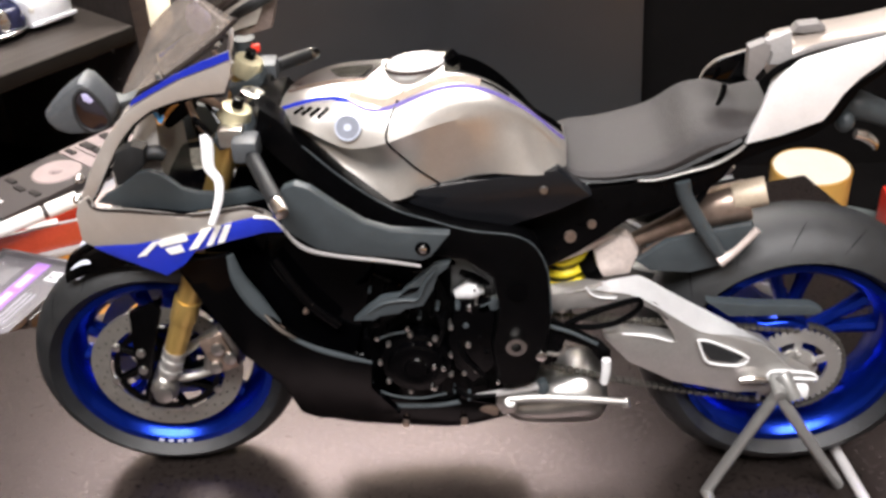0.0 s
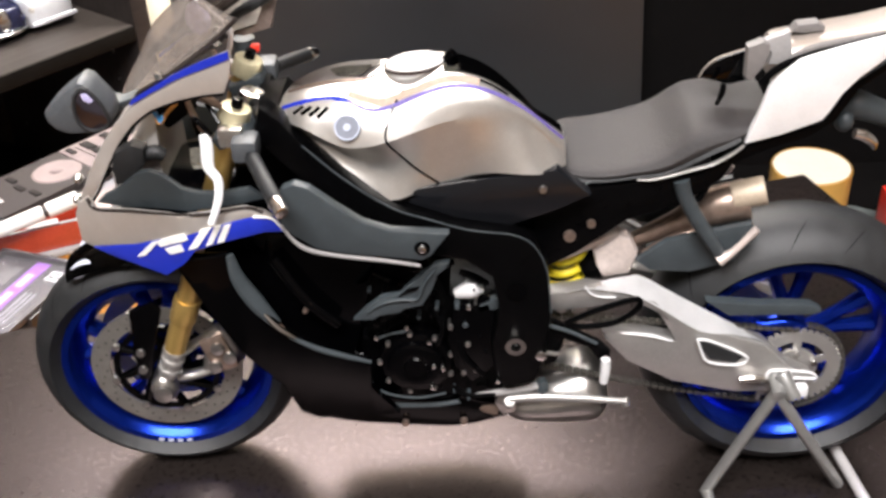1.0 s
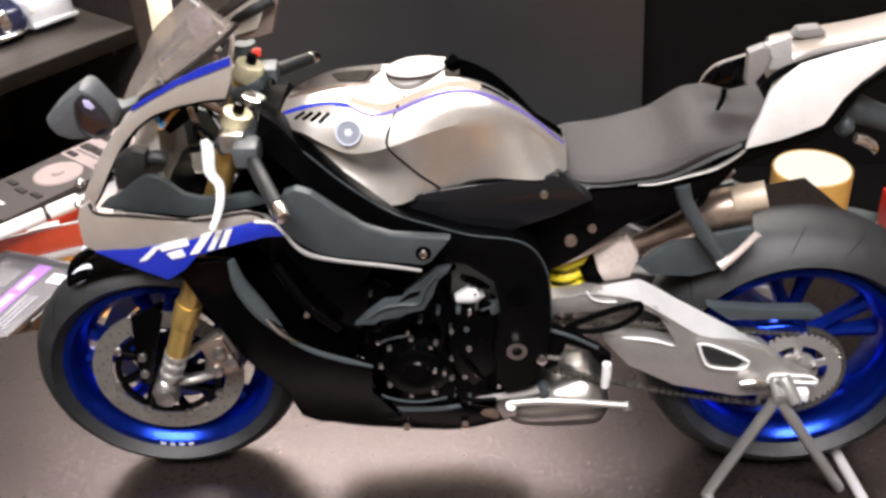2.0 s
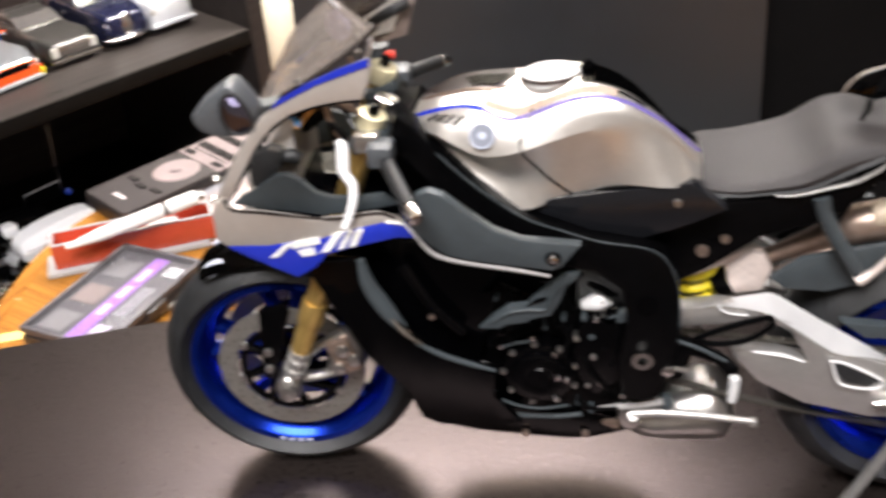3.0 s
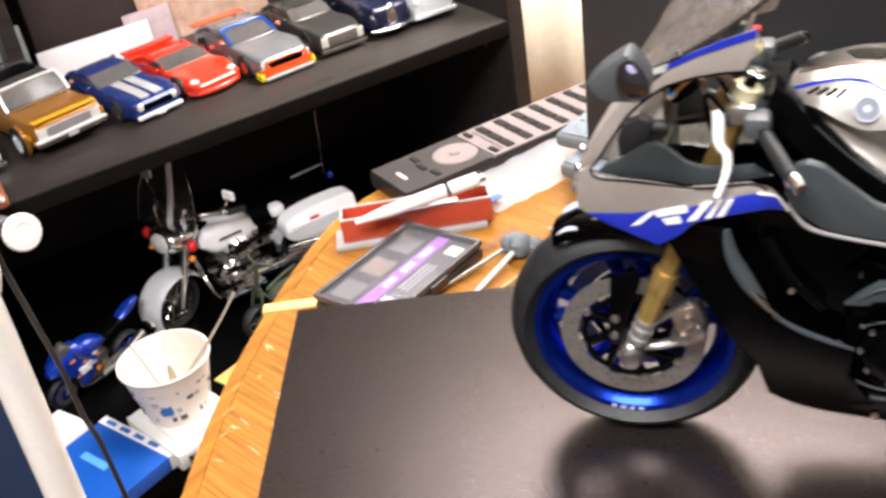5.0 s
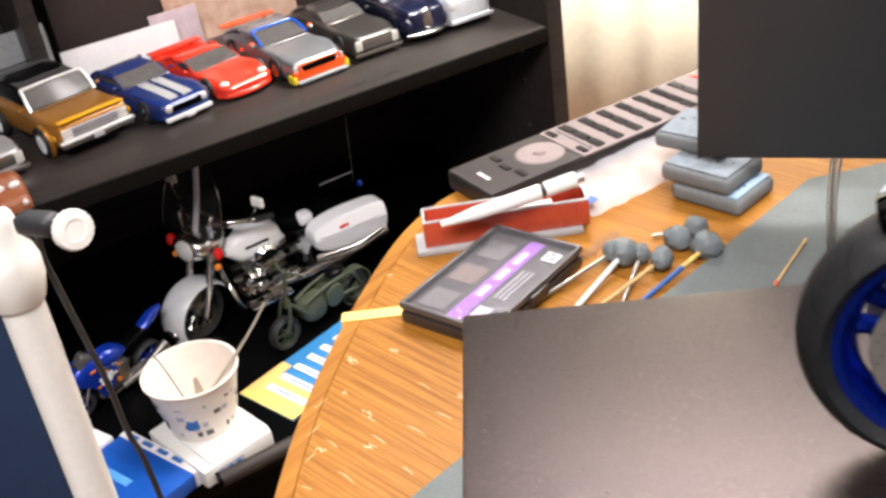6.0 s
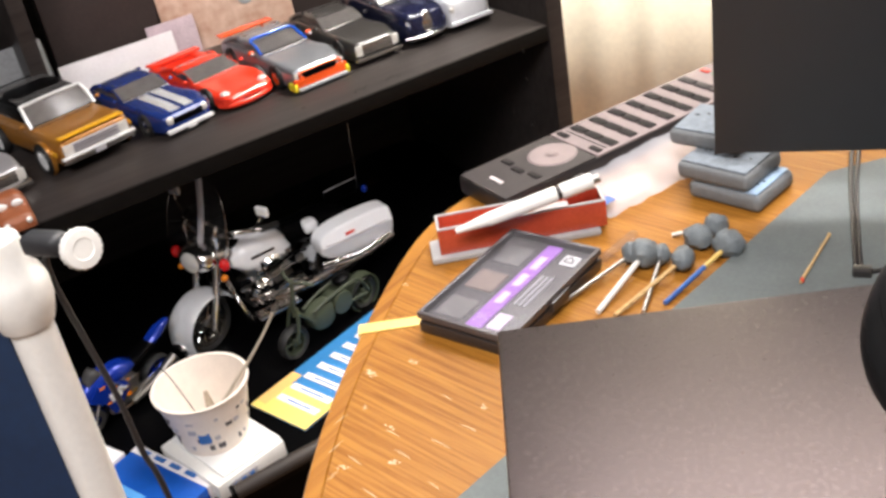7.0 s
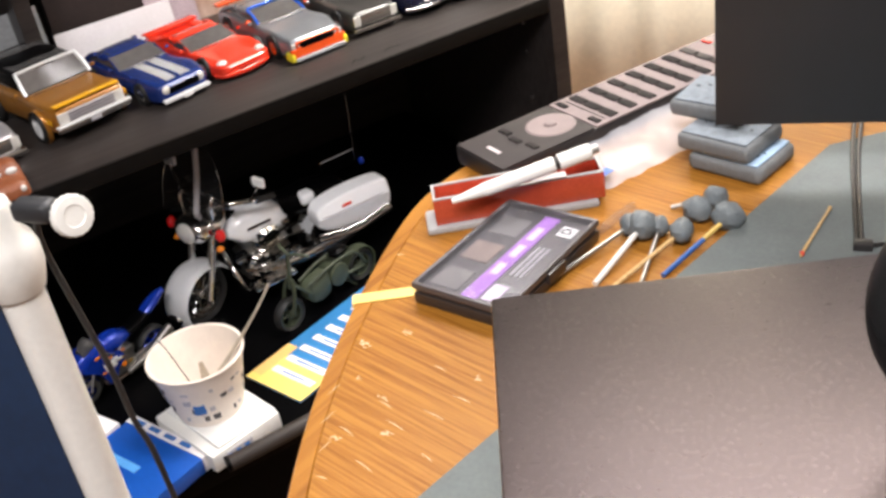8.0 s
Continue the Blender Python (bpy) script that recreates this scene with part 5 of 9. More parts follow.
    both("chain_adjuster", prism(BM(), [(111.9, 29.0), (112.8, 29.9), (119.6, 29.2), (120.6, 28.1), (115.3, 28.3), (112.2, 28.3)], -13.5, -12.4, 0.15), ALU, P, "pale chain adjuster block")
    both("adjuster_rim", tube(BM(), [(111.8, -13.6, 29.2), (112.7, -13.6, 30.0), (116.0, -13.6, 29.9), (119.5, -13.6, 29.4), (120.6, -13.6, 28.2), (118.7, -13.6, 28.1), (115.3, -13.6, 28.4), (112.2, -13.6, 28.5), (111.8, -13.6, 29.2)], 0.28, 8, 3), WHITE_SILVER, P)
    both("adjuster_bolt", tube(BM(), [(111.3, -13.9, 28.2), (113.0, -13.9, 28.0)], 0.35, 8), CHROME, P)
    both("adjuster_clip", tube(BM(), [(111.0, -12.6, 22.8), (111.2, -12.6, 24.5), (111.9, -12.6, 25.6), (113.0, -12.6, 24.7), (113.1, -12.6, 22.9)], 0.45, 8, 3), STEEL, P)
    both("stand_spool", tube(BM(), [(106.9, -14.0, 28.4), (109.1, -14.0, 28.6), (111.3, -14.0, 28.3)], [0.8, 0.9, 0.8], 12, 4), CHROME, P, "polished stand spool")
    both("axle_nut", cyl(BM(), (114.0, -12.6, 28.0), (114.0, -14.4, 28.0), 1.0, 0.9, 14, 0.2), STEEL, P)
    mpart("rear_axle", cyl(BM(), (117.9, -13.0, 27.6), (117.9, 13.0, 27.6), 1.3, n=20, b=0.2), STEEL, P)
    # rear sprocket, chain, guard
    c2 = (117.9, 0, 27.6)
    bm = lathe(BM(), [(5.6, -9.6), (7.8, -9.6), (7.8, -9.0), (5.6, -9.0)], c2, "Y", 48, closed=True)
    lathe(bm, [(1.4, -9.6), (3.9, -9.6), (3.9, -9.0), (1.4, -9.0)], c2, "Y", 32, closed=True)
    for k in range(5):
        a = 2 * math.pi * k / 5 + 0.35
        box(bm, (0, 0, 0), (2.6, 0.55, 1.5), 0.1, Matrix.Translation((c2[0] + 4.8 * math.cos(a), -9.3, c2[2] + 4.8 * math.sin(a))) @ Matrix.Rotation(-a, 4, "Y"))
    for k in range(42):
        a = 2 * math.pi * k / 42
        box(bm, (0, 0, 0), (0.7, 0.5, 0.8), 0, Matrix.Translation((c2[0] + 8.1 * math.cos(a), -9.3, c2[2] + 8.1 * math.sin(a))) @ Matrix.Rotation(-a, 4, "Y"))
    for k in range(5):
        a = 2 * math.pi * k / 5 + 0.35
        q = (c2[0] + 3.3 * math.cos(a), -9.6, c2[2] + 3.3 * math.sin(a))
        mpart("sprocket_bolt", cyl(BM(), q, (q[0], -10.3, q[2]), 0.55, n=10), CHROME, P)
    mpart("rear_sprocket", bm, ALU, P, "alloy rear sprocket")
    link = box(BM(), (0, 0, 0), (1.15, 1.3, 0.75), 0.2)
    bmesh.ops.scale(link, vec=(0.001,) * 3, verts=link.verts)
    link_me = bpy.data.meshes.new("chain_link")
    link.to_mesh(link_me)
    link_me.materials.append(CHAIN_METAL)
    chain = new("drive_chain")
    chain.parent = P
    a0 = [(66 + (117.0 - 66) * i / 40, -9.3, 40.5 + (36.0 - 40.5) * i / 40) for i in range(41)]
    arcp = [(117.9 + 8.5 * math.cos(radians(88 - i * 8)), -9.3, 27.6 + 9.3 * math.sin(radians(88 - i * 8))) for i in range(1, 22)]
    a1 = [(116.4 + (64 - 116.4) * i / 40, -9.3, 19.0 + (31.5 - 19.0) * i / 40 - 1.2 * math.sin(math.pi * i / 40)) for i in range(1, 41)]
    pts = a0 + arcp + a1
    for p, q in zip(pts, pts[1:]):
        o = new("chain_link", link_me)
        o.parent = chain
        d_ = Vector(q) - Vector(p)
        o.matrix_basis = Matrix.Translation(Vector(p) * 0.001) @ Matrix.Rotation(-math.atan2(d_.z, d_.x), 4, "Y")
    mpart("chain_guard", prism(BM(), [(100.4, 43.2), (109.3, 42.3), (118.8, 42.0), (120.7, 40.6), (119.3, 39.9), (104.6, 40.0)], -10.6, -8.4, 0.3), GREY_PLASTIC, P, "grey chain guard")
    mpart("hub_carrier", tube(BM(), [(109.9, -8.6, 37.1), (111.5, -8.6, 36.6), (115.4, -8.6, 36.9), (118.5, -8.6, 35.9)], [0.5, 0.9, 1.0, 0.7], 10, 4), BLUE, P, "blue sprocket carrier")
    # shock
    bm = BM()
    pts = [(75.6 + 3.6 * math.cos(0.9 * i) * 1.0 + i * 0.02, -3.0 + 3.6 * math.sin(0.9 * i), 40.0 + 0.36 * i) for i in range(36)]
    tube(bm, pts, 0.75, 8, 3)
    mpart("shock_spring", bm, YELLOW, P, "yellow coil spring")
    mpart("shock_body", cyl(BM(), (75.6, -3, 36), (77.0, -2, 58), 2.2, n=18, b=0.3), STEEL, P)
    mpart("shock_reservoir", cyl(BM(), (79.6, -4, 46.2), (83.8, -4, 48.6), 2.9, n=20, b=0.5), SATIN_BLACK, P)
    # exhaust: underslung silencer and mid pipe
    ex = Body([(64.5, 16.8, 21.5, 3.6), (66.5, 14.6, 22.6, 6.0), (71, 13.8, 23.8, 7.0), (79, 13.8, 26.2, 7.4), (82.6, 14.4, 25.0, 6.8), (84.4, 17.0, 22.0, 4.6)], [(0, 0), (0.6, 0.06), (1, 0.35), (1, 0.65), (0.6, 0.94), (0, 1)], 5)
    exm = ex.mesh(BM())
    bmesh.ops.translate(exm, vec=(0, -4.5, 0), verts=exm.verts)
    mpart("silencer", exm, STEEL, P, "brushed metal underslung silencer")
    mpart("side_stand", tube(BM(), [(65.9, -13.4, 24.1), (72.0, -13.4, 24.5), (80.3, -13.4, 23.9), (87.3, -13.4, 23.1)], [0.8, 0.9, 0.75, 0.6], 10), ALU, P, "pale metal side stand")
    mpart("side_stand_foot", cyl(BM(), [(87.1, -12.6, 23.4)][0], [(87.3, -13.6, 22.0)][0], 0.75, n=14, b=0.2), STEEL, P)
    mpart("stand_bracket", prism(BM(), [(63.6, 24.3), (66.4, 24.6), (67.7, 23.5), (67.1, 20.2), (64.6, 19.8), (63.4, 22.2)], -13, -10.5, 0.7), STEEL, P)
    mpart("stand_eye", cyl(BM(), [(66.1, -13.0, 22.9)][0], [(66.1, -14.2, 24.0)][0], 1.2, 1.0, 16, 0.25), ALU, P)
    mpart("exhaust_joint", tube(BM(), [(56.3, -9.0, 19.6), (60.1, -9.0, 19.5), (63.8, -9.0, 18.1)], [1.3, 1.7, 1.6], 14, 4), BURNT, P, "dull exhaust joint")
    mpart("link_arm", tube(BM(), [(59.9, -12.8, 24.5), (63.8, -12.8, 25.1), (68.5, -12.8, 26.0), (72.1, -12.8, 27.0)], [0.5, 0.7, 0.8, 0.9], 10), WARM_GREY_LIGHT, P)
    mpart("link_end", tube(BM(), [(71.8, -12.8, 28.0), (72.1, -12.8, 26.4), (71.9, -12.8, 24.8)], [0.9, 1.2, 0.9], 10, 4), GREY_PLASTIC, P)
    mpart("exhaust_valve_pipe", tube(BM(), [(83.4, -3.0, 49.1), (89.2, -3.0, 51.9), (95.8, -3.0, 55.0), (101.6, -3.0, 57.9), (107.2, -3.0, 59.3)], [1.3, 1.5, 2.2, 3.4, 3.6], 20, 6), BURNT, P, "heat-tinted upper exhaust pipe")
    mpart("pipe_stay", tube(BM(), [(89.9, -6.0, 50.1), (93.6, -6.0, 52.6), (99.2, -6.0, 55.4)], [1.0, 1.1, 0.9], 10, 4), BURNT, P)
    tip = cyl(BM(), [(104.4, -4.0, 60.4)][0], [(109.8, -4.6, 61.9)][0], 2.5, 2.5, 24, 0.3)
    mpart("exhaust_tip", tip, TIP_TAN, P, "pale exhaust tip")
    mpart("linkage_casting", prism(BM(), [(80.8, 52.1), (83.8, 54.3), (85.1, 55.4), (87.1, 54.7), (88.6, 51.7), (87.3, 47.5), (82.6, 46.8), (81.5, 49.0)], -8, -4.0, 1.0), LINK_PINK, P, "pale pinkish metal linkage casting")
    mpart("link_tube", tube(BM(), [(74.7, -6.0, 50.4), (78.1, -6.0, 51.8), (81.9, -6.0, 53.4), (86.7, -6.0, 55.1)], [1.2, 1.2, 0.9, 0.6], 10, 4), LINK_PINK, P)
    # foot rest hanger
    both("footrest_hanger", prism(BM(), [(72.7, 42.9), (74.3, 42.4), (81.9, 37.8), (83.8, 35.7), (83.7, 32.8), (81.9, 33.5), (79.8, 36.7), (75.8, 38.4), (74.4, 33.6), (72.1, 32.7)], -14.6, -13.4, 0.35), SATIN_BLACK, P, "black footrest hanger")
    both("hanger_bolt", cyl(BM(), (72.4, -15.6, 45.4), (72.4, -16.6, 45.4), 1.15, 1.0, 14, 0.15), CHROME, P)
    both("hanger_bolt", cyl(BM(), (71.6, -15.6, 36.4), (71.6, -16.6, 36.4), 1.1, 1.0, 14, 0.15), CHROME, P)
    both("footrest", tube(BM(), [(82.8, -16.5, 35.5), (82.8, -16.5, 33.1), (82.6, -16.5, 30.4)], [0.85, 0.9, 0.75], 12, 4), WHITE_SILVER, P, "bright metal footrest")
    both("heel_guard", tube(BM(), [(75.8, -14.0, 41.6), (80.6, -14.0, 44.0), (85.3, -14.0, 45.8), (88.2, -14.0, 46.4), (88.1, -14.0, 44.5), (84.5, -14.0, 41.7), (79.7, -14.0, 40.8), (75.8, -14.0, 41.4)], 0.55, 8, 4), SATIN_BLACK, P, "black open heel guard")
    both("shift_rod", tube(BM(), [(71.7, -15.2, 35.2), (72.7, -15.2, 36.1), (74.7, -15.2, 35.9), (76.2, -15.2, 37.6)], [0.45, 0.4, 0.4, 0.35], 8), STEEL, P)
    both("shift_rod", tube(BM(), [(72.4, -15.2, 42.3), (76.7, -15.2, 40.6), (81.3, -15.2, 38.0)], 0.35, 8), GREY_PLASTIC, P)
    # rear hugger and plate
    both("rear_hugger", prism(BM(), [(88.2, 50.7), (92.9, 54.5), (98.7, 56.0), (107.0, 57.7), (107.9, 54.6), (105.0, 50.3), (102.2, 49.4), (97.6, 48.1), (90.6, 48.6)], -8.6, -7.2, 0.4), GREY_PLASTIC, P, "grey rear mudguard side")
    mpart("hugger_top", prism(BM(), [(91.2, 47.5), (95.8, 52.1), (101.6, 53.8), (108.0, 55.3), (108.9, 53.9), (101.8, 52.0), (96.4, 50.0)], -5, 8, 0.3), GREY_PLASTIC, P)
    both("hugger_arm", tube(BM(), [(94.3, -10.4, 67.6), (95.3, -10.4, 64.2), (97.7, -10.4, 59.6), (100.6, -10.4, 55.0), (102.1, -10.4, 52.3)], [1.4, 1.3, 1.3, 1.2, 0.9], 10), GREY_PLASTIC, P, "grey passenger hanger arm")
    both("hanger_brace", tube(BM(), [(98.9, -9.6, 67.0), (98.0, -9.6, 64.2), (96.7, -9.6, 62.2)], [0.7, 0.6, 0.5], 8), SATIN_BLACK, P)
    both("hanger_tip", tube(BM(), [(101.7, -11.0, 52.0), (104.1, -11.0, 54.0), (107.4, -11.0, 58.2)], [1.1, 0.7, 0.7], 10), LINK_PINK, P, "bright hanger peg")
    # bars
    for s in (-1, 1):
        bar = new("handlebar")
        bar.parent = P
        a, b_ = Vector((23.6, s * 11.0, 78.4)), Vector((31.9, s * 27.2, 74.2))
        mpart("tube", cyl(BM(), a, b_, 0.9, n=14), SATIN_BLACK, bar)
        mpart("grip", cyl(BM(), a.lerp(b_, 0.36), a.lerp(b_, 0.94), 1.25, n=18, b=0.2), RUBBER, bar, "black rubber grip")
        mpart("bar_end", cyl(BM(), a.lerp(b_, 0.95), a.lerp(b_, 1.1), 1.35, 1.1, 18, 0.3), CHROME, bar, "polished bar end")
        mpart("switch_box", box(BM(), a.lerp(b_, 0.2), (4.2, 5.0, 3.8), 1.0), MIRROR_SHELL, bar, "dark grey switch box")
        mpart("lever_perch", box(BM(), a.lerp(b_, 0.08) + Vector((-1.5, 0, 0.6)), (4.0, 3.4, 3.2), 0.6), STEEL, bar)
        mpart("lever", tube(BM(), [(x_, s * -y_, z_) for x_, y_, z_ in [(18.9, -13.8, 79.6), (19.2, -14.9, 77.8), (19.3, -16.2, 75.7), (19.8, -16.8, 74.6), (20.8, -17.5, 73.5), (20.9, -18.7, 71.5), (20.4, -19.8, 69.6), (19.5, -21.1, 67.5)]], [0.9, 1.0, 0.95, 0.8, 0.75, 0.7, 0.65, 0.6], 10, 5, 0.7), WHITE_SILVER, bar, "pale metal hand lever")
        mpart("top_clamp", box(BM(), (22.6, s * 9.2, 77.8), (6.2, 6.2, 2.6), 0.8, Matrix.Translation((22.6, 0, 77.8)) @ Matrix.Rotation(radians(-20), 4, "Y") @ Matrix.Translation((-22.6, 0, -77.8))), GREY_PLASTIC, bar)
        h = low + Vector((0, s * 9.2, 0))
        mpart("fork_cap", cyl(BM(), h + rake * 59.0, h + rake * 62.2, 2.7, 2.5, 24, 0.4), CAP_GOLD, bar, "pale gold fork cap")
        mpart("cap_knob", cyl(BM(), h + rake * 62.2, h + rake * 63.8, 1.0, 0.9, 14, 0.15), GLOSS_BLACK, bar)
    mpart("yoke", box(BM(), (23.5, 0, 76.4), (8, 21, 2.4), 0.9, Matrix.Translation((23.5, 0, 76.4)) @ Matrix.Rotation(radians(-20), 4, "Y") @ Matrix.Translation((-23.5, 0, -76.4))), SATIN_BLACK, P, "black top yoke")
    mpart("stem_nut", cyl(BM(), (23.9, 0, 77.4), (24.8, 0, 80.2), 2.4, 2.1, 20, 0.4), CHROME, P, "bright steering stem nut")
    mpart("kill_switch", box(BM(), (24.0, 13.6, 82.0), (1.6, 1.6, 1.2), 0.3), RED_PLASTIC, P, "red switch")
    mpart("brake_reservoir", cyl(BM(), (21.5, 17.5, 79.0), (21.5, 17.5, 82.4), 2.0, n=18, b=0.3), GREY_PLASTIC, P)
    mpart("cable", tube(BM(), [(20, -14, 79.5), (17.5, -13, 82), (16.5, -10, 79), (17.5, -8, 72)], 0.45, 8), GLOSS_BLACK, P)
    mpart("cable", tube(BM(), [(21, -12, 80.5), (18, -9, 84), (15, -4, 82), (14, 0, 78)], 0.4, 8), GLOSS_BLACK, P)
    # the front end is steered a little to the near side
    pivot = low * 0.001 + Vector((0, -0.0092, 0))
    steer = Matrix.Translation(pivot) @ Matrix.Rotation(radians(4), 4, rake) @ Matrix.Translation(-pivot)
    for ob in bike.children:
        kind = ob.name.split(".")[0]
        if kind in ("front_wheel", "front_fender", "fork_leg", "yoke", "stem_nut", "kill_switch", "brake_reservoir") or ob.name == "handlebar.001":
            ob.matrix_basis = steer @ ob.matrix_basis
    return bike


CAP_SILVER = material("pale_rim", (0.62, 0.60, 0.60), 0.3, 0.4, 0.08, 300)
MIRROR_SHELL = material("mirror_shell", (0.060, 0.066, 0.072), 0.4, 0, 0.15, 300, 0.1)
MIRROR_BACK = material("mirror_back", (0.15, 0.115, 0.10), 0.35, 0, 0.25, 120)
LILAC_LINE = material("violet_line", (0.15, 0.12, 0.36), 0.35, 0.2, 0.1, 300)
EMBLEM_PALE = material("emblem_pale", (0.30, 0.33, 0.40), 0.4, 0.2, 0.1, 300)
SLATE_GLOSS = material("slate_gloss", (0.006, 0.0065, 0.008), 0.22, 0, 0.15, 200, spec=0.35)
EMBLEM_GREY = material("emblem_grey", (0.11, 0.12, 0.15), 0.4, 0.2, 0.1, 300)
WARM_GREY_LIGHT = material("pale_warm_grey", (0.27, 0.26, 0.255), 0.5, 0, 0.1, 200)
WIRE_BLUE = material("blue_wire", (0.05, 0.22, 0.45), 0.4, 0, 0.1, 200)
AMBER_WIRE = material("amber_wire", (0.55, 0.25, 0.05), 0.4, 0, 0.1, 200)
LINK_PINK = material("pale_pink_metal", (0.62, 0.54, 0.50), 0.4, 0.4, 0.15, 200)
TIP_TAN = material("tan_tip", (0.40, 0.33, 0.25), 0.5, 0.2, 0.12, 200)
CAP_GOLD = material("pale_gold", (0.62, 0.57, 0.38), 0.35, 0.6, 0.08, 300)
GROOVE = material("tread_groove", (0.008, 0.008, 0.008), 0.9, 0, 0.1, 200, spec=0.1)
COVER_BROWN = material("brown_black_cover", (0.030, 0.020, 0.018), 0.32, 0, 0.3, 200)
TAN_REFLECTION = material("tan_reflection", (0.34, 0.26, 0.20), 0.45, 0.2, 0.2, 200)
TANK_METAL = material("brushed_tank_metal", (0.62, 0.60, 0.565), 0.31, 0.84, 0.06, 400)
MIRROR_GLASS = material("mirror_glass", (0.16, 0.16, 0.22), 0.08, 1.0, 0.1, 60)
sport_bike()


def paddock_stand():
    st = thing("paddock_stand", pose(0, 0, ZB), "grey metal paddock stand lifting the rear wheel", "paddock stand")
    for s in (-1, 1):
        f = 103.6 if s < 0 else 108.0
        run = [(f, s * 17.0, 1.15), (f - 0.3, s * 30.0, 1.15)]
        mpart("front_leg", tube(BM(), [(113.0, s * 16.6, 27.2), (f + 0.5, s * 14.3, 3.0), (f, s * 14.9, 1.3)] + run[:2 if s < 0 else 1], 1.1, 12, 5), STAND_GREY, st)
        mpart("rear_leg", cyl(BM(), (113.4, s * 16.6, 27.0), (128.7, s * 12.9, 1.1), 1.1, n=16, b=0.3), STAND_GREY, st)
        mpart("cradle", cyl(BM(), (114.0, s * 14.6, 30.2), (116.2, s * 17.4, 26.6), 1.5, 1.2, 16, 0.3), STAND_GREY, st)
        mpart("cradle_pin", cyl(BM(), (113.2, s * 13.4, 28.6), (113.2, s * 17.9, 27.8), 1.25, n=14, b=0.2), STAND_GREY, st)
        mpart("clamp_nut", box(BM(), (117.4, s * 15.6, 27.2), (2.4, 1.8, 2.2), 0.4), WHITE_SILVER, st, "bright clamp nut")
    mpart("base_rail", cyl(BM(), (128.3, 14.0, 1.1), (134.2, -29.0, 1.1), 1.1, n=14, b=0.2), CAP_SILVER, st, "pale metal base rail")


STAND_GREY = material("stand_grey", (0.30, 0.30, 0.29), 0.35, 0.6, 0.1, 300)
paddock_stand()


# ---- on the table ----
PURPLE = material("purple_print", (0.36, 0.13, 0.55), 0.45, 0, 0.1, 200)
PALE_PRINT = material("pale_print", (0.70, 0.58, 0.74), 0.45, 0, 0.08, 200)
CASE_GREY = material("case_grey", (0.075, 0.066, 0.068), 0.4, 0, 0.1, 200)
POWDER_A = material("grey_powder", (0.20, 0.19, 0.18), 0.9, 0, 0.15, 500, 0.3)
POWDER_B = material("brown_powder", (0.26, 0.20, 0.17), 0.9, 0, 0.15, 500, 0.3)
CASE_DARK = material("case_dark", (0.03, 0.024, 0.022), 0.35, 0, 0.15, 200)


def powder_case():
    """A flat make-up style case of weathering powders."""
    m = Matrix.Translation((-0.1950, 0.1965, ZT)) @ Matrix.Rotation(radians(-18.0), 4, "Z") @ Matrix.Diagonal((1.09, 1.07, 1, 1))
    t = thing("powder_case", m, "flat clear-lidded case of three grey weathering powders, purple label", "powder case")
    w, d, h = 0.0430, 0.0690, 0.0105
    part("tray", box(BM(), (w / 2, d / 2, 0.0028), (w, d, 0.0056), 0.0012), CASE_DARK, t)
    part("insert", box(BM(), (w / 2, d / 2, 0.0066), (w - 0.002, d - 0.002, 0.0016), 0.0003), CASE_GREY, t)
    for i, mat in enumerate((POWDER_A, POWDER_B, POWDER_A)):
        part("powder_pan", box(BM(), (0.0105, 0.0125 + 0.0205 * i, 0.0076), (0.0130, 0.0135, 0.0006), 0.0006), mat, t, "square pan of pressed powder")
    part("label_band", box(BM(), (0.0235, d / 2, 0.0076), (0.0070, d - 0.006, 0.0004)), PURPLE, t, "purple label band")
    for i, (y0, ln) in enumerate(((0.020, 0.010), (0.033, 0.011), (0.046, 0.012))):
        part("print_bar", box(BM(), (0.0235, y0 + ln / 2, 0.0080), (0.0032, ln * 0.8, 0.0002)), PALE_PRINT, t)
    part("logo_patch", box(BM(), (0.0315, 0.0105, 0.0077), (0.0062, 0.0105, 0.0004)), PALE_PRINT, t, "pale label patch")
    for i in range(3):
        part("print_bar", box(BM(), (0.0300 + 0.0022 * i, 0.034, 0.0077), (0.0011, 0.022, 0.0003)), PALE_GREY, t)
    part("set_patch", box(BM(), (0.0345, 0.0585, 0.0077), (0.0070, 0.0070, 0.0004)), WHITE_PAINT, t)
    cu = bpy.data.curves.new("set_letter", "FONT")
    cu.body, cu.size, cu.extrude, cu.align_x, cu.align_y = "D", 0.006, 0.0001, "CENTER", "CENTER"
    o = new("set_letter", cu)
    o.parent = t
    o.matrix_basis = pose(0.0345, 0.0585, 0.0081, 0, 0, 90)
    cu.materials.append(CASE_DARK)
    part("lid", box(BM(), (w / 2, d / 2, 0.0094), (w, d, 0.0022), 0.0009), CLEAR, t, "clear plastic lid")
    part("lid_rim", rim_frame(w, d, 0.0016, 0.0032, 0.0088), CASE_GREY, t)
    part("clasp", box(BM(), (w + 0.0005, d / 2, 0.006), (0.002, 0.012, 0.005), 0.0005), CASE_DARK, t)


def rim_frame(w, d, t, h, z):
    bm = BM()
    for c, s_ in (((w / 2, t / 2, z), (w, t, h)), ((w / 2, d - t / 2, z), (w, t, h)), ((t / 2, d / 2, z), (t, d - 2 * t, h)), ((w - t / 2, d / 2, z), (t, d - 2 * t, h))):
        box(bm, c, s_, 0.0004)
    return bm


PALE_GREY = material("pale_grey_print", (0.42, 0.40, 0.42), 0.5, 0, 0.1, 200)
powder_case()

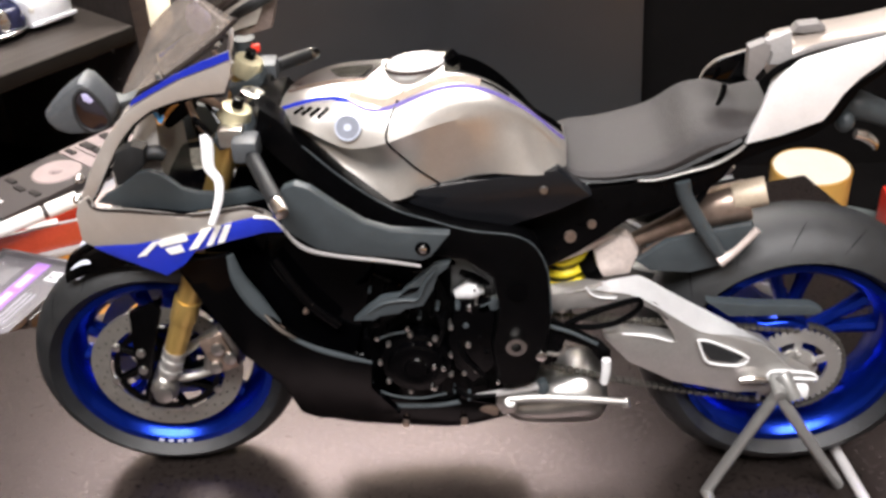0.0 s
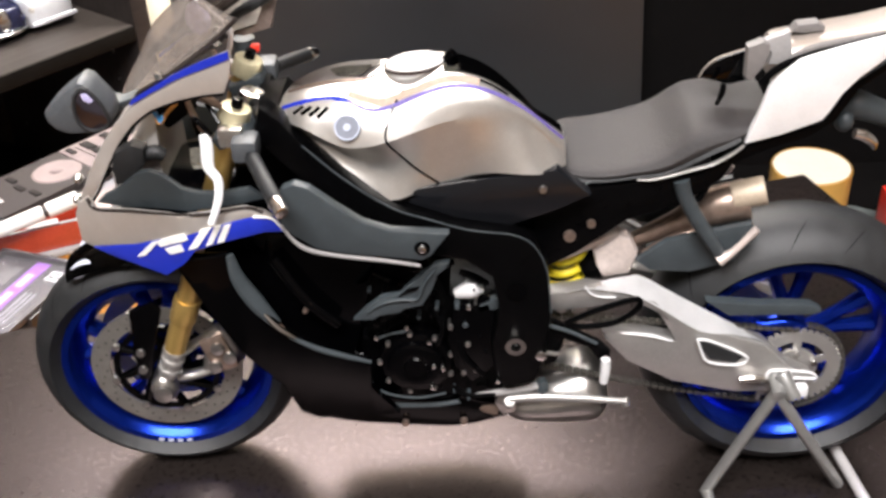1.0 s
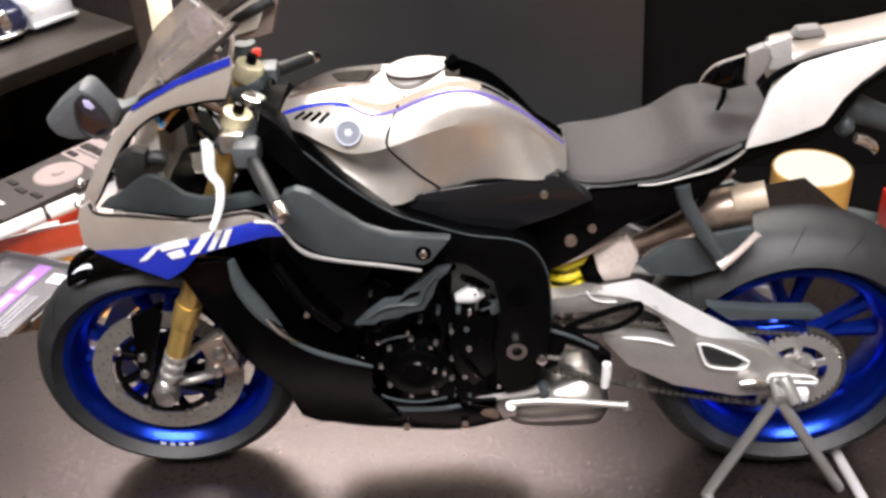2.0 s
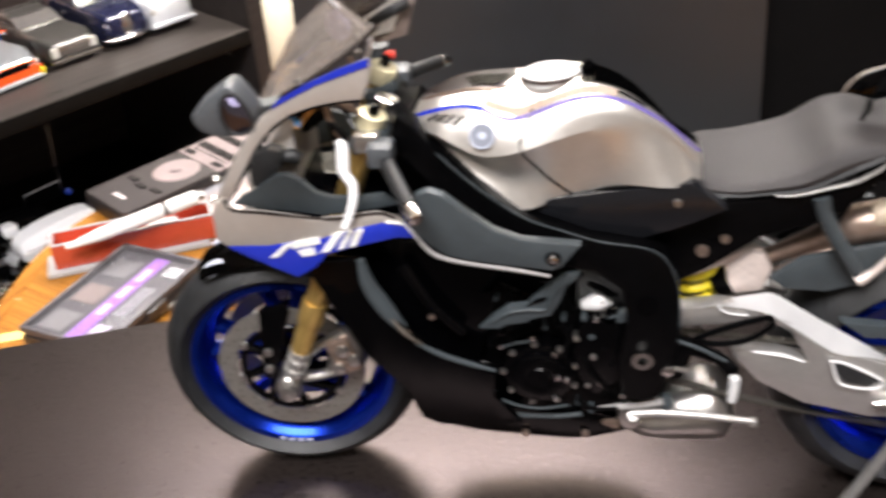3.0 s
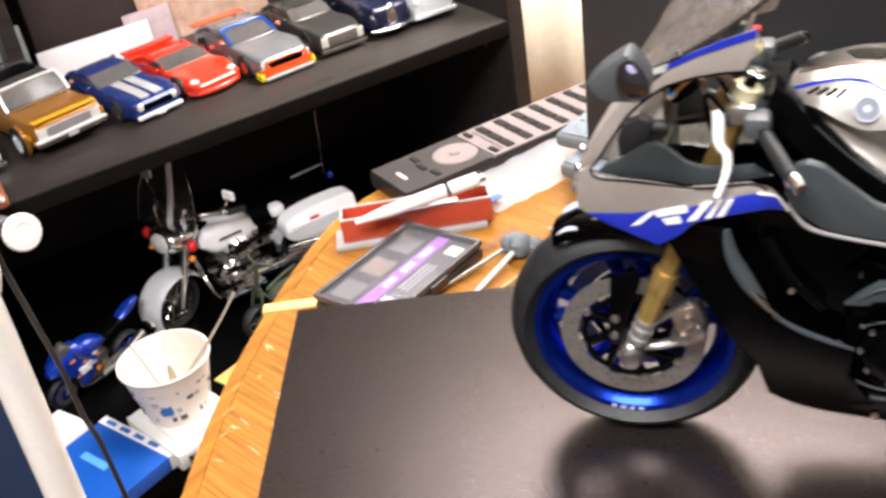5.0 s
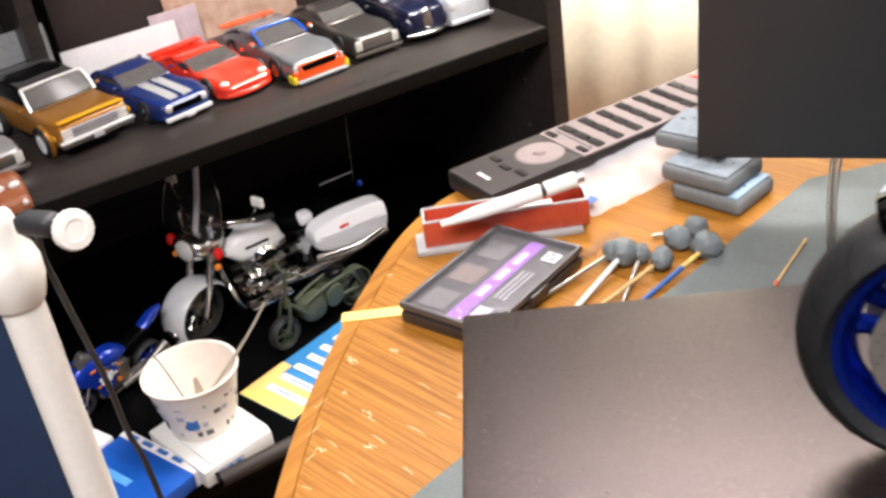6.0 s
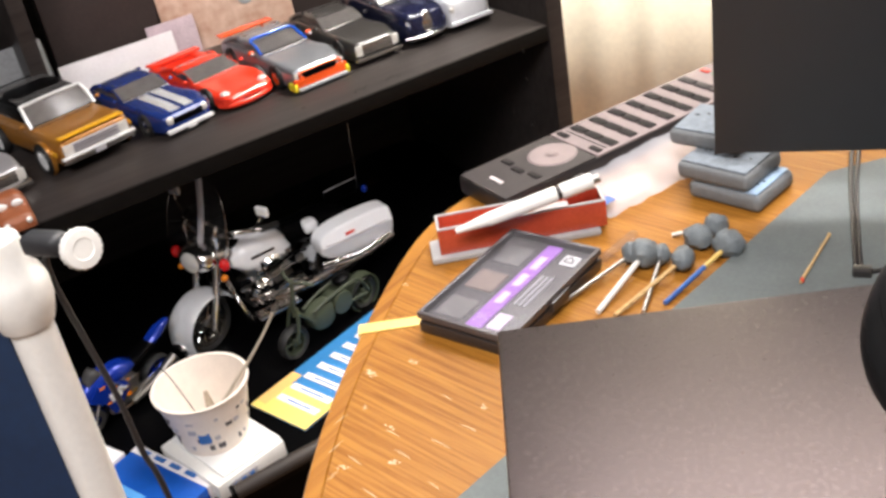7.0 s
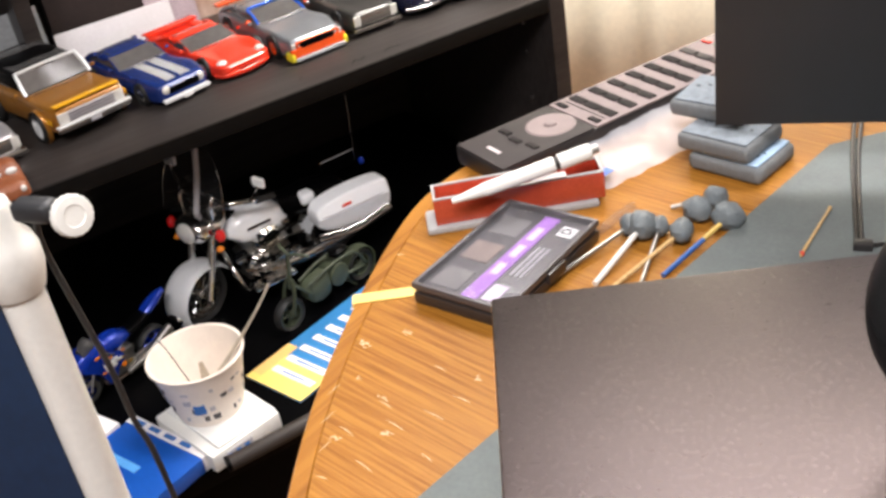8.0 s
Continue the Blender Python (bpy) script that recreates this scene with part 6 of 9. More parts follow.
RED_INSIDE = material("red_lining", (0.58, 0.050, 0.018), 0.5, 0, 0.12, 120)
CLEAR_RED = material("red_box_wall", (0.42, 0.060, 0.030), 0.25, 0, 0.15, 80, coat=0.3)
PALE_BASE = material("pale_base", (0.36, 0.36, 0.36), 0.35, 0, 0.1, 100)


def red_box():
    t = thing("red_tray", Matrix.Translation((-0.2035, 0.2520, ZT)) @ Matrix.Rotation(radians(24), 4, "Z"), "long red-lined open plastic box lying on the table", "box")
    w, d, h = 0.079, 0.0150, 0.019
    part("base", box(BM(), (w / 2 - 0.004, d / 2 - 0.001, 0.0015), (w + 0.001, d + 0.004, 0.003), 0.0012), PALE_BASE, t, "pale clear base lip")
    for c, s_ in (((w / 2, 0.0007, 0.0095), (w, 0.0014, 0.013)), ((w / 2, d - 0.0007, 0.0095), (w, 0.0014, 0.013)), ((0.0007, d / 2, 0.0095), (0.0014, d - 0.0028, 0.013)), ((w - 0.0007, d / 2, 0.0095), (0.0014, d - 0.0028, 0.013))):
        part("wall", box(BM(), c, s_, 0.0004), CLEAR_RED, t)
    part("lining", box(BM(), (w / 2, d / 2, 0.004), (w - 0.003, d - 0.003, 0.002)), RED_INSIDE, t)
    bm = BM()
    for c, s_ in (((w / 2, 0.0007, 0.0163), (w, 0.0012, 0.0007)), ((w / 2, d - 0.0007, 0.0163), (w, 0.0012, 0.0007)), ((0.0007, d / 2, 0.0163), (0.0012, d - 0.0028, 0.0007)), ((w - 0.0007, d / 2, 0.0163), (0.0012, d - 0.0028, 0.0007))):
        box(bm, c, s_)
    part("rim", bm, PALE_BASE, t)
    part("partition", box(BM(), (0.047, d / 2, 0.0095), (0.001, d - 0.003, 0.0115)), PALE_BASE, t)


red_box()


def craft_knife():
    t = thing("white_hand_tool", Matrix.Translation((-0.1925, 0.2479, 0.7690)), "white plastic pen-like craft tool resting on the red box", "craft tool")
    a, b_ = Vector((0, 0, 0)), Vector((0.0592, 0.0356, 0.0095))
    f = lambda k: a.lerp(b_, k)
    part("tip", cyl(BM(), f(0.0), f(0.22), 0.0012, 0.0030, 16, 0.0003), PVC, t)
    part("barrel", cyl(BM(), f(0.22), f(0.70), 0.0032, 0.0036, 18, 0.0004), PVC, t, "white plastic barrel")
    part("ring", cyl(BM(), f(0.70), f(0.73), 0.0030, n=16), CASE_DARK, t)
    part("cap", cyl(BM(), f(0.73), f(0.95), 0.0037, 0.0037, 18, 0.0005), PVC, t)
    part("end_screw", cyl(BM(), f(0.95), f(1.0), 0.0022, n=12), STEEL, t)


craft_knife()
GREY_LABEL = material("grey_pink_label", (0.52, 0.47, 0.47), 0.4, 0, 0.08, 100)
solid("label_slip", box(BM(), (0, 0, 0), (0.0150, 0.0050, 0.0008), 0.0003), GREY_LABEL, "small pale plastic slip lying on the red box", "plastic slip", m=pose(-0.1545, 0.2755, 0.7675, 0, 0, 24))

REMOTE_TOP = material("remote_face", (0.034, 0.028, 0.027), 0.6, 0, 0.12, 120, 0.05, spec=0.2)
REMOTE_BODY = material("remote_body", (0.018, 0.016, 0.016), 0.4, 0, 0.15, 150)
REMOTE_PALE = material("remote_silver", (0.20, 0.155, 0.15), 0.65, 0, 0.1, 120)
BUTTON = material("remote_button", (0.022, 0.019, 0.018), 0.7, 0, 0.15, 200, spec=0.1)


def remote():
    m = Matrix.Translation((-0.1991, 0.3050, ZT)) @ Matrix.Rotation(radians(-38.0), 4, "Z") @ Matrix.Diagonal((0.94, 1, 0.60, 1))
    t = thing("remote_control", m, "long dark grey television remote control with a round pad", "remote control")
    w, L = 0.044, 0.185
    part("body", box(BM(), (0, L / 2, 0.008), (w, L, 0.016), 0.003), REMOTE_BODY, t)
    part("front_plate", box(BM(), (0, 0.030, 0.0165), (w - 0.002, 0.058, 0.0016), 0.0006), REMOTE_TOP, t, "brushed dark end plate")
    part("face_plate", box(BM(), (0, 0.121, 0.0165), (w - 0.002, 0.122, 0.0016), 0.0006), REMOTE_PALE, t, "pale pinkish key plate")
    part("brand_bar", box(BM(), (0, 0.010, 0.01745), (0.011, 0.0022, 0.0003)), GREY_LABEL, t)
    part("round_pad", lathe(BM(), [(0.0001, 0.0186), (0.0035, 0.0186), (0.004, 0.0180), (0.0125, 0.0182), (0.0135, 0.0172), (0.0135, 0.0165)], (0, 0.046, 0), "Z", 40), REMOTE_PALE, t, "round navigation pad")
    part("centre_key", cyl(BM(), (0, 0.046, 0.0182), (0, 0.046, 0.0196), 0.0030, n=18, b=0.0004), REMOTE_PALE, t)
    for x, y in ((-0.012, 0.0255), (0.0, 0.0235), (0.012, 0.0255), (-0.014, 0.064), (0.014, 0.064)):
        part("key", box(BM(), (x, y, 0.0178), (0.0085, 0.0035, 0.0016), 0.0006), BUTTON, t)
    for i in range(7):
        y = 0.074 + 0.0132 * i
        for x in (-0.0124, 0.0, 0.0124):
            part("key", box(BM(), (x, y, 0.0178), (0.0114, 0.0056, 0.0018), 0.0009), BUTTON if i != 6 else REMOTE_TOP, t)
    part("print_line", box(BM(), (0, 0.0685, 0.01745), (0.034, 0.0007, 0.0003)), BUTTON, t)
    for x, mat in ((-0.0145, RED_PLASTIC), (-0.0045, KEY_GREEN), (0.0055, YELLOW), (0.0145, KEY_BLUE)):
        part("colour_key", box(BM(), (x, 0.1690, 0.0178), (0.0065, 0.0032, 0.0016), 0.0006), mat, t)


KEY_GREEN = material("green_key", (0.06, 0.22, 0.10), 0.5, 0, 0.1, 100)
KEY_BLUE = material("blue_key", (0.10, 0.2, 0.4), 0.5, 0, 0.1, 100)
remote()


def plastic_bag():
    """A flat, slightly crumpled clear bag with a printed strip."""
    bm = BM()
    p00, p10, p01, p11 = Vector((-0.1690, 0.3420, 0)), Vector((-0.1315, 0.2900, 0)), Vector((-0.1000, 0.4340, 0)), Vector((-0.072, 0.372, 0))
    rows = []
    rnd = random.Random(9)
    for i in range(25):
        row = []
        for j in range(15):
            u, v = i / 24, j / 14
            p = p00.lerp(p10, v).lerp(p01.lerp(p11, v), u)
            z = 0.0034 + 0.0020 * noise.noise(Vector((u * 5, v * 4, 3))) + 0.0016 * noise.noise(Vector((u * 13, v * 11, 7))) + 0.003 * math.sin(math.pi * v) * math.sin(math.pi * u)
            row.append(bm.verts.new((p.x, p.y, max(0.0006, z))))
        rows.append(row)
    for a, b_ in zip(rows, rows[1:]):
        for j in range(14):
            bm.faces.new((a[j], a[j + 1], b_[j + 1], b_[j]))
    t = thing("plastic_bag", pose(0, 0, ZT), "crumpled clear plastic bag with small printed labels", "plastic bag")
    bag = part("film", bm, BAG, t, "shiny clear film")
    bag.visible_shadow = False
    for (x, y), s_, mat, rz in (((-0.1570, 0.3290), (0.009, 0.007), CASE_DARK, -50), ((-0.1360, 0.3000), (0.0050, 0.011), LABEL_BLUE, -30)):
        part("printed_patch", box(BM(), (0, 0, 0), (*s_, 0.0004), 0, pose(x, y, 0.0062, 0, 0, rz)), mat, t)


LABEL_BLUE = material("label_blue", (0.03, 0.12, 0.45), 0.4, 0, 0.1, 100)
BAG = clear_material("bag_film", (0.92, 0.92, 0.98), 0.56, 0.2)
plastic_bag()

PAD_GREY = material("sanding_grit", (0.17, 0.18, 0.185), 0.9, 0, 0.15, 300, 0.5, 4000)
PAD_BLUE = material("blue_foam", (0.30, 0.42, 0.56), 0.85, 0, 0.1, 400, 0.5, 3500)
PAD_PALE = material("worn_grit", (0.19, 0.22, 0.25), 0.9, 0, 0.25, 250, 0.5, 4000)


def sanding_blocks():
    for x, y, z, rz, h, side_mat, top, label in ((-0.0750, 0.3248, ZT, -25.5, 0.0086, PAD_GREY, PAD_BLUE, "grey sanding sponge with a pale blue face"),
                                                 (-0.0805, 0.3273, ZT + 0.0093, -24.5, 0.0086, PAD_GREY, PAD_PALE, "grey sanding sponge with a worn pale face"),
                                                 (-0.0868, 0.3460, ZT + 0.0186, -20, 0.0080, PAD_GREY, PAD_PALE, "thin grey sanding sponge flecked with dust")):
        t = thing("sanding_sponge", pose(x, y, z, 0, 0, rz), label, "sanding sponge", "stack of sanding sponges")
        foam = box(BM(), (0, 0, h / 2), (0.038, 0.033, h), min(0.0046, h * 0.4), segs=4)
        for v in foam.verts:
            k = noise.noise(v.co * 160 + Vector((x * 300, 0, z * 40)))
            v.co.x += 0.0007 * k
            v.co.y += 0.0006 * noise.noise(v.co * 190)
        part("foam", foam, side_mat, t)
        part("face", box(BM(), (0, 0, h + 0.0003), (0.0340, 0.0290, 0.0012), 0.0006), top, t)
        rnd = random.Random(int(z * 1e4))
        for _ in range(5):
            part("grit_fleck", ball(BM(), (rnd.uniform(-0.014, 0.014), rnd.uniform(-0.006, 0.006), h + 0.0009), (0.0008, 0.0006, 0.0003), 8), SATIN_BLACK, t)


sanding_blocks()

PUTTY = material("grey_putty", (0.135, 0.155, 0.165), 0.55, 0, 0.25, 160, 0.4, 900)
STICK_GREY = material("metal_skewer", (0.35, 0.33, 0.30), 0.35, 0.7, 0.15, 200)
STICK_WHITE = material("white_stick", (0.66, 0.64, 0.60), 0.5, 0, 0.1, 200)
STICK_WOOD = wood_material("wood_stick", (0.34, 0.2, 0.08), (0.6, 0.42, 0.2), 0.6, 0, 8)
STICK_BLUE = material("blue_stick", (0.03, 0.10, 0.32), 0.5, 0, 0.15, 200)


def paint_holders():
    rnd = random.Random(2)
    spec = [((-0.1150, 0.2580), (0.0048, 0.0056, 0.0050), [(-0.1465, 0.2081)], STICK_GREY), ((-0.1095, 0.2560), (0.0062, 0.0070, 0.0064), [(-0.1225, 0.2168)], STICK_WHITE),
            ((-0.1025, 0.2585), (0.0040, 0.0052, 0.0046), [(-0.1040, 0.2185)], STICK_GREY), ((-0.0925, 0.2545), (0.0050, 0.0064, 0.0052), [(-0.1150, 0.2150)], STICK_WOOD),
            ((-0.0885, 0.2725), (0.0066, 0.0060, 0.0054), [], STICK_GREY), ((-0.0820, 0.2840), (0.0055, 0.0052, 0.0050), [(-0.1011, 0.2799)], STICK_GREY), ((-0.0745, 0.2670), (0.0072, 0.0064, 0.0060), [(-0.0963, 0.2257)], STICK_BLUE)]
    for (x, y), s_, sticks, mat in spec:
        t = thing("putty_holder", pose(x, y, ZT), "lump of grey adhesive putty on a thin stick", "putty lump", "putty lumps on sticks")
        bm = ball(BM(), (0, 0, 0), (1, 1, 1), 22)
        off = Vector((x * 90, y * 90, 0))
        for v in bm.verts:
            n = v.co.normalized()
            k = 1 + 0.22 * noise.noise(n * 1.6 + off) + 0.10 * noise.noise(n * 4 + off)
            v.co = Vector((n.x * s_[0] * k, n.y * s_[1] * k, s_[2] + n.z * s_[2] * min(k, 1.12)))
            v.co.z = max(v.co.z, 0.0002)
        part("putty", bm, PUTTY, t)
        for ex, ey in sticks:
            e = Vector((ex - x, ey - y, 0.0012))
            a = Vector((0, 0, s_[2] * 0.9))
            if mat is STICK_BLUE:
                k = a.lerp(e, 0.4)
                part("stick", cyl(BM(), a, k, 0.0011, n=10), YELLOW_STICK, t)
                part("painted_end", cyl(BM(), k, e, 0.0011, n=10), mat, t)
            else:
                part("stick", cyl(BM(), a, e, 0.0010 if mat is not STICK_WHITE else 0.0013, n=10), mat, t)


YELLOW_STICK = material("yellow_wood", (0.6, 0.42, 0.12), 0.5, 0, 0.1, 200)
paint_holders()
solid("clear_tube", cyl(BM(), (-0.1285, 0.2560, 0.0022), (-0.1180, 0.2790, 0.0022), 0.0021, n=14, b=0.0004), CLEAR, "short clear plastic tube lying on the oak", "plastic tube", m=pose(0, 0, ZT))


def cutting_mat():
    bm = BM()
    f = bm.faces.new([bm.verts.new((x, y, 0.0)) for x, y in ((-0.1640, 0.0690), (-0.0360, 0.3420), (0.060, 0.400), (0.300, 0.27), (0.120, -0.08))])
    ex = bmesh.ops.extrude_face_region(bm, geom=[f])
    for v in ex["geom"]:
        if isinstance(v, bmesh.types.BMVert):
            v.co.z += 0.0015
    solid("cutting_mat", bm, MAT_GREY, "grey self-healing cutting mat lying on the table", "cutting mat", m=pose(0, 0, ZT + 0.0002), smooth=False)


cutting_mat()
t_ = thing("matchstick", pose(-0.0436, 0.2436, ZT + 0.003), "single wooden match with a dark red head", "match")
part("stick", box(BM(), (0, 0, 0), (0.0011, 0.0390, 0.0011), 0.0002, Matrix.Rotation(radians(-14.5), 4, "Z") @ Matrix.Translation((0, 0.0190, 0))), STICK_WOOD, t_)
part("head", ball(BM(), (0.0004, 0.0012, 0), (0.0010, 0.0018, 0.0010), 10), RED_INSIDE, t_)
part("burnt_end", ball(BM(), (0.0097, 0.0378, 0), (0.0009, 0.0014, 0.0009), 10), STICK_WOOD, t_)
t_ = thing("thin_cable", pose(-0.0062, -0.001, ZT + 0.0027), "twin black cable with a small plug on the mat", "cable")
part("strand", tube(BM(), [(-0.0195, 0.372, 0), (-0.0195, 0.33, 0), (-0.0180, 0.29, 0), (-0.0165, 0.2570, 0)], 0.0010, 8), REMOTE_BODY, t_)
part("strand", tube(BM(), [(-0.0160, 0.372, 0), (-0.0170, 0.33, 0), (-0.0160, 0.29, 0), (-0.0145, 0.2580, 0)], 0.0010, 8), REMOTE_BODY, t_)
part("plug", box(BM(), (-0.0140, 0.2540, 0.0004), (0.0075, 0.0055, 0.0035), 0.0008), REMOTE_BODY, t_)
part("plug_pin", cyl(BM(), (-0.0100, 0.2545, 0.0004), (-0.0065, 0.2560, 0.0004), 0.0009, n=8), REMOTE_BODY, t_)
TAPE_YELLOW = material("masking_tape", (0.80, 0.55, 0.16), 0.55, 0, 0.06, 90)
bm = box(BM(), (0, 0, 0), (0.0300, 0.0068, 0.0006), 0.0001, pose(-0.2085, 0.2000, 0.0004, 0, 0, 20.5))
box(bm, (0, 0, 0), (0.0008, 0.0068, 0.0060), 0.0001, pose(-0.2228, 0.1950, -0.0028, 0, 0, 20.5))
solid("tape_strip", bm, TAPE_YELLOW, "strip of yellow masking tape stuck over the table edge", "tape", m=pose(0, 0, ZT))

# roll of tape and a red tin behind the board
# black sheet added to cover the strip of oak behind the display
solid("black_sheet", box(BM(), (0.29, 0.296, 0.0008), (0.34, 0.102, 0.0014), 0.0003), BLACK_CLOTH, "dull black sheet added over the table behind the display", "sheet", m=pose(0, 0, ZT))
t_ = thing("tape_roll", pose(0.2070, 0.2715, ZT + 0.0018), "tall cream and tan cylindrical roll of tape", "tape roll")
ROLL_SIDE = material("tan_roll", (0.46, 0.26, 0.06), 0.5, 0, 0.08, 100)
ROLL_TOP = material("cream_roll", (0.82, 0.76, 0.62), 0.6, 0, 0.05, 100)
part("side", lathe(BM(), [(0.0178, 0.0), (0.0178, 0.0400), (0.0172, 0.0407), (0.0172, 0.0)], (0, 0, 0), "Z", 44, closed=True), ROLL_SIDE, t_)
part("end_face", lathe(BM(), [(0.0001, 0.0403), (0.0168, 0.0403), (0.0170, 0.0395), (0.0170, 0.0)], (0, 0, 0), "Z", 44), ROLL_TOP, t_, "cream end face")
t_ = thing("red_tin", pose(0.2545, 0.2700, ZT + 0.0018), "small red and white box at the back of the table", "tin")
part("body", box(BM(), (0, 0, 0.012), (0.022, 0.022, 0.024), 0.0012), RED_PLASTIC, t_)
part("foot_band", box(BM(), (0, 0, 0.0025), (0.0226, 0.0226, 0.005), 0.0008), WHITE_PAINT, t_)


# ---- plastic pipe stand by the shelf ----
CLIP_GREY = material("clip_grey", (0.022, 0.023, 0.026), 0.5, 0, 0.15, 150)
NAVY = material("navy_sheet", (0.006, 0.022, 0.062), 0.55, 0, 0.15, 20, 0.1, 500)


def pipe_stand():
    t = thing("pipe_stand", pose(-0.4045, 0.200, 0), "white plastic pipe post with a tee joint and a round lamp", "pipe stand")
    part("post", cyl(BM(), (-0.003, -0.001, 0), (-0.003, -0.001, 0.742), 0.0112, n=28), PVC, t)
    part("tee_joint", lathe(BM(), [(0.0113, 0.738), (0.0136, 0.738), (0.0150, 0.742), (0.0172, 0.750), (0.0176, 0.760), (0.0160, 0.766), (0.0126, 0.770), (0.0122, 0.782), (0.0112, 0.786), (0.001, 0.786)], (-0.004, -0.001, 0), "Z", 32), PVC, t, "white tee joint")
    part("clip", box(BM(), (0.024, 0.001, 0.784), (0.022, 0.012, 0.0105), 0.004, None, 3), CLIP_GREY, t, "dark clip")
    disc = Matrix.Translation((0.0408, 0.003, 0.7805)) @ Vector((0.86, -0.36, 0.2)).normalized().to_track_quat("Z", "Y").to_matrix().to_4x4() @ Matrix.Scale(0.9, 4)
    bm = lathe(BM(), [(0.0001, -0.004), (0.005, -0.004), (0.0098, -0.002), (0.0110, 0.000), (0.0112, 0.004), (0.0104, 0.0052), (0.0060, 0.0056), (0.0056, 0.0050), (0.0001, 0.0050)], (0, 0, 0), "Z", 40)
    cyl(bm, (0, 0, -0.008), (0, 0, 0), 0.0035, n=14)
    for v in bm.verts:           # milled edge
        if math.hypot(v.co.x, v.co.y) > 0.0106:
            k = 1 + 0.025 * math.copysign(1, math.sin(20 * math.atan2(v.co.y, v.co.x) + 0.1))
            v.co.x, v.co.y = v.co.x * k, v.co.y * k
    bmesh.ops.transform(bm, matrix=disc, verts=bm.verts)
    part("round_lamp", bm, PVC, t, "round white switched-off lamp head")
    part("cable", tube(BM(), [(0.018, 0.004, 0.786), (0.010, 0.014, 0.776), (0.0055, 0.015, 0.755), (0.0115, 0.015, 0.716), (0.018, 0.015, 0.678), (0.0205, 0.015, 0.641), (0.0266, 0.015, 0.606), (0.03, 0.016, 0.45), (0.02, 0.016, 0.10)], 0.0017, 10), REMOTE_BODY, t, "black hanging cable")
    s = thing("navy_screen", pose(-0.4045, 0.200, 0), "dark navy sheet stretched beside the pipe post", "screen")
    m = Matrix.Rotation(radians(205), 4, "Z")
    part("sheet", box(BM(), (0.205, 0, 0.368), (0.38, 0.004, 0.736), 0.001, m), NAVY, s)
    part("lower_patch", box(BM(), (0.14, 0.0035, 0.10), (0.20, 0.002, 0.2), 0.0005, m), TEAL, s, "teal lower strip")
    part("lower_patch", box(BM(), (0.14, -0.0035, 0.30), (0.20, 0.002, 0.56), 0.0005, Matrix.Translation((0, 0, 0)) @ m @ Matrix.Translation((0.10, 0, 0))), TEAL, s, "teal lower strip")


TEAL = material("teal_sheet", (0.02, 0.12, 0.19), 0.55, 0, 0.15, 20)
pipe_stand()


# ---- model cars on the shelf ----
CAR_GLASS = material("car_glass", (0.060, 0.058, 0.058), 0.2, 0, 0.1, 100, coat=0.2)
# paler copy of the car glass: the windscreens' sheen is in the colour
SHEEN_GLASS = material("sheen_glass", (0.20, 0.185, 0.18), 0.18, 0, 0.15, 100, coat=0.4)
CAR_TYRE = material("car_tyre", (0.012, 0.012, 0.012), 0.6, 0, 0.2, 300)
GREY_CARD = material("grey_card", (0.29, 0.30, 0.31), 0.6, 0, 0.2, 20)
PALE_LENS = material("pale_lens", (0.72, 0.70, 0.66), 0.2, 0.3, 0.05, 300)


def paint(name, c, rough=0.25, metal=0.1):
    return material(name, c, rough, metal, 0.07, 60, coat=0.45)


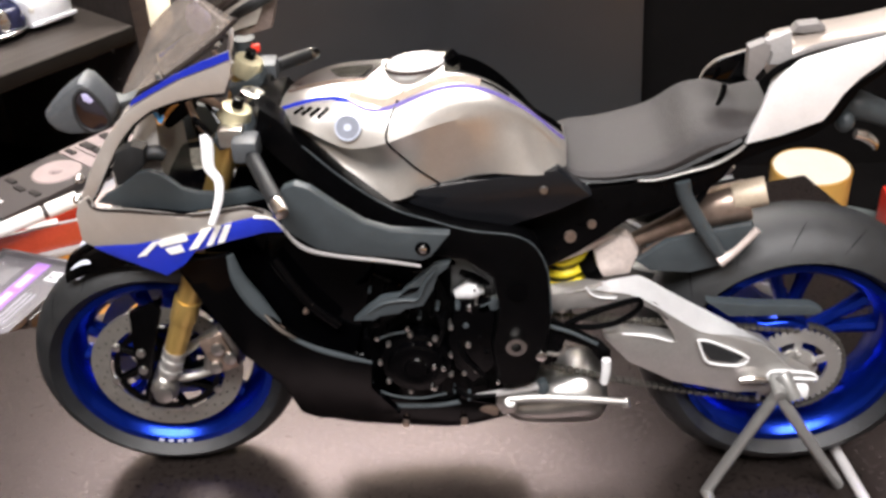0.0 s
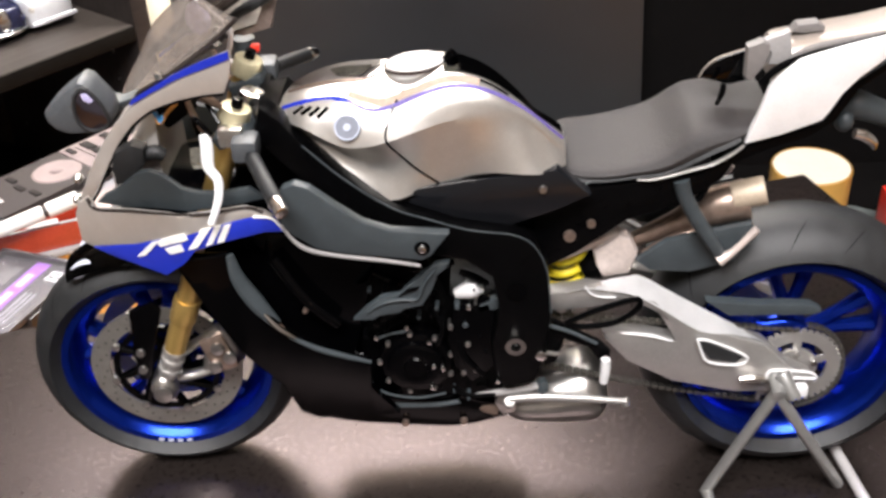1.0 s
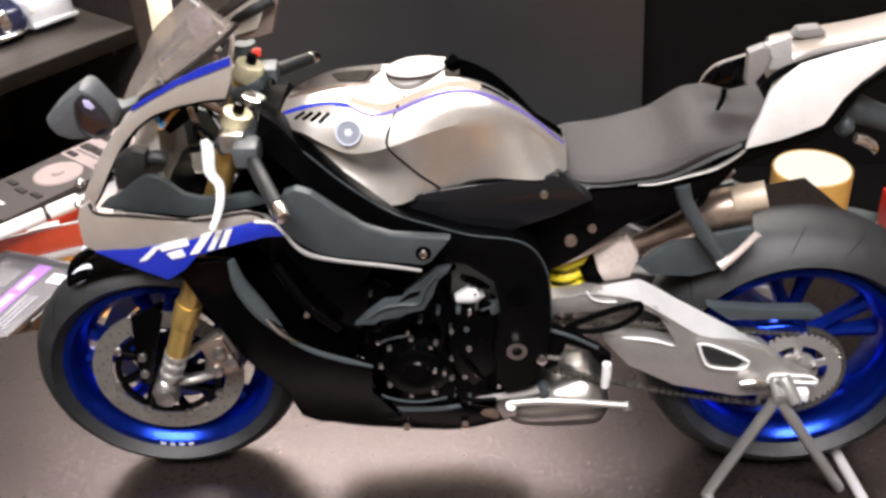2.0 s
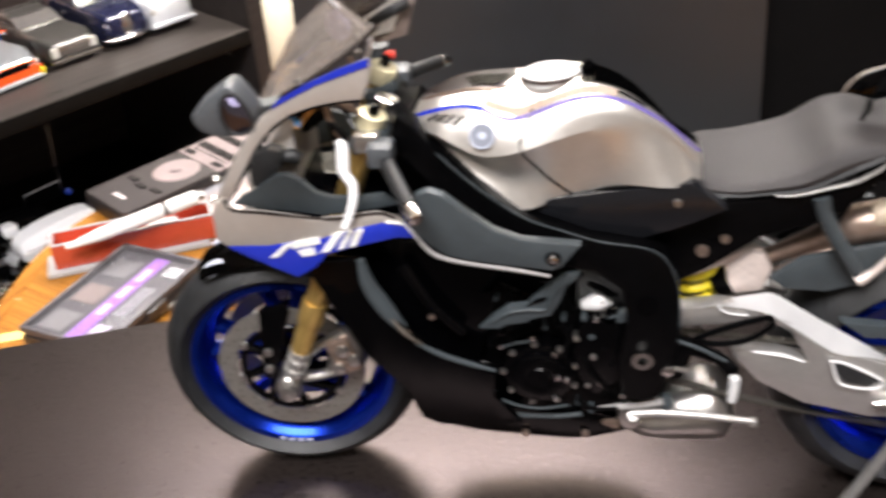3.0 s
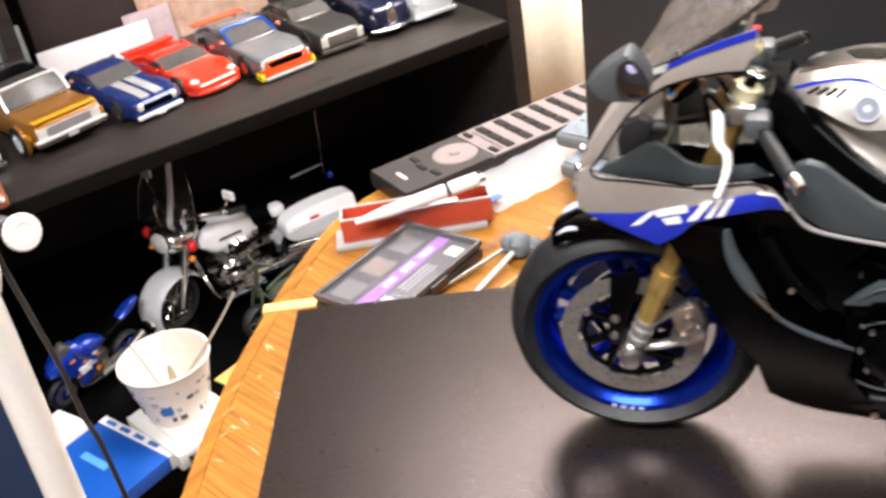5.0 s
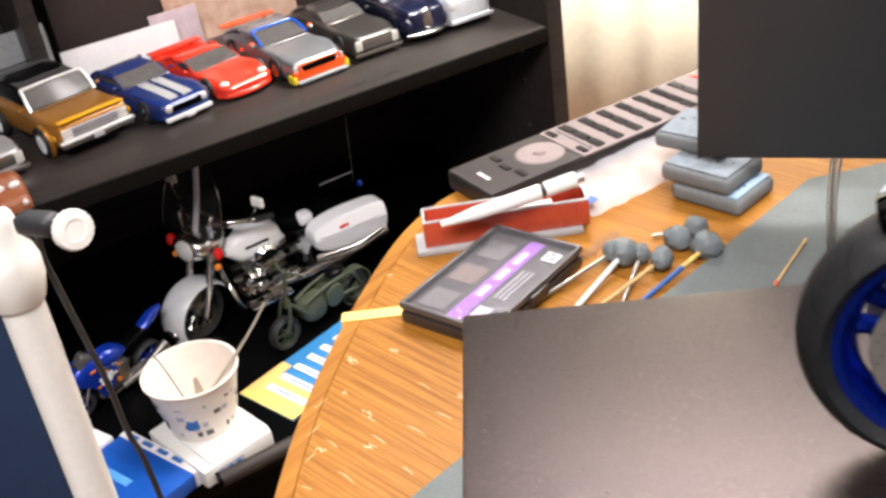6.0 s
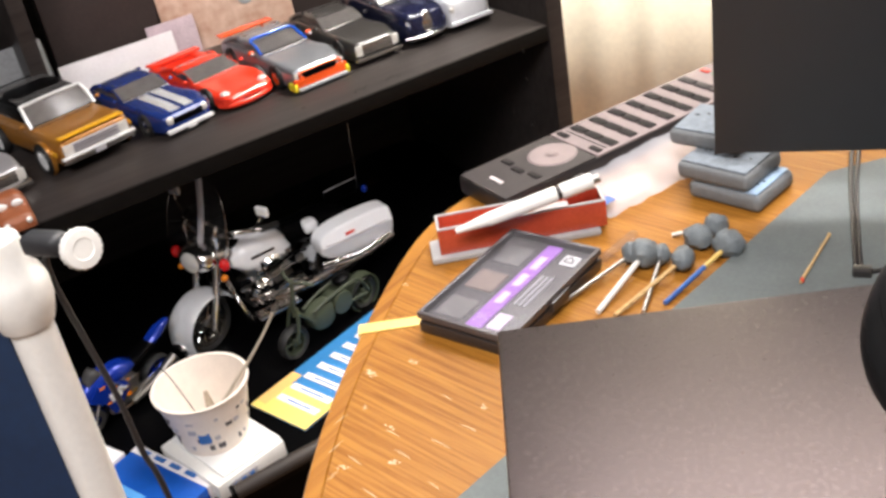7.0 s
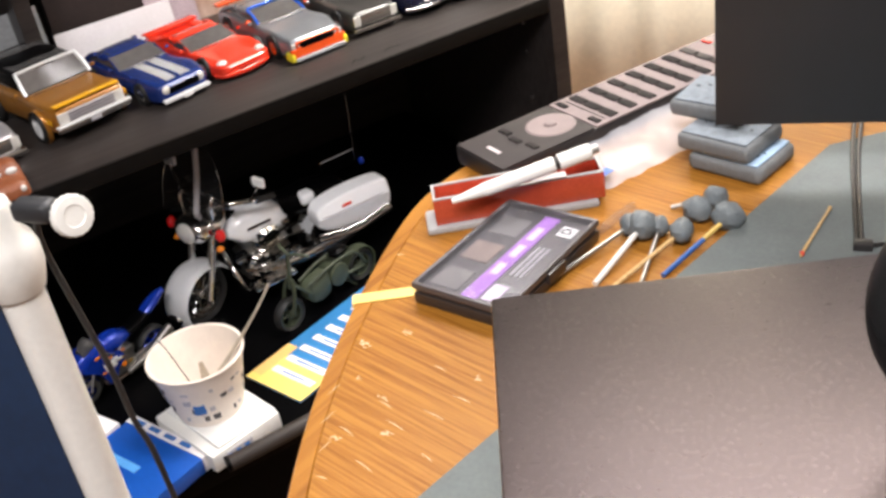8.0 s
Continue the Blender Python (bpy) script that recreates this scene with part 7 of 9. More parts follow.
def model_car(name, label, s, t_nose, L, W, H, body, roof, belt, hood_z, cab, tilt_grille=0.0, rim=CHROME, wheel_r=0.0135, extras=None, group="model cars on the shelf", turn=0.0, tumble=0.35, lift=0.006, track=0.0, square=False, haunch=0.0025, hub=0.66):
    """A scale car, nose towards the front edge. x runs to the nose. cab: (rear foot, rear top, front top, front foot) as shares of L."""
    yaw = math.atan2(-SN.y, -SN.x) + radians(turn)
    c = on_shelf(s, t_nose, SHELF_Z) - Vector((math.cos(yaw), math.sin(yaw), 0)) * (L / 2)
    car = thing(name, Matrix.Translation(c) @ Matrix.Rotation(yaw, 4, "Z"), label, "model car", group)
    g = lift
    x0, x1 = -L / 2, L / 2
    # lower body: lofted, the nose rounded in plan unless it is a square-cut truck
    n1, n2, n3 = (0.475, 0.455, 0.43) if square else (0.465, 0.425, 0.34)
    lower = Body([(x0, g + 0.006, belt * 0.88, W * 0.40), (x0 + 0.006, g, belt * 0.97, W * 0.465), (x0 + L * 0.2, g, belt, W * 0.49), (0, g, belt * 0.99, W * 0.485), (x0 + L * 0.66, g, belt * 0.98, W * 0.485),
                  (x0 + L * 0.82, g, (belt + hood_z) / 2, W * 0.49), (x1 - 0.014, g, hood_z, W * n1), (x1 - 0.004, g + 0.001, hood_z * 0.94, W * n2), (x1, g + 0.003, hood_z * 0.80, W * n3)],
                 [(0.0, 0), (0.85, 0), (0.97, 0.10), (1.0, 0.42), (0.985, 0.66), (0.94, 0.88), (0.80, 0.985), (0.4, 1.0), (0, 1.0)], 5, 3)
    bm = lower.mesh(BM())
    for v in bm.verts:           # haunches over the wheels, a waist between them
        u = min(1.0, max(0.0, (abs(v.co.y) / (W * 0.5) - 0.5) / 0.4))
        up = min(1.0, max(0.0, (v.co.z / belt - 0.55) / 0.3))
        for xk in (x0 + L * 0.19, x0 + L * 0.80):
            k = math.exp(-((v.co.x - xk) / (0.10 * L)) ** 2)
            v.co.z += haunch * k * u * up
            v.co.y *= 1 + 0.035 * k * (1 - up * 0.6) * (0 if square else 1)
        v.co.y *= 1 - 0.02 * math.exp(-(v.co.x / (0.16 * L)) ** 2)
    part("body", bm, body, car)
    a, b_, c_, d = [x0 + L * k for k in cab]
    glass = Body([(a, belt * 0.9, belt * 0.96, W * 0.44), (b_, belt * 0.9, H * 0.985, W * 0.40), ((b_ + c_) / 2, belt * 0.9, H * 0.995, W * 0.405), (c_, belt * 0.9, H * 0.975, W * 0.39), (d, belt * 0.88, belt * 0.97, W * 0.43)],
                 [(1.0, 0), (1.0, 0.1), (0.93, 0.5), (tumble * 0.2 + 0.76, 0.92), (0.7, 0.99), (0, 1.0)], 4, 3)
    part("cabin_glass", glass.mesh(BM()), CAR_GLASS, car, "dark tinted windows")
    top = Body([(b_ - 0.004, H - 0.006, H - 0.001, W * 0.38), ((b_ * 2 + c_) / 3, H - 0.007, H + 0.0005, W * 0.40), ((b_ + c_ * 2) / 3, H - 0.007, H + 0.0005, W * 0.40), (c_ + 0.003, H - 0.006, H - 0.0008, W * 0.375)],
               [(0.98, 0), (1, 0.3), (0.92, 0.75), (0.6, 1), (0, 1)], 3)
    part("roof", top.mesh(BM()), roof, car)
    for sgn in (-1, 1):
        part("front_pillar", tube(BM(), [(d - 0.002, sgn * W * 0.425, belt * 0.97), ((c_ + d) / 2, sgn * W * 0.40, (belt + H) / 2), (c_, sgn * W * 0.365, H - 0.002)], 0.0012, 8, 4), roof if roof is not SATIN_BLACK else CHROME, car)
        part("rear_pillar", tube(BM(), [(a + 0.003, sgn * W * 0.44, belt * 0.97), ((a + b_) / 2, sgn * W * 0.41, (belt + H) / 2), (b_, sgn * W * 0.37, H - 0.002)], 0.0028, 8, 4), roof, car)
        part("side_mirror", ball(BM(), (d - 0.006, sgn * (W * 0.5 + 0.002), belt + 0.003), (0.002, 0.0032, 0.0022), 10), body, car)
    bm = BM()
    rows = []
    for i in range(5):           # raked front screen, bowed across
        k = 0.08 + 0.80 * i / 4
        rows.append([bm.verts.new((d + (c_ - d) * k + 0.0022 * (1 - (j / 4 - 1) ** 2) + 0.0012, W * (0.415 - 0.045 * k) * (j / 4 - 1), belt * 0.985 + (H - belt * 0.985) * k + 0.0004)) for j in range(9)])
    for p_, q_ in zip(rows, rows[1:]):
        for j in range(8):
            bm.faces.new((p_[j], p_[j + 1], q_[j + 1], q_[j]))
    bmesh.ops.solidify(bm, geom=bm.faces[:], thickness=0.0006)
    part("windscreen", bm, SHEEN_GLASS, car, "windscreen with its reflection put into a pale colour")
    part("bonnet_seam", tube(BM(), [(d + 0.006, -W * 0.36, lower.at(d + 0.006, 0.9).z + 0.0004), (d + 0.008, 0, lower.at(d + 0.008, 1.0).z + 0.0004), (d + 0.006, W * 0.36, lower.at(d + 0.006, 0.9).z + 0.0004)], 0.0004, 6, 4), CAR_TYRE, car)
    part("windscreen_frame", tube(BM(), [(d, -W * 0.42, belt * 0.985), (d + 0.0015, 0, belt * 0.995), (d, W * 0.42, belt * 0.985)], 0.0009, 6, 4), CHROME, car)
    for xk in (x0 + L * 0.19, x0 + L * 0.80):
        for sgn in (-1, 1):
            w_ = new("wheel")
            w_.parent = car
            y = sgn * (W * 0.5 - 0.004 + track)
            part("tyre", lathe(BM(), [(wheel_r * (hub - 0.03), y - 0.0055), (wheel_r * 0.95, y - 0.0055), (wheel_r, y - 0.004), (wheel_r, y + 0.004), (wheel_r * 0.95, y + 0.0055), (wheel_r * (hub - 0.03), y + 0.0055)], (xk, 0, wheel_r), "Y", 28, closed=True), CAR_TYRE, w_)
            bm = lathe(BM(), [(0.0001, y - 0.003), (wheel_r * hub, y - 0.0045), (wheel_r * hub, y + 0.0045), (0.0001, y + 0.003)], (xk, 0, wheel_r), "Y", 24)
            for k in range(5):
                an = 2 * math.pi * k / 5
                box(bm, (0, 0, 0), (wheel_r * 0.5, 0.0012, 0.0022), 0, Matrix.Translation((xk + wheel_r * 0.32 * math.cos(an), y + sgn * 0.0045, wheel_r + wheel_r * 0.32 * math.sin(an))) @ Matrix.Rotation(-an, 4, "Y"))
            part("rim", bm, rim, w_)
            part("wheel_arch", lathe(BM(), [(wheel_r * 1.12, y - 0.001), (wheel_r * 1.18, y - 0.001), (wheel_r * 1.18, y + sgn * 0.0045), (wheel_r * 1.12, y + sgn * 0.0045)], (xk, 0, wheel_r), "Y", 28, closed=True), CAR_TYRE, w_)
    if extras:
        extras(car, x0, x1, L, W, H, belt, hood_z, lower)
    return car


def front_kit(car, x1, W, hood_z, grille, bumper, lens=PALE_LENS, round_=False, gz=0.62, gh=0.30, low=0.0):
    part("grille", box(BM(), (x1 - 0.0005, 0, hood_z * gz), (0.003, W * 0.62, hood_z * gh), 0.0006), grille, car)
    for sgn in (-1, 1):
        if round_:
            part("headlight", lathe(BM(), [(0.0001, 0.0022), (0.003, 0.002), (0.0045, 0.001), (0.005, 0.0)], (x1 - 0.001, sgn * W * 0.36, hood_z * (gz + 0.05)), "X", 20), lens, car)
        else:
            part("headlight", box(BM(), (x1 - 0.0005, sgn * W * 0.37, hood_z * gz), (0.0034, W * 0.13, hood_z * gh), 0.0008), lens, car)
    part("bumper", box(BM(), (x1 + 0.001, 0, max(hood_z * 0.30, low)), (0.006, W * 0.96, hood_z * 0.16), 0.0015), bumper, car)


def cars():
    DRIFT_BLUE = paint("bright_blue_trim", (0.015, 0.10, 0.55))
    BROWN, AMBER = paint("copper_brown", (0.36, 0.150, 0.020), 0.28, 0.35), paint("amber", (0.85, 0.42, 0.02))
    NAVY_P, RED_P = paint("navy_paint", (0.010, 0.028, 0.15)), paint("red_paint", (0.78, 0.040, 0.014))
    GREY_P, ORANGE = paint("silver_grey_paint", (0.22, 0.23, 0.25), 0.3, 0.5), paint("orange_trim", (0.75, 0.085, 0.012))
    BLACK_P, DKBLUE = paint("grey_black_paint", (0.030, 0.028, 0.026), 0.35), paint("dark_blue_paint", (0.008, 0.010, 0.035))
    WHITE_P, SILV = paint("white_car_paint", (0.74, 0.76, 0.80)), paint("silver_car_paint", (0.42, 0.41, 0.42), 0.3, 0.5)

    def truck(car, x0, x1, L, W, H, belt, hood_z, lower):
        front_kit(car, x1, W, hood_z, PALE_GREY, CHROME, gz=0.70, gh=0.28, low=0.019)
        part("bonnet_stripe", box(BM(), (x1 - 0.006, 0, hood_z + 0.0006), (0.010, W * 0.86, 0.0016), 0.0005), AMBER, car, "amber bonnet edge")
        part("side_stripe", box(BM(), (x1 - 0.02, -W * 0.5 - 0.0002, belt * 0.62), (0.03, 0.001, 0.006), 0.0003), AMBER, car)
        part("side_stripe", box(BM(), (x1 - 0.02, W * 0.5 + 0.0002, belt * 0.62), (0.03, 0.001, 0.006), 0.0003), AMBER, car)
        part("plate", box(BM(), (x1 + 0.0045, 0, 0.019), (0.001, 0.013, 0.006), 0.0003), PALE_GREY, car)
        part("rear_mirror", box(BM(), (x1 - 0.088, 0, H - 0.008), (0.003, 0.010, 0.004), 0.001), WHITE_PAINT, car)
        part("hard_top", box(BM(), (x0 + L * 0.27, 0, H * 0.80), (L * 0.48, W * 0.80, H * 0.36), 0.006), SATIN_BLACK, car, "black hard top")
        for sgn in (-1, 1):
            part("screen_post", tube(BM(), [(x0 + L * 0.645, sgn * W * 0.43, belt * 0.99), (x0 + L * 0.60, sgn * W * 0.425, (belt + H) / 2), (x0 + L * 0.54, sgn * W * 0.40, H - 0.001)], 0.0022, 8, 4), WHITE_SILVER, car, "pale windscreen post")
            part("wing_flare", lathe(BM(), [(0.0185, sgn * (W * 0.5 - 0.002)), (0.0205, sgn * (W * 0.5 - 0.002)), (0.0205, sgn * (W * 0.5 + 0.003)), (0.0185, sgn * (W * 0.5 + 0.003))], (x0 + L * 0.80, 0, 0.0165), "Y", 28, closed=True), BROWN, car)
        part("screen_header", tube(BM(), [(x0 + L * 0.54, -W * 0.40, H - 0.001), (x0 + L * 0.545, 0, H), (x0 + L * 0.54, W * 0.40, H - 0.001)], 0.0020, 8, 4), WHITE_SILVER, car)
        for k in range(3):
            part("grille_bar", box(BM(), (x1 + 0.0012, 0, hood_z * (0.62 + 0.08 * k)), (0.0012, W * 0.60, 0.0009), 0.0002), CASE_GREY, car)
        part("bumper_top", box(BM(), (x1 + 0.002, 0, 0.0225), (0.007, W * 0.98, 0.0022), 0.0008), WHITE_SILVER, car, "bright bumper lip")
    model_car("model_truck", "copper-brown off-road truck model with a black hard top", 0.108, 0.092, 0.185, 0.094, 0.067, BROWN, SATIN_BLACK, 0.045, 0.043, (0.02, 0.05, 0.52, 0.64), wheel_r=0.0165, extras=truck, tumble=0.8, turn=12.4, lift=0.013, track=0.004, square=True, haunch=0.0, hub=0.76, rim=WHITE_SILVER)

    def stripes(car, x0, x1, L, W, H, belt, hood_z, lower):
        front_kit(car, x1, W * 0.86, hood_z, SATIN_BLACK, WHITE_SILVER, round_=True, gz=0.68, gh=0.26)
        for sgn in (-1, 1):
            bm = BM()
            rows = []
            for i in range(9):
                x = x1 - 0.008 - 0.074 * i / 8
                xs = [p[0] for p in lower.path]
                z = float(np.interp(x, xs, [p[2] for p in lower.path])) + 0.0006
                rows.append((bm.verts.new((x, sgn * 0.003, z)), bm.verts.new((x, sgn * 0.016, z - 0.0001))))
            for (p, q), (r_, s_) in zip(rows, rows[1:]):
                bm.faces.new((p, q, s_, r_))
            bmesh.ops.solidify(bm, geom=bm.faces[:], thickness=0.0006)
            part("bonnet_stripe", bm, WHITE_PAINT, car, "white bonnet stripe")
        part("plate", box(BM(), (x1 + 0.0045, 0, hood_z * 0.27), (0.001, 0.012, 0.005), 0.0003), WHITE_PAINT, car)
    model_car("model_car", "navy blue muscle car model with two white bonnet stripes", 0.215, 0.090, 0.180, 0.076, 0.0425, NAVY_P, NAVY_P, 0.0305, 0.028, (0.06, 0.20, 0.36, 0.52), extras=stripes, turn=12, wheel_r=0.0125)

    def low_gt(car, x0, x1, L, W, H, belt, hood_z, lower):
        part("bumper", tube(BM(), [(x1 - 0.016, -W * 0.46, hood_z * 0.40), (x1 - 0.003, -W * 0.34, hood_z * 0.38), (x1 + 0.002, 0, hood_z * 0.36), (x1 - 0.003, W * 0.34, hood_z * 0.38), (x1 - 0.016, W * 0.46, hood_z * 0.40)], 0.0036, 10, 5), RED_P, car)
        part("air_intake", box(BM(), (x1 + 0.0022, 0, hood_z * 0.52), (0.002, W * 0.34, hood_z * 0.12), 0.0006), SATIN_BLACK, car)
        for sgn in (-1, 1):
            part("wing_crest", ball(BM(), (x1 - 0.034, sgn * W * 0.37, hood_z * 0.80), (0.034, W * 0.125, hood_z * 0.36), 18), RED_P, car, "rounded front wing")
            part("headlight", ball(BM(), (x1 - 0.0125, sgn * W * 0.345, hood_z * 1.0), (0.0062, 0.0066, 0.0036), 14), PALE_LENS, car, "round pale headlight")
            part("rear_haunch", ball(BM(), (x0 + 0.036, sgn * W * 0.36, belt * 0.86), (0.040, W * 0.14, belt * 0.30), 18), RED_P, car)
            part("side_window", prism(BM(), [(x0 + L * 0.44, belt * 0.99), (x0 + L * 0.46, H * 0.93), (x0 + L * 0.53, H * 0.92), (x0 + L * 0.60, belt * 0.99)], sgn * W * 0.408 - 0.0006, sgn * W * 0.408 + 0.0006), CAR_GLASS, car)
        part("rear_wing", box(BM(), (x0 + 0.011, 0, belt + 0.0045), (0.016, W * 0.94, 0.003), 0.001), RED_P, car)
        part("wing_post", box(BM(), (x0 + 0.012, 0, belt + 0.001), (0.008, W * 0.6, 0.006), 0.001), RED_P, car)
    model_car("model_car", "bright red low rounded sports car model", 0.299, 0.100, 0.180, 0.080, 0.0365, RED_P, RED_P, 0.026, 0.020, (0.16, 0.36, 0.44, 0.62), rim=WHITE_SILVER, extras=low_gt, turn=11, wheel_r=0.0125, haunch=0.004)

    def drift(car, x0, x1, L, W, H, belt, hood_z, lower):
        front_kit(car, x1, W, hood_z, SATIN_BLACK, ORANGE, gz=0.70, gh=0.24)
        part("grille_frame", tube(BM(), [(x1 + 0.001, -W * 0.34, hood_z * 0.60), (x1 + 0.001, -W * 0.30, hood_z * 0.84), (x1 + 0.001, W * 0.30, hood_z * 0.84), (x1 + 0.001, W * 0.34, hood_z * 0.60), (x1 + 0.001, 0, hood_z * 0.52), (x1 + 0.001, -W * 0.34, hood_z * 0.60)], 0.0018, 8, 4), ORANGE, car, "orange grille frame")
        part("front_lip", box(BM(), (x1 + 0.003, 0, 0.005), (0.012, W * 0.86, 0.003), 0.001), GREY_CARD, car, "grey front splitter")
        for sgn in (-1, 1):
            part("splitter_corner", box(BM(), (x1 - 0.003, sgn * W * 0.46, 0.008), (0.016, W * 0.07, 0.010), 0.002), YELLOW, car, "yellow bumper corner")
        part("chin", box(BM(), (x1 + 0.0005, 0, hood_z * 0.42), (0.006, W * 0.94, hood_z * 0.34), 0.002), ORANGE, car)
        hoop = [(x0 + L * 0.585, -W * 0.41, belt), (x0 + L * 0.50, -W * 0.385, (belt + H) / 2 + 0.002), (x0 + L * 0.425, -W * 0.35, H), (x0 + L * 0.43, 0, H + 0.001), (x0 + L * 0.425, W * 0.35, H), (x0 + L * 0.50, W * 0.385, (belt + H) / 2 + 0.002), (x0 + L * 0.585, W * 0.41, belt)]
        part("screen_surround", tube(BM(), hoop, 0.0020, 8, 4), DRIFT_BLUE, car, "bright blue windscreen surround")
        part("grille_mouth", box(BM(), (x1 + 0.0015, 0, hood_z * 0.66), (0.004, W * 0.56, hood_z * 0.20), 0.0012), SATIN_BLACK, car)
        for sgn in (-1, 1):
            part("mirror_cap", ball(BM(), (x0 + L * 0.54, sgn * (W * 0.5 + 0.002), belt + 0.004), (0.003, 0.0045, 0.003), 12), ORANGE, car)
            part("wing_post", box(BM(), (x0 + 0.012, sgn * W * 0.30, belt + 0.001), (0.005, 0.002, 0.010), 0.0006), ORANGE, car)
        part("rear_wing", box(BM(), (x0 + 0.008, 0, belt + 0.006), (0.016, W * 0.96, 0.003), 0.001), ORANGE, car, "orange rear wing")
    model_car("model_car", "silver-grey tuned coupe model with orange and yellow trim", 0.384, 0.081, 0.190, 0.081, 0.0445, GREY_P, GREY_P, 0.0325, 0.029, (0.06, 0.26, 0.42, 0.59), rim=ORANGE, extras=drift, turn=4.5)

    def sedan(car, x0, x1, L, W, H, belt, hood_z, lower):
        front_kit(car, x1, W, hood_z, CHROME, CHROME, gz=0.66, gh=0.40)
    model_car("model_car", "dull black classic coupe model with a chrome grille", 0.470, 0.086, 0.185, 0.071, 0.044, BLACK_P, BLACK_P, 0.0325, 0.031, (0.08, 0.24, 0.42, 0.56), extras=sedan, turn=1)

    def vintage(car, x0, x1, L, W, H, belt, hood_z, lower):
        part("nose_grille", ball(BM(), (x1 - 0.004, 0, hood_z * 0.62), (0.006, W * 0.16, hood_z * 0.40), 16), CHROME, car, "rounded chrome grille")
        part("bumper", tube(BM(), [(x1 - 0.006, -W * 0.46, hood_z * 0.28), (x1 + 0.003, -W * 0.2, hood_z * 0.28), (x1 + 0.003, W * 0.2, hood_z * 0.28), (x1 - 0.006, W * 0.46, hood_z * 0.28)], 0.0026, 10, 5), CHROME, car)
        for sgn in (-1, 1):
            part("fender", ball(BM(), (x1 - 0.030, sgn * W * 0.38, hood_z * 0.50), (0.032, W * 0.15, hood_z * 0.46), 20), DKBLUE, car, "rounded front wing")
            part("headlight", ball(BM(), (x1 - 0.006, sgn * W * 0.36, hood_z * 0.72), (0.004, 0.0052, 0.0052), 14), PALE_LENS, car)
    model_car("model_car", "dark blue nineteen-forties sedan model with round wings", 0.545, 0.082, 0.180, 0.066, 0.058, DKBLUE, DKBLUE, 0.044, 0.043, (0.06, 0.24, 0.50, 0.60), rim=WHITE_PAINT, extras=vintage)

    def bubble(car, x0, x1, L, W, H, belt, hood_z, lower):
        part("bumper", box(BM(), (x1 + 0.001, 0, hood_z * 0.26), (0.005, W * 0.9, 0.005), 0.0015), WHITE_P, car)
        for sgn in (-1, 1):
            part("headlight", ball(BM(), (x1 - 0.004, sgn * W * 0.34, hood_z * 0.66), (0.004, 0.006, 0.006), 14), PALE_LENS, car)
    model_car("model_car", "white rounded car model at the end of the row", 0.611, 0.082, 0.165, 0.072, 0.066, WHITE_P, WHITE_P, 0.048, 0.045, (0.06, 0.22, 0.54, 0.66), rim=PALE_GREY, extras=bubble)
    model_car("model_car", "silver-grey saloon model at the edge of the row", -0.008, 0.086, 0.180, 0.076, 0.047, SILV, SILV, 0.034, 0.032, (0.08, 0.24, 0.42, 0.56), extras=sedan, turn=12)


cars()

# small brown toy at the shelf's near edge
BROWN_TOY = material("brown_toy", (0.24, 0.075, 0.03), 0.4, 0, 0.15, 150)
t_ = thing("toy_truck", Matrix.Translation(on_shelf(-0.012, 0.012, SHELF_Z)) @ Matrix.Rotation(math.atan2(-SN.y, -SN.x), 4, "Z"), "small reddish-brown toy car with white eyes for a windscreen", "toy car")
part("body", Body([(-0.03, 0.004, 0.022, 0.017), (-0.018, 0.003, 0.034, 0.019), (-0.002, 0.003, 0.034, 0.019), (0.006, 0.003, 0.024, 0.019), (0.020, 0.003, 0.020, 0.018), (0.026, 0.005, 0.014, 0.015)], [(0, 0), (0.9, 0), (1, 0.3), (0.9, 0.8), (0.5, 1), (0, 1)], 4).mesh(BM()), BROWN_TOY, t_)
for sg in (-1, 1):
    part("eye", ball(BM(), (0.0055, sg * 0.008, 0.027), (0.002, 0.006, 0.004), 14), WHITE_PAINT, t_)
    part("headlight", ball(BM(), (0.0245, sg * 0.011, 0.013), (0.003, 0.0036, 0.0036), 12), PALE_LENS, t_)
    for x in (-0.018, 0.016):
        part("wheel", cyl(BM(), (x, sg * 0.014, 0.0062), (x, sg * 0.019, 0.0062), 0.0062, n=18, b=0.0008), CAR_TYRE, t_)


# ---- papers and pictures behind the cars ----
PAPER = material("white_paper", (0.76, 0.73, 0.75), 0.7, 0, 0.06, 30)
PICTURE = material("orange_pink_picture", (0.60, 0.35, 0.24), 0.55, 0, 0.25, 7, colour2=(0.74, 0.55, 0.46))
BROWN_CARD = material("brown_black_box", (0.035, 0.024, 0.022), 0.55, 0, 0.2, 20)


def standing_card(name, label, cat, s0, s1, t, z0, z1, mat, lean=8, thick=0.002):
    m = Matrix.Translation(on_shelf((s0 + s1) / 2, t, SHELF_Z + z0)) @ Matrix.Rotation(math.atan2(SD.y, SD.x), 4, "Z") @ Matrix.Rotation(radians(-lean), 4, "X")
    solid(name, box(BM(), (0, thick / 2, (z1 - z0) / 2), (s1 - s0, thick, z1 - z0), 0.0003), mat, label, cat, m=m)
    return m


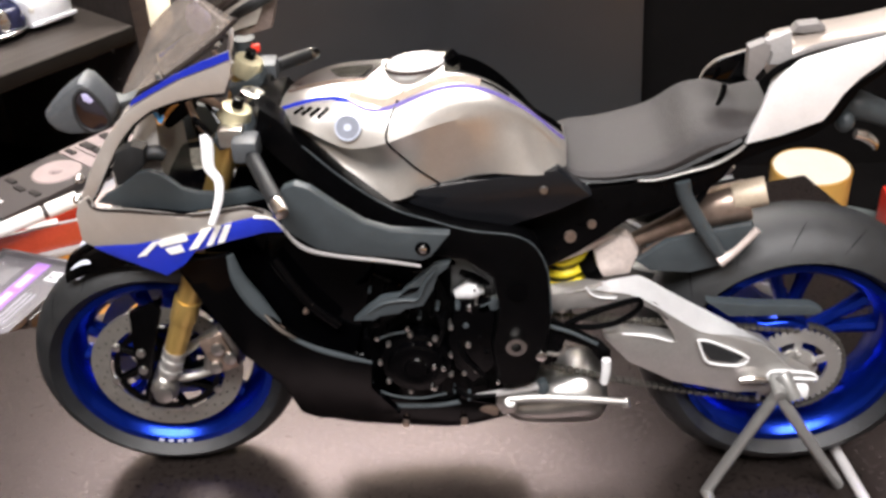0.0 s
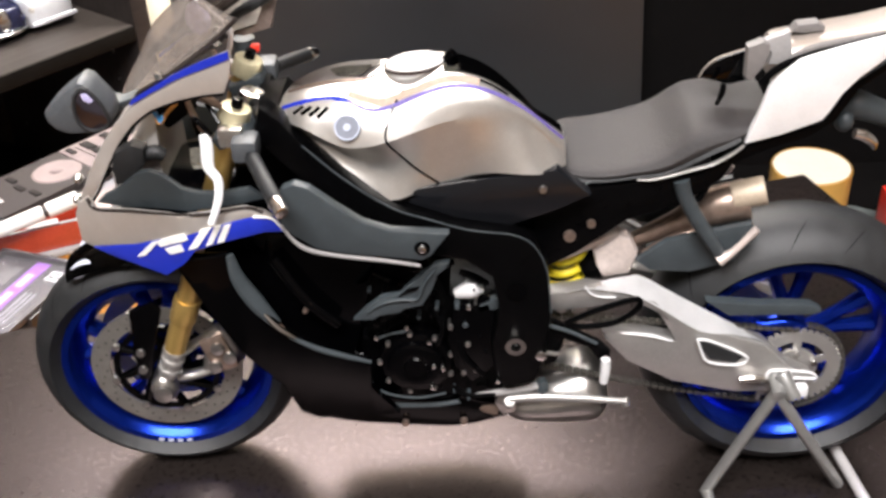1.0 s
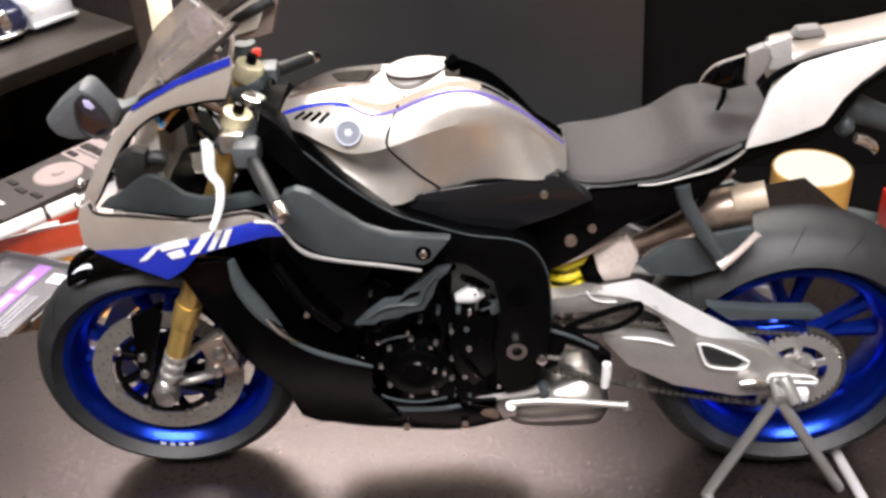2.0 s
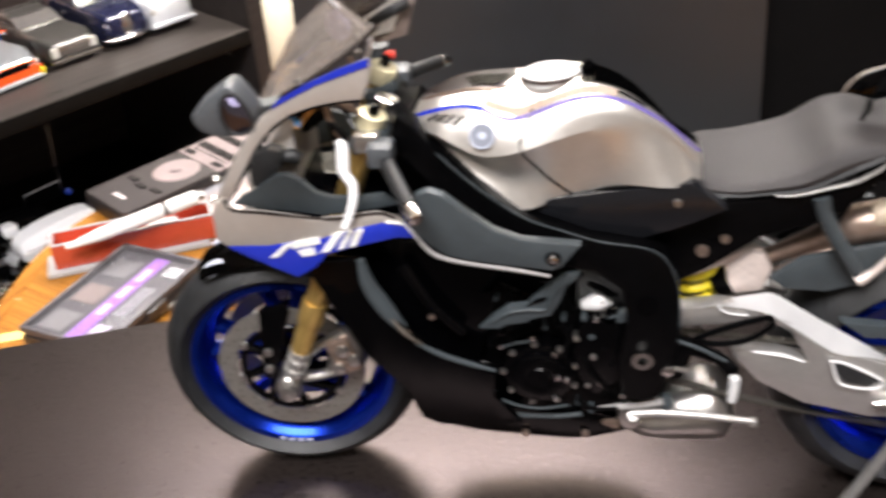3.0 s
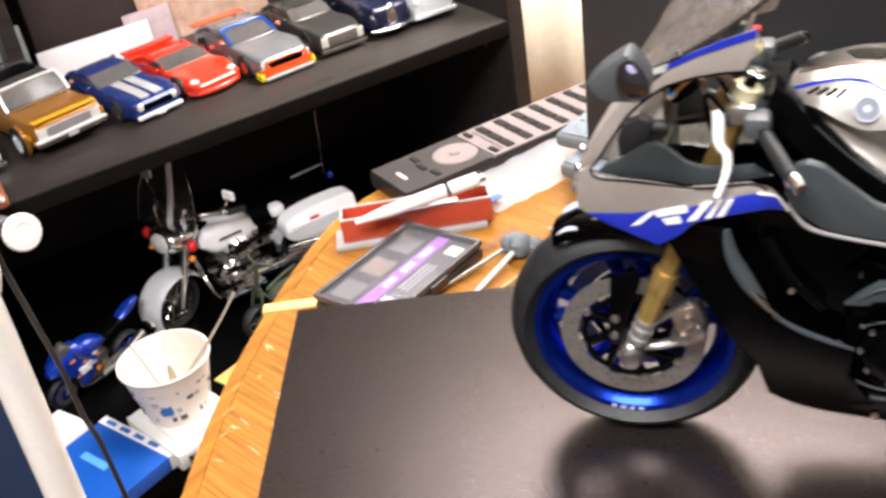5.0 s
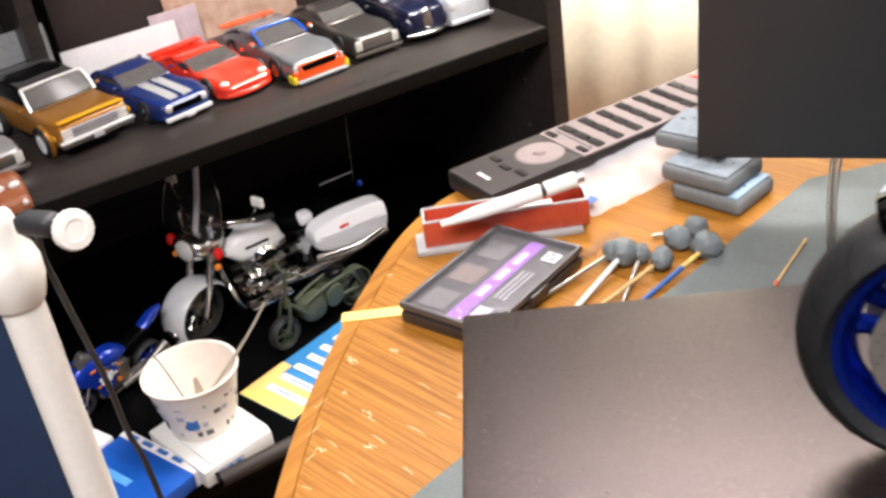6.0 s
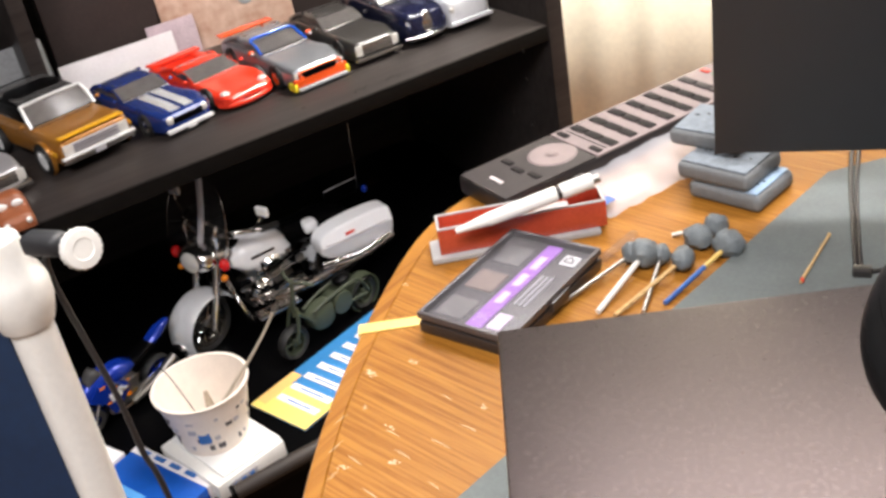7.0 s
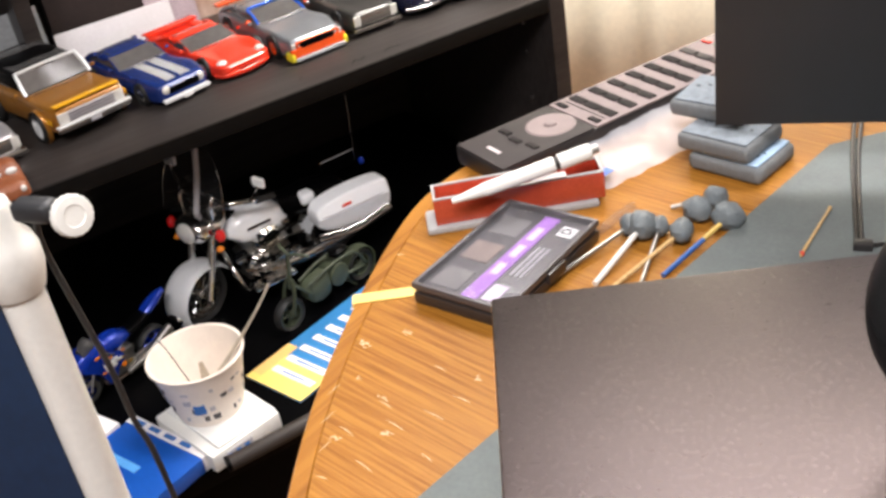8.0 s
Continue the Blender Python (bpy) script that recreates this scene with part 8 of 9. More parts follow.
standing_card("paper_sheet", "white printed sheet leaning behind the cars", "paper", 0.135, 0.292, 0.318, 0, 0.047, PAPER)
m_ = standing_card("picture_card", "orange and pink picture of cars leaning at the back", "picture", 0.290, 0.480, 0.345, 0, 0.15, PICTURE)
t_ = thing("picture_motif", m_, "faint grey car drawn on the picture card", "picture motif")
for x, r_ in ((0.030, 0.013), (0.072, 0.013)):
    part("drawn_wheel", lathe(BM(), [(r_ * 0.5, -0.0012), (r_, -0.0012), (r_, -0.0006), (r_ * 0.5, -0.0006)], (x, 0, 0.055), "Y", 24, closed=True), GREY_CARD, t_)
part("drawn_body", prism(BM(), [(0.01, 0.06), (0.03, 0.076), (0.075, 0.078), (0.092, 0.062)], -0.0012, -0.0006), PALE_PRINT, t_)
standing_card("grey_card", "dull grey card standing in the corner of the shelf", "card", -0.10, 0.124, 0.30, 0, 0.094, GREY_CARD)
standing_card("pale_card", "small lilac-grey printed card leaning on the picture", "card", 0.262, 0.330, 0.331, 0, 0.056, material("lilac_card", (0.48, 0.38, 0.42), 0.6, 0, 0.2, 40))


def lidded_box(label, s0, s1, t, h, deep):
    m = Matrix.Translation(on_shelf((s0 + s1) / 2, t, SHELF_Z)) @ Matrix.Rotation(math.atan2(SD.y, SD.x), 4, "Z") @ Matrix.Rotation(radians(-2), 4, "X")
    b = thing("dark_box", m, label, "box")
    part("box_body", box(BM(), (0, deep / 2 + 0.004, h / 2), (s1 - s0 - 0.002, deep - 0.008, h - 0.002), 0.0006), BROWN_CARD, b)
    part("box_lid", box(BM(), (0, 0.009, h / 2), (s1 - s0, 0.018, h), 0.0008), BROWN_CARD, b)


lidded_box("flat brown-black box standing on the shelf", 0.142, 0.292, 0.355, 0.26, 0.03)
lidded_box("tall brown-black box standing on the shelf", 0.485, 0.66, 0.36, 0.22, 0.03)


# ---- below: cup on a scale, leaflet, blue box ----
CUP = material("cup_card", (0.78, 0.70, 0.62), 0.5, 0, 0.06, 60)
CUP_BLUE = material("cup_blue", (0.03, 0.14, 0.42), 0.5, 0, 0.1, 100)


def cup_on_scale():
    m = Matrix.Translation((-0.6535, 0.602, LOW_Z)) @ Matrix.Rotation(radians(45), 4, "Z") @ Matrix.Rotation(radians(-71), 4, "Z") @ Matrix.Diagonal((1.14, 0.96, 1.04, 1))
    sc = thing("kitchen_scale", m, "small square white weighing scale", "scale")
    part("body", box(BM(), (0, 0, 0.0115), (0.098, 0.092, 0.021), 0.003), PVC, sc)
    part("pan", box(BM(), (0, 0.006, 0.0235), (0.090, 0.078, 0.003), 0.001), WHITE_PAINT, sc)
    part("display", box(BM(), (0.0493, -0.012, 0.0115), (0.0012, 0.034, 0.011), 0.0004), PALE_GREY, sc)
    for y in (-0.026, -0.014, -0.003):
        part("mark", box(BM(), (0.0501, y, 0.0115), (0.0008, 0.006, 0.0055), 0.0002), CUP_BLUE, sc)
    for x in (-0.04, 0.04):
        for y in (-0.038, 0.038):
            part("foot", cyl(BM(), (x, y, 0), (x, y, 0.0015), 0.005, n=12), REMOTE_BODY, sc)
    z = LOW_Z + 0.0252
    cup = thing("paper_cup", pose(-0.6635, 0.612, z), "paper cup with blue printed marks and a dirty inside", "cup")
    H, r0, r1 = 0.070, 0.036, 0.0505
    part("wall", lathe(BM(), [(r0 - 0.001, 0), (r0, 0.0005), (r1, H), (r1 + 0.0022, H + 0.0006), (r1 + 0.0022, H + 0.003), (r1 - 0.001, H + 0.003), (r1 - 0.0022, H), (r0 - 0.002, 0.004), (0.0001, 0.004)], (0, 0, 0), "Z", 56), CUP, cup)
    rnd = random.Random(6)
    for row in range(4):
        for k in range(13):
            if rnd.random() < 0.3:
                continue
            a = radians(-175 + 16 * k + rnd.uniform(-4, 4))
            h = 0.014 + 0.013 * row
            r_ = r0 + (r1 - r0) * h / H + 0.0003
            mat = CUP_BLUE if (row, k) in ((2, 7), (1, 7), (2, 5)) or rnd.random() < 0.08 else PALE_GREY if rnd.random() < 0.5 else CASE_GREY
            part("printed_mark", box(BM(), (0, 0, 0), (rnd.uniform(0.003, 0.009), 0.0004, rnd.uniform(0.002, 0.007)), 0.0001, Matrix.Translation((r_ * math.cos(a), r_ * math.sin(a), h)) @ Matrix.Rotation(a + math.pi / 2, 4, "Z")), mat, cup)
    part("big_mark", box(BM(), (0, 0, 0), (0.012, 0.0005, 0.016), 0.0002, Matrix.Translation((0.0428 * math.cos(radians(-68)), 0.0428 * math.sin(radians(-68)), 0.031)) @ Matrix.Rotation(radians(22), 4, "Z")), CUP_BLUE, cup, "blue printed figure")
    st = thing("stirring_stick", pose(-0.6635, 0.612, z), "flat pale stirring stick leaning in the cup", "stick")
    part("stick", tube(BM(), [(-0.012, -0.018, 0.0065), (0.030, 0.020, 0.060), (0.058, 0.045, 0.100), (0.072, 0.060, 0.125)], [0.0034, 0.0030, 0.0024, 0.0024], 8, 4, 0.5), STICK_OLD, st)
    sp = thing("mixing_blade", pose(-0.6635, 0.612, z), "grey-brown plastic mixing blade standing in the cup", "spatula")
    part("blade", prism(BM(), [(-0.006, 0.0045), (0.008, 0.0045), (0.011, 0.040), (0.006, 0.062), (0.001, 0.060)], -0.0008, 0.0008, 0.0003), STICK_OLD, sp)
    wi = thing("thin_wire", pose(-0.6635, 0.612, z), "thin dark wire standing in the cup", "wire")
    part("wire", tube(BM(), [(-0.010, 0.0, 0.0055), (-0.022, 0.0, 0.040), (-0.040, 0.002, 0.078), (-0.052, 0.0, 0.090)], 0.0006, 6), SATIN_BLACK, wi)


TUBE_BROWN = material("tube_brown", (0.026, 0.019, 0.015), 0.6, 0, 0.2, 80, 0.1)
STICK_OLD = material("old_stick", (0.42, 0.36, 0.28), 0.6, 0, 0.2, 80)
cup_on_scale()

t_ = thing("cardboard_tube", pose(0, 0, LOW_Z), "dull dark brown tube lying in front of the white scale", "tube")
part("tube", cyl(BM(), (-0.612, 0.546, 0.0085), (-0.540, 0.640, 0.0085), 0.0085, n=24, b=0.001), TUBE_BROWN, t_)
part("end_cap", cyl(BM(), (-0.613, 0.5447, 0.0090), (-0.611, 0.5473, 0.0090), 0.0090, n=24, b=0.0006), SATIN_BLACK, t_)

LEAF_YELLOW = material("leaflet_yellow", (0.80, 0.60, 0.16), 0.5, 0, 0.06, 40)
LEAF_BLUE = material("leaflet_blue", (0.03, 0.19, 0.44), 0.5, 0, 0.1, 40)


def leaflet():
    p, q, r_, s_ = Vector((-0.668, 0.690, 0)), Vector((-0.582, 0.6576, 0)), Vector((-0.535, 0.800, 0)), Vector((-0.600, 0.900, 0))
    ux = (q - p).normalized()
    m = Matrix.Translation((p.x, p.y, LOW_Z + 0.0004)) @ Matrix.Rotation(math.atan2(ux.y, ux.x), 4, "Z")
    t = thing("printed_leaflet", m, "blue and yellow printed sheet with rows of white labels", "leaflet")
    w, L = (q - p).length, 0.23
    part("sheet", box(BM(), (w / 2, L / 2, 0.001), (w, L, 0.002), 0.0003), LEAF_BLUE, t)
    part("yellow_end", box(BM(), (w / 2, 0.026, 0.0022), (w, 0.052, 0.0006)), LEAF_YELLOW, t, "yellow lower end")
    part("orange_edge", box(BM(), (0.008, 0.040, 0.0024), (0.016, 0.060, 0.0006)), LEAF_ORANGE, t)
    for i in range(9):
        y = 0.028 + 0.0225 * i
        part("white_label", box(BM(), (w * 0.56, y, 0.0028), (w * 0.70, 0.0100, 0.0008), 0.0003), PAPER, t, "white label")
        part("print_bar", box(BM(), (w * 0.58, y, 0.0034), (w * 0.42, 0.0022, 0.0003)), CUP_BLUE, t)


LEAF_ORANGE = material("leaflet_orange", (0.80, 0.48, 0.16), 0.5, 0, 0.06, 40)
leaflet()


def blue_box():
    m = Matrix.Translation((-0.705, 0.535, LOW_Z)) @ Matrix.Rotation(radians(-18), 4, "Z")
    t = thing("blue_carton", m, "flat bright blue carton with pale print", "carton")
    part("body", box(BM(), (0.0, -0.02, 0.009), (0.125, 0.10, 0.018), 0.001), CARTON_BLUE, t)
    part("pale_band", box(BM(), (-0.0, 0.0315, 0.0093), (0.126, 0.012, 0.0188), 0.0006), PAPER, t, "white printed band")
    for x in (-0.045, -0.02, 0.005, 0.03):
        part("print_bar", box(BM(), (x, 0.0315, 0.0189), (0.016, 0.006, 0.0005)), CUP_BLUE, t)
    part("logo_patch", box(BM(), (-0.01, -0.02, 0.0183), (0.045, 0.010, 0.0006), 0.0002), LIGHT_BLUE, t)
    t2 = thing("pale_carton", Matrix.Translation((-0.80, 0.545, LOW_Z)) @ Matrix.Rotation(radians(-14), 4, "Z"), "white and blue carton beside the bikes", "carton")
    part("body", box(BM(), (0, 0, 0.010), (0.06, 0.075, 0.020), 0.001), PAPER, t2)
    part("print_band", box(BM(), (0, -0.01, 0.0204), (0.05, 0.02, 0.0006)), CUP_BLUE, t2)


CARTON_BLUE = material("carton_blue", (0.008, 0.085, 0.42), 0.35, 0, 0.1, 40)
LIGHT_BLUE = material("light_blue_print", (0.10, 0.35, 0.75), 0.4, 0, 0.1, 40)
blue_box()


# ---- model motorcycles on the low cabinet (millimetres) ----
CREAM_WHITE = material("bike_white", (0.88, 0.89, 0.91), 0.25, 0, 0.03, 60, coat=0.4)
OLIVE = material("olive_drab", (0.036, 0.045, 0.024), 0.55, 0, 0.15, 60)
AMBER_LENS = material("amber_lens", (0.75, 0.22, 0.01), 0.25, 0, 0.08, 100)
RED_LENS = material("red_lens", (0.65, 0.01, 0.01), 0.18, 0, 0.08, 100, coat=0.4)
BIKE_BLUE = material("race_blue", (0.006, 0.035, 0.34), 0.24, 0.3, 0.1, 80, coat=0.4)


def small_wheel(parent, x, R, w, rim, spokes=0, name="wheel"):
    h = new(name)
    h.parent = parent
    mpart("tyre", lathe(BM(), [(R * 0.74, -w * 0.6), (R * 0.9, -w), (R, -w * 0.4), (R, w * 0.4), (R * 0.9, w), (R * 0.74, w * 0.6)], (x, 0, R), "Y", 40, closed=True), CAR_TYRE, h)
    bm = lathe(BM(), [(R * 0.66, -w * 0.6), (R * 0.76, -w * 0.7), (R * 0.76, w * 0.7), (R * 0.66, w * 0.6)], (x, 0, R), "Y", 40, closed=True)
    lathe(bm, [(R * 0.16, -w), (R * 0.16, w), (R * 0.05, w), (R * 0.05, -w)], (x, 0, R), "Y", 20, closed=True)
    for k in range(spokes):
        a = 2 * math.pi * k / spokes
        cyl(bm, (x, (-1) ** k * w * 0.4, R), (x + R * 0.7 * math.cos(a), 0, R + R * 0.7 * math.sin(a)), R * 0.02 if spokes > 8 else R * 0.07, n=6)
    mpart("rim", bm, rim, h)
    return h


def police_bike():
    a = Vector((-0.788, 0.799, 0))
    m = Matrix.Translation((a.x, a.y, LOW_Z)) @ Matrix.Rotation(radians(-124), 4, "Z") @ Matrix.Rotation(radians(-3), 4, "X") @ Matrix.Diagonal((1.50, 1.50, 1.40, 1))
    t = thing("police_motorcycle", m, "white touring police motorcycle model with chrome and panniers", "model motorcycle")
    P = t        # x runs forward from the front wheel's foot; the bike lies towards minus x
    small_wheel(P, 0, 27, 6.5, CHROME, 24, "front_wheel")
    small_wheel(P, -135, 27, 7.0, CHROME, 24, "rear_wheel")

    def mudguard(cx, a0, a1, mat, w, r=31, name="mudguard"):
        bm = BM()
        rings = []
        for i in range(23):
            an = radians(a0 + (a1 - a0) * i / 22)
            rings.append([bm.verts.new((cx + (r - 5 * (1 - math.cos(q * 1.3))) * math.cos(an), w * math.sin(q * 1.3), 27 + (r - 5 * (1 - math.cos(q * 1.3))) * math.sin(an))) for q in [-1 + 2 * j / 10 for j in range(11)]])
        for p, q in zip(rings, rings[1:]):
            for j in range(10):
                bm.faces.new((p[j], p[j + 1], q[j + 1], q[j]))
        bmesh.ops.solidify(bm, geom=bm.faces[:], thickness=0.8)
        return mpart(name, bm, mat, P, "white deep mudguard")
    mudguard(0, -30, 150, CREAM_WHITE, 14, 32, "front_mudguard")
    mudguard(-135, 20, 175, CREAM_WHITE, 12)
    mpart("mudguard_tip", ball(BM(), (31, 0, 22), (3, 8, 6), 12), CHROME, P)
    for s in (-1, 1):
        mpart("fork_leg", tube(BM(), [(0, s * 11, 24), (-14, s * 11.5, 66), (-26, s * 11, 100)], [3.4, 3.4, 3.0], 12, 3), CHROME, P, "chrome fork leg")
        mpart("red_lamp", ball(BM(), (-14, s * 27, 88), (4.6, 4.2, 6.0), 16), RED_LENS, P, "red police lamp")
        mpart("amber_lamp", ball(BM(), (-13, s * 24, 74), (3.4, 3.0, 3.0), 14), AMBER_LENS, P, "amber turn lamp")
        mpart("handlebar", tube(BM(), [(-27, s * 6, 102), (-30, s * 26, 110), (-48, s * 40, 106), (-62, s * 42, 102)], 2.2, 10, 4), CHROME, P)
        mpart("grip", cyl(BM(), (-48, s * 40, 106), (-66, s * 42.5, 101), 3.2, n=14, b=0.5), CAR_TYRE, P)
        mpart("mirror_stem", tube(BM(), [(-42, s * 38, 107), (-44, s * 46, 118), (-46, s * 48, 124)], 1.0, 8), CHROME, P)
        mpart("mirror", box(BM(), (-47, s * 49, 127), (3.5, 12, 9), 1.5), WHITE_PAINT, P, "pale rear-view mirror")
        mpart("silencer", tube(BM(), [(-62, s * 19, 26), (-100, s * 25, 27), (-140, s * 27, 32), (-182, s * 27, 38)], [4, 5.5, 6.0, 6.0], 14, 4), CHROME, P, "long chrome silencer")
        mpart("footboard", box(BM(), (-58, s * 31, 24), (40, 14, 3), 1.2), CHROME, P)
        mpart("crash_bar", tube(BM(), [(-28, s * 10, 62), (-26, s * 32, 50), (-32, s * 34, 28), (-44, s * 14, 18)], 1.8, 10, 5), CHROME, P)
        if s < 0:
            continue
        shell = Body([(-179, 52, 71, 9), (-177, 48, 75, 12), (-164, 46, 78, 13.5), (-136, 46, 79, 14), (-116, 50, 77, 13), (-108, 55, 73, 11), (-106, 58, 70, 9)], [(0.0, 0), (0.60, 0.0), (0.84, 0.10), (0.97, 0.48), (1.0, 0.56), (0.95, 0.62), (0.70, 0.97), (0.4, 1.0), (0, 1.0)], 4, 2)
        bm = shell.mesh(BM())
        bmesh.ops.translate(bm, vec=(0, s * 29, 0), verts=bm.verts)
        bag = mpart("pannier", bm, CREAM_WHITE, P, "white hard pannier with a sloping lid", angle=30)
        mpart("pannier_seam", tube(BM(), [(-175, s * 29 + 11.4, 64.6), (-160, s * 29 + 13.8, 65.6), (-136, s * 29 + 14.2, 66.8), (-116, s * 29 + 13.2, 67.0), (-108, s * 29 + 9.6, 66.4)], 0.5, 6, 4), PALE_GREY, bag)
        mpart("pannier_catch", box(BM(), (-134, s * 29 + 12.4, 70.6), (9, 1.6, 2.6), 0.5), RED_PLASTIC, bag, "small red catch")
        mpart("radio_box", box(BM(), (-112, 8, 76), (14, 20, 12), 5.0, None, 4), CREAM_WHITE, P, "white rounded box behind the seat")
        mpart("rack_plate", box(BM(), (0, 0, 0), (34, 1.2, 17), 0.4, Matrix.Translation((-156, -4, 84)) @ Matrix.Rotation(radians(-12), 4, "X")), SATIN_BLACK, P, "dark upright plate on the rear rack")
        mpart("plate_edge", tube(BM(), [(-139, -2.4, 92.2), (-173, -2.4, 92.2)], 0.6, 6), PALE_GREY, P)
        mpart("blue_lamp", ball(BM(), (-176, 4, 81), (3, 3, 4), 12), BIKE_BLUE, P, "small blue rear lamp")
        mpart("pannier_rail", tube(BM(), [(-104, s * 40, 50), (-138, s * 45, 48), (-172, s * 40, 50)], 1.6, 10, 4), CHROME, P)
        mpart("pannier_rail", tube(BM(), [(-104, s * 38, 44), (-138, s * 43, 42), (-172, s * 38, 44)], 2.0, 10, 4), CHROME, P)
    mpart("headlight", lathe(BM(), [(0.1, 10), (9, 9), (11.5, 6), (12, -4), (8, -12), (0.1, -14)], (-13, 0, 90), "X", 28), CHROME, P, "large chrome headlight")
    mpart("headlight_shroud", Body([(-38, 84, 96, 12), (-28, 79, 100, 18), (-16, 78, 101, 20), (-6, 80, 100, 16), (-3, 84, 96, 12)], [(0, 0), (0.6, 0.04), (0.95, 0.3), (1, 0.5), (0.9, 0.75), (0.5, 0.97), (0, 1)], 4).mesh(BM()), CHROME, P, "wide silver headlight nacelle")
    mpart("headlight_lens", lathe(BM(), [(0.1, 3.2), (6, 2.4), (9.2, 0.6), (9.8, -2.0)], (-2, 0, 90), "X", 28), PALE_LENS, P, "pale headlight lens")
    for s in (-1, 1):
        mpart("fork_lamp_bar", tube(BM(), [(-16, s * 14, 92), (-14, s * 22, 90), (-14, s * 27, 84)], 1.5, 8), CHROME, P)
        mpart("screen_bracket", tube(BM(), [(-20, s * 16, 98), (-21, s * 17, 112), (-25, s * 17, 118)], 1.3, 8), CHROME, P)
    tank = Body([(-36, 68, 79, 11), (-48, 58, 87, 17), (-66, 56, 88, 18), (-84, 56, 81, 14), (-92, 60, 73, 9)][::-1], [(0.5, 0), (0.95, 0.2), (1, 0.5), (0.8, 0.85), (0.4, 1), (0, 1)], 5)
    mpart("tank", tank.mesh(BM()), CREAM_WHITE, P, "white fuel tank")
    for s in (-1, 1):
        mpart("tank_badge", box(BM(), (-62, s * 18.2, 75), (22, 1.0, 2.4), 0.3), CASE_DARK, P)
    seat = Body([(-150, 64, 76, 12), (-128, 62, 82, 15), (-108, 62, 82, 15), (-88, 64, 84, 10)], [(0.7, 0), (1, 0.3), (0.95, 0.7), (0.5, 1), (0, 1)], 5)
    mpart("seat", seat.mesh(BM()), SATIN_BLACK, P, "black solo seat")
    eng = new("engine")
    eng.parent = P
    mpart("crankcase", box(BM(), (-66, 0, 32), (46, 30, 24), 6), STEEL, eng)
    for k, an in enumerate((-24, 24)):
        for i in range(8):
            mpart("cooling_fin", box(BM(), (0, 0, 0), (22, 27, 1.6), 0.3, Matrix.Translation((-66, 0, 40)) @ Matrix.Rotation(radians(an), 4, "Y") @ Matrix.Translation((0, 0, 6 + 3.2 * i))), STEEL, eng)
    for s in (-1, 1):
        mpart("round_cover", lathe(BM(), [(13, s * 12), (13, s * 18), (10, s * 21), (0.1, s * 21)], (-56, 0, 34), "Y", 28), CHROME, eng, "polished round cover")
        mpart("primary_cover", box(BM(), (-78, s * 17, 31), (34, 8, 16), 4), CHROME, eng)
        mpart("air_filter", lathe(BM(), [(11, s * 14), (11, s * 20), (8, s * 23), (0.1, s * 23)], (-68, 0, 60), "Y", 24), CHROME, eng)
    rnd = random.Random(21)
    for k in range(16):
        x, z = rnd.uniform(-104, -34), rnd.uniform(26, 70)
        mpart("engine_fitting", box(BM(), (x, rnd.uniform(17, 24), z), (rnd.uniform(4, 10), rnd.uniform(3, 6), rnd.uniform(2, 6)), 0.9), rnd.choice((CHROME, STEEL, SATIN_BLACK, SATIN_BLACK)), eng)
    for k in range(4):
        z = 30 + 10 * k
        mpart("engine_hose", tube(BM(), [(-40 - 6 * k, 20, z + 8), (-58, 25, z + 2), (-84, 24, z + 5), (-100, 20, z)], 1.1, 8), rnd.choice((CHROME, SATIN_BLACK)), eng)
    mpart("frame_tube", tube(BM(), [(-28, 0, 84), (-40, 0, 40), (-60, 0, 16), (-100, 0, 18), (-132, 0, 30)], 4, 10, 4), SATIN_BLACK, P)
    mpart("rear_frame", tube(BM(), [(-30, 0, 92), (-80, 0, 70), (-110, 0, 60), (-135, 0, 30)], 5, 10, 4), SATIN_BLACK, P)
    bm = BM()
    rows = []
    for i in range(11):
        u = i / 10
        rows.append([bm.verts.new((-20 - 14 * u + 6 * (v * v), 34 * v * (1 - 0.25 * u * u), 100 + 58 * u - 6 * v * v)) for v in [-1 + 2 * j / 12 for j in range(13)]])
    for p, q in zip(rows, rows[1:]):
        for j in range(12):
            bm.faces.new((p[j], p[j + 1], q[j + 1], q[j]))
    bmesh.ops.solidify(bm, geom=bm.faces[:], thickness=0.8)
    mpart("windshield", bm, THIN_CLEAR, P, "clear touring windshield")
    mpart("windshield_post", tube(BM(), [(-18, 0, 98), (-28, 0, 128), (-35, 0, 158)], 2.6, 10), PALE_GREY, P)
    mpart("windshield_bar", tube(BM(), [(-24, -34, 112), (-26, 0, 118), (-24, 34, 112)], 1.6, 8), CHROME, P)
    mpart("windshield_edge", tube(BM(), [(-15, -34, 100), (-24, -31, 134), (-33, -18, 154), (-35, 0, 158), (-33, 18, 154), (-24, 31, 134), (-15, 34, 100)], 0.4, 6, 4), CHROME, P)
    mpart("aerial", cyl(BM(), (-172, 0, 82), (-174, 0, 150), 0.28, n=6), STEEL, P, "thin radio aerial")
    steer = Matrix.Translation((-0.020, 0, 0)) @ Matrix.Rotation(radians(20), 4, "Z") @ Matrix.Translation((0.020, 0, 0))
    turned = ("front_wheel", "mudguard_tip", "fork_leg", "red_lamp", "amber_lamp", "handlebar", "grip", "mirror_stem", "mirror", "headlight", "headlight_shroud", "headlight_lens", "fork_lamp_bar", "screen_bracket", "windshield", "windshield_post", "windshield_bar", "windshield_edge", "front_mudguard")
    for ob in t.children:
        if ob.name.split(".")[0] in turned:
            ob.matrix_basis = steer @ ob.matrix_basis
    mpart("prop_stand", cyl(BM(), (-78, -12, 20), (-76, -34, 2), 2.2, n=10), CHROME, P)


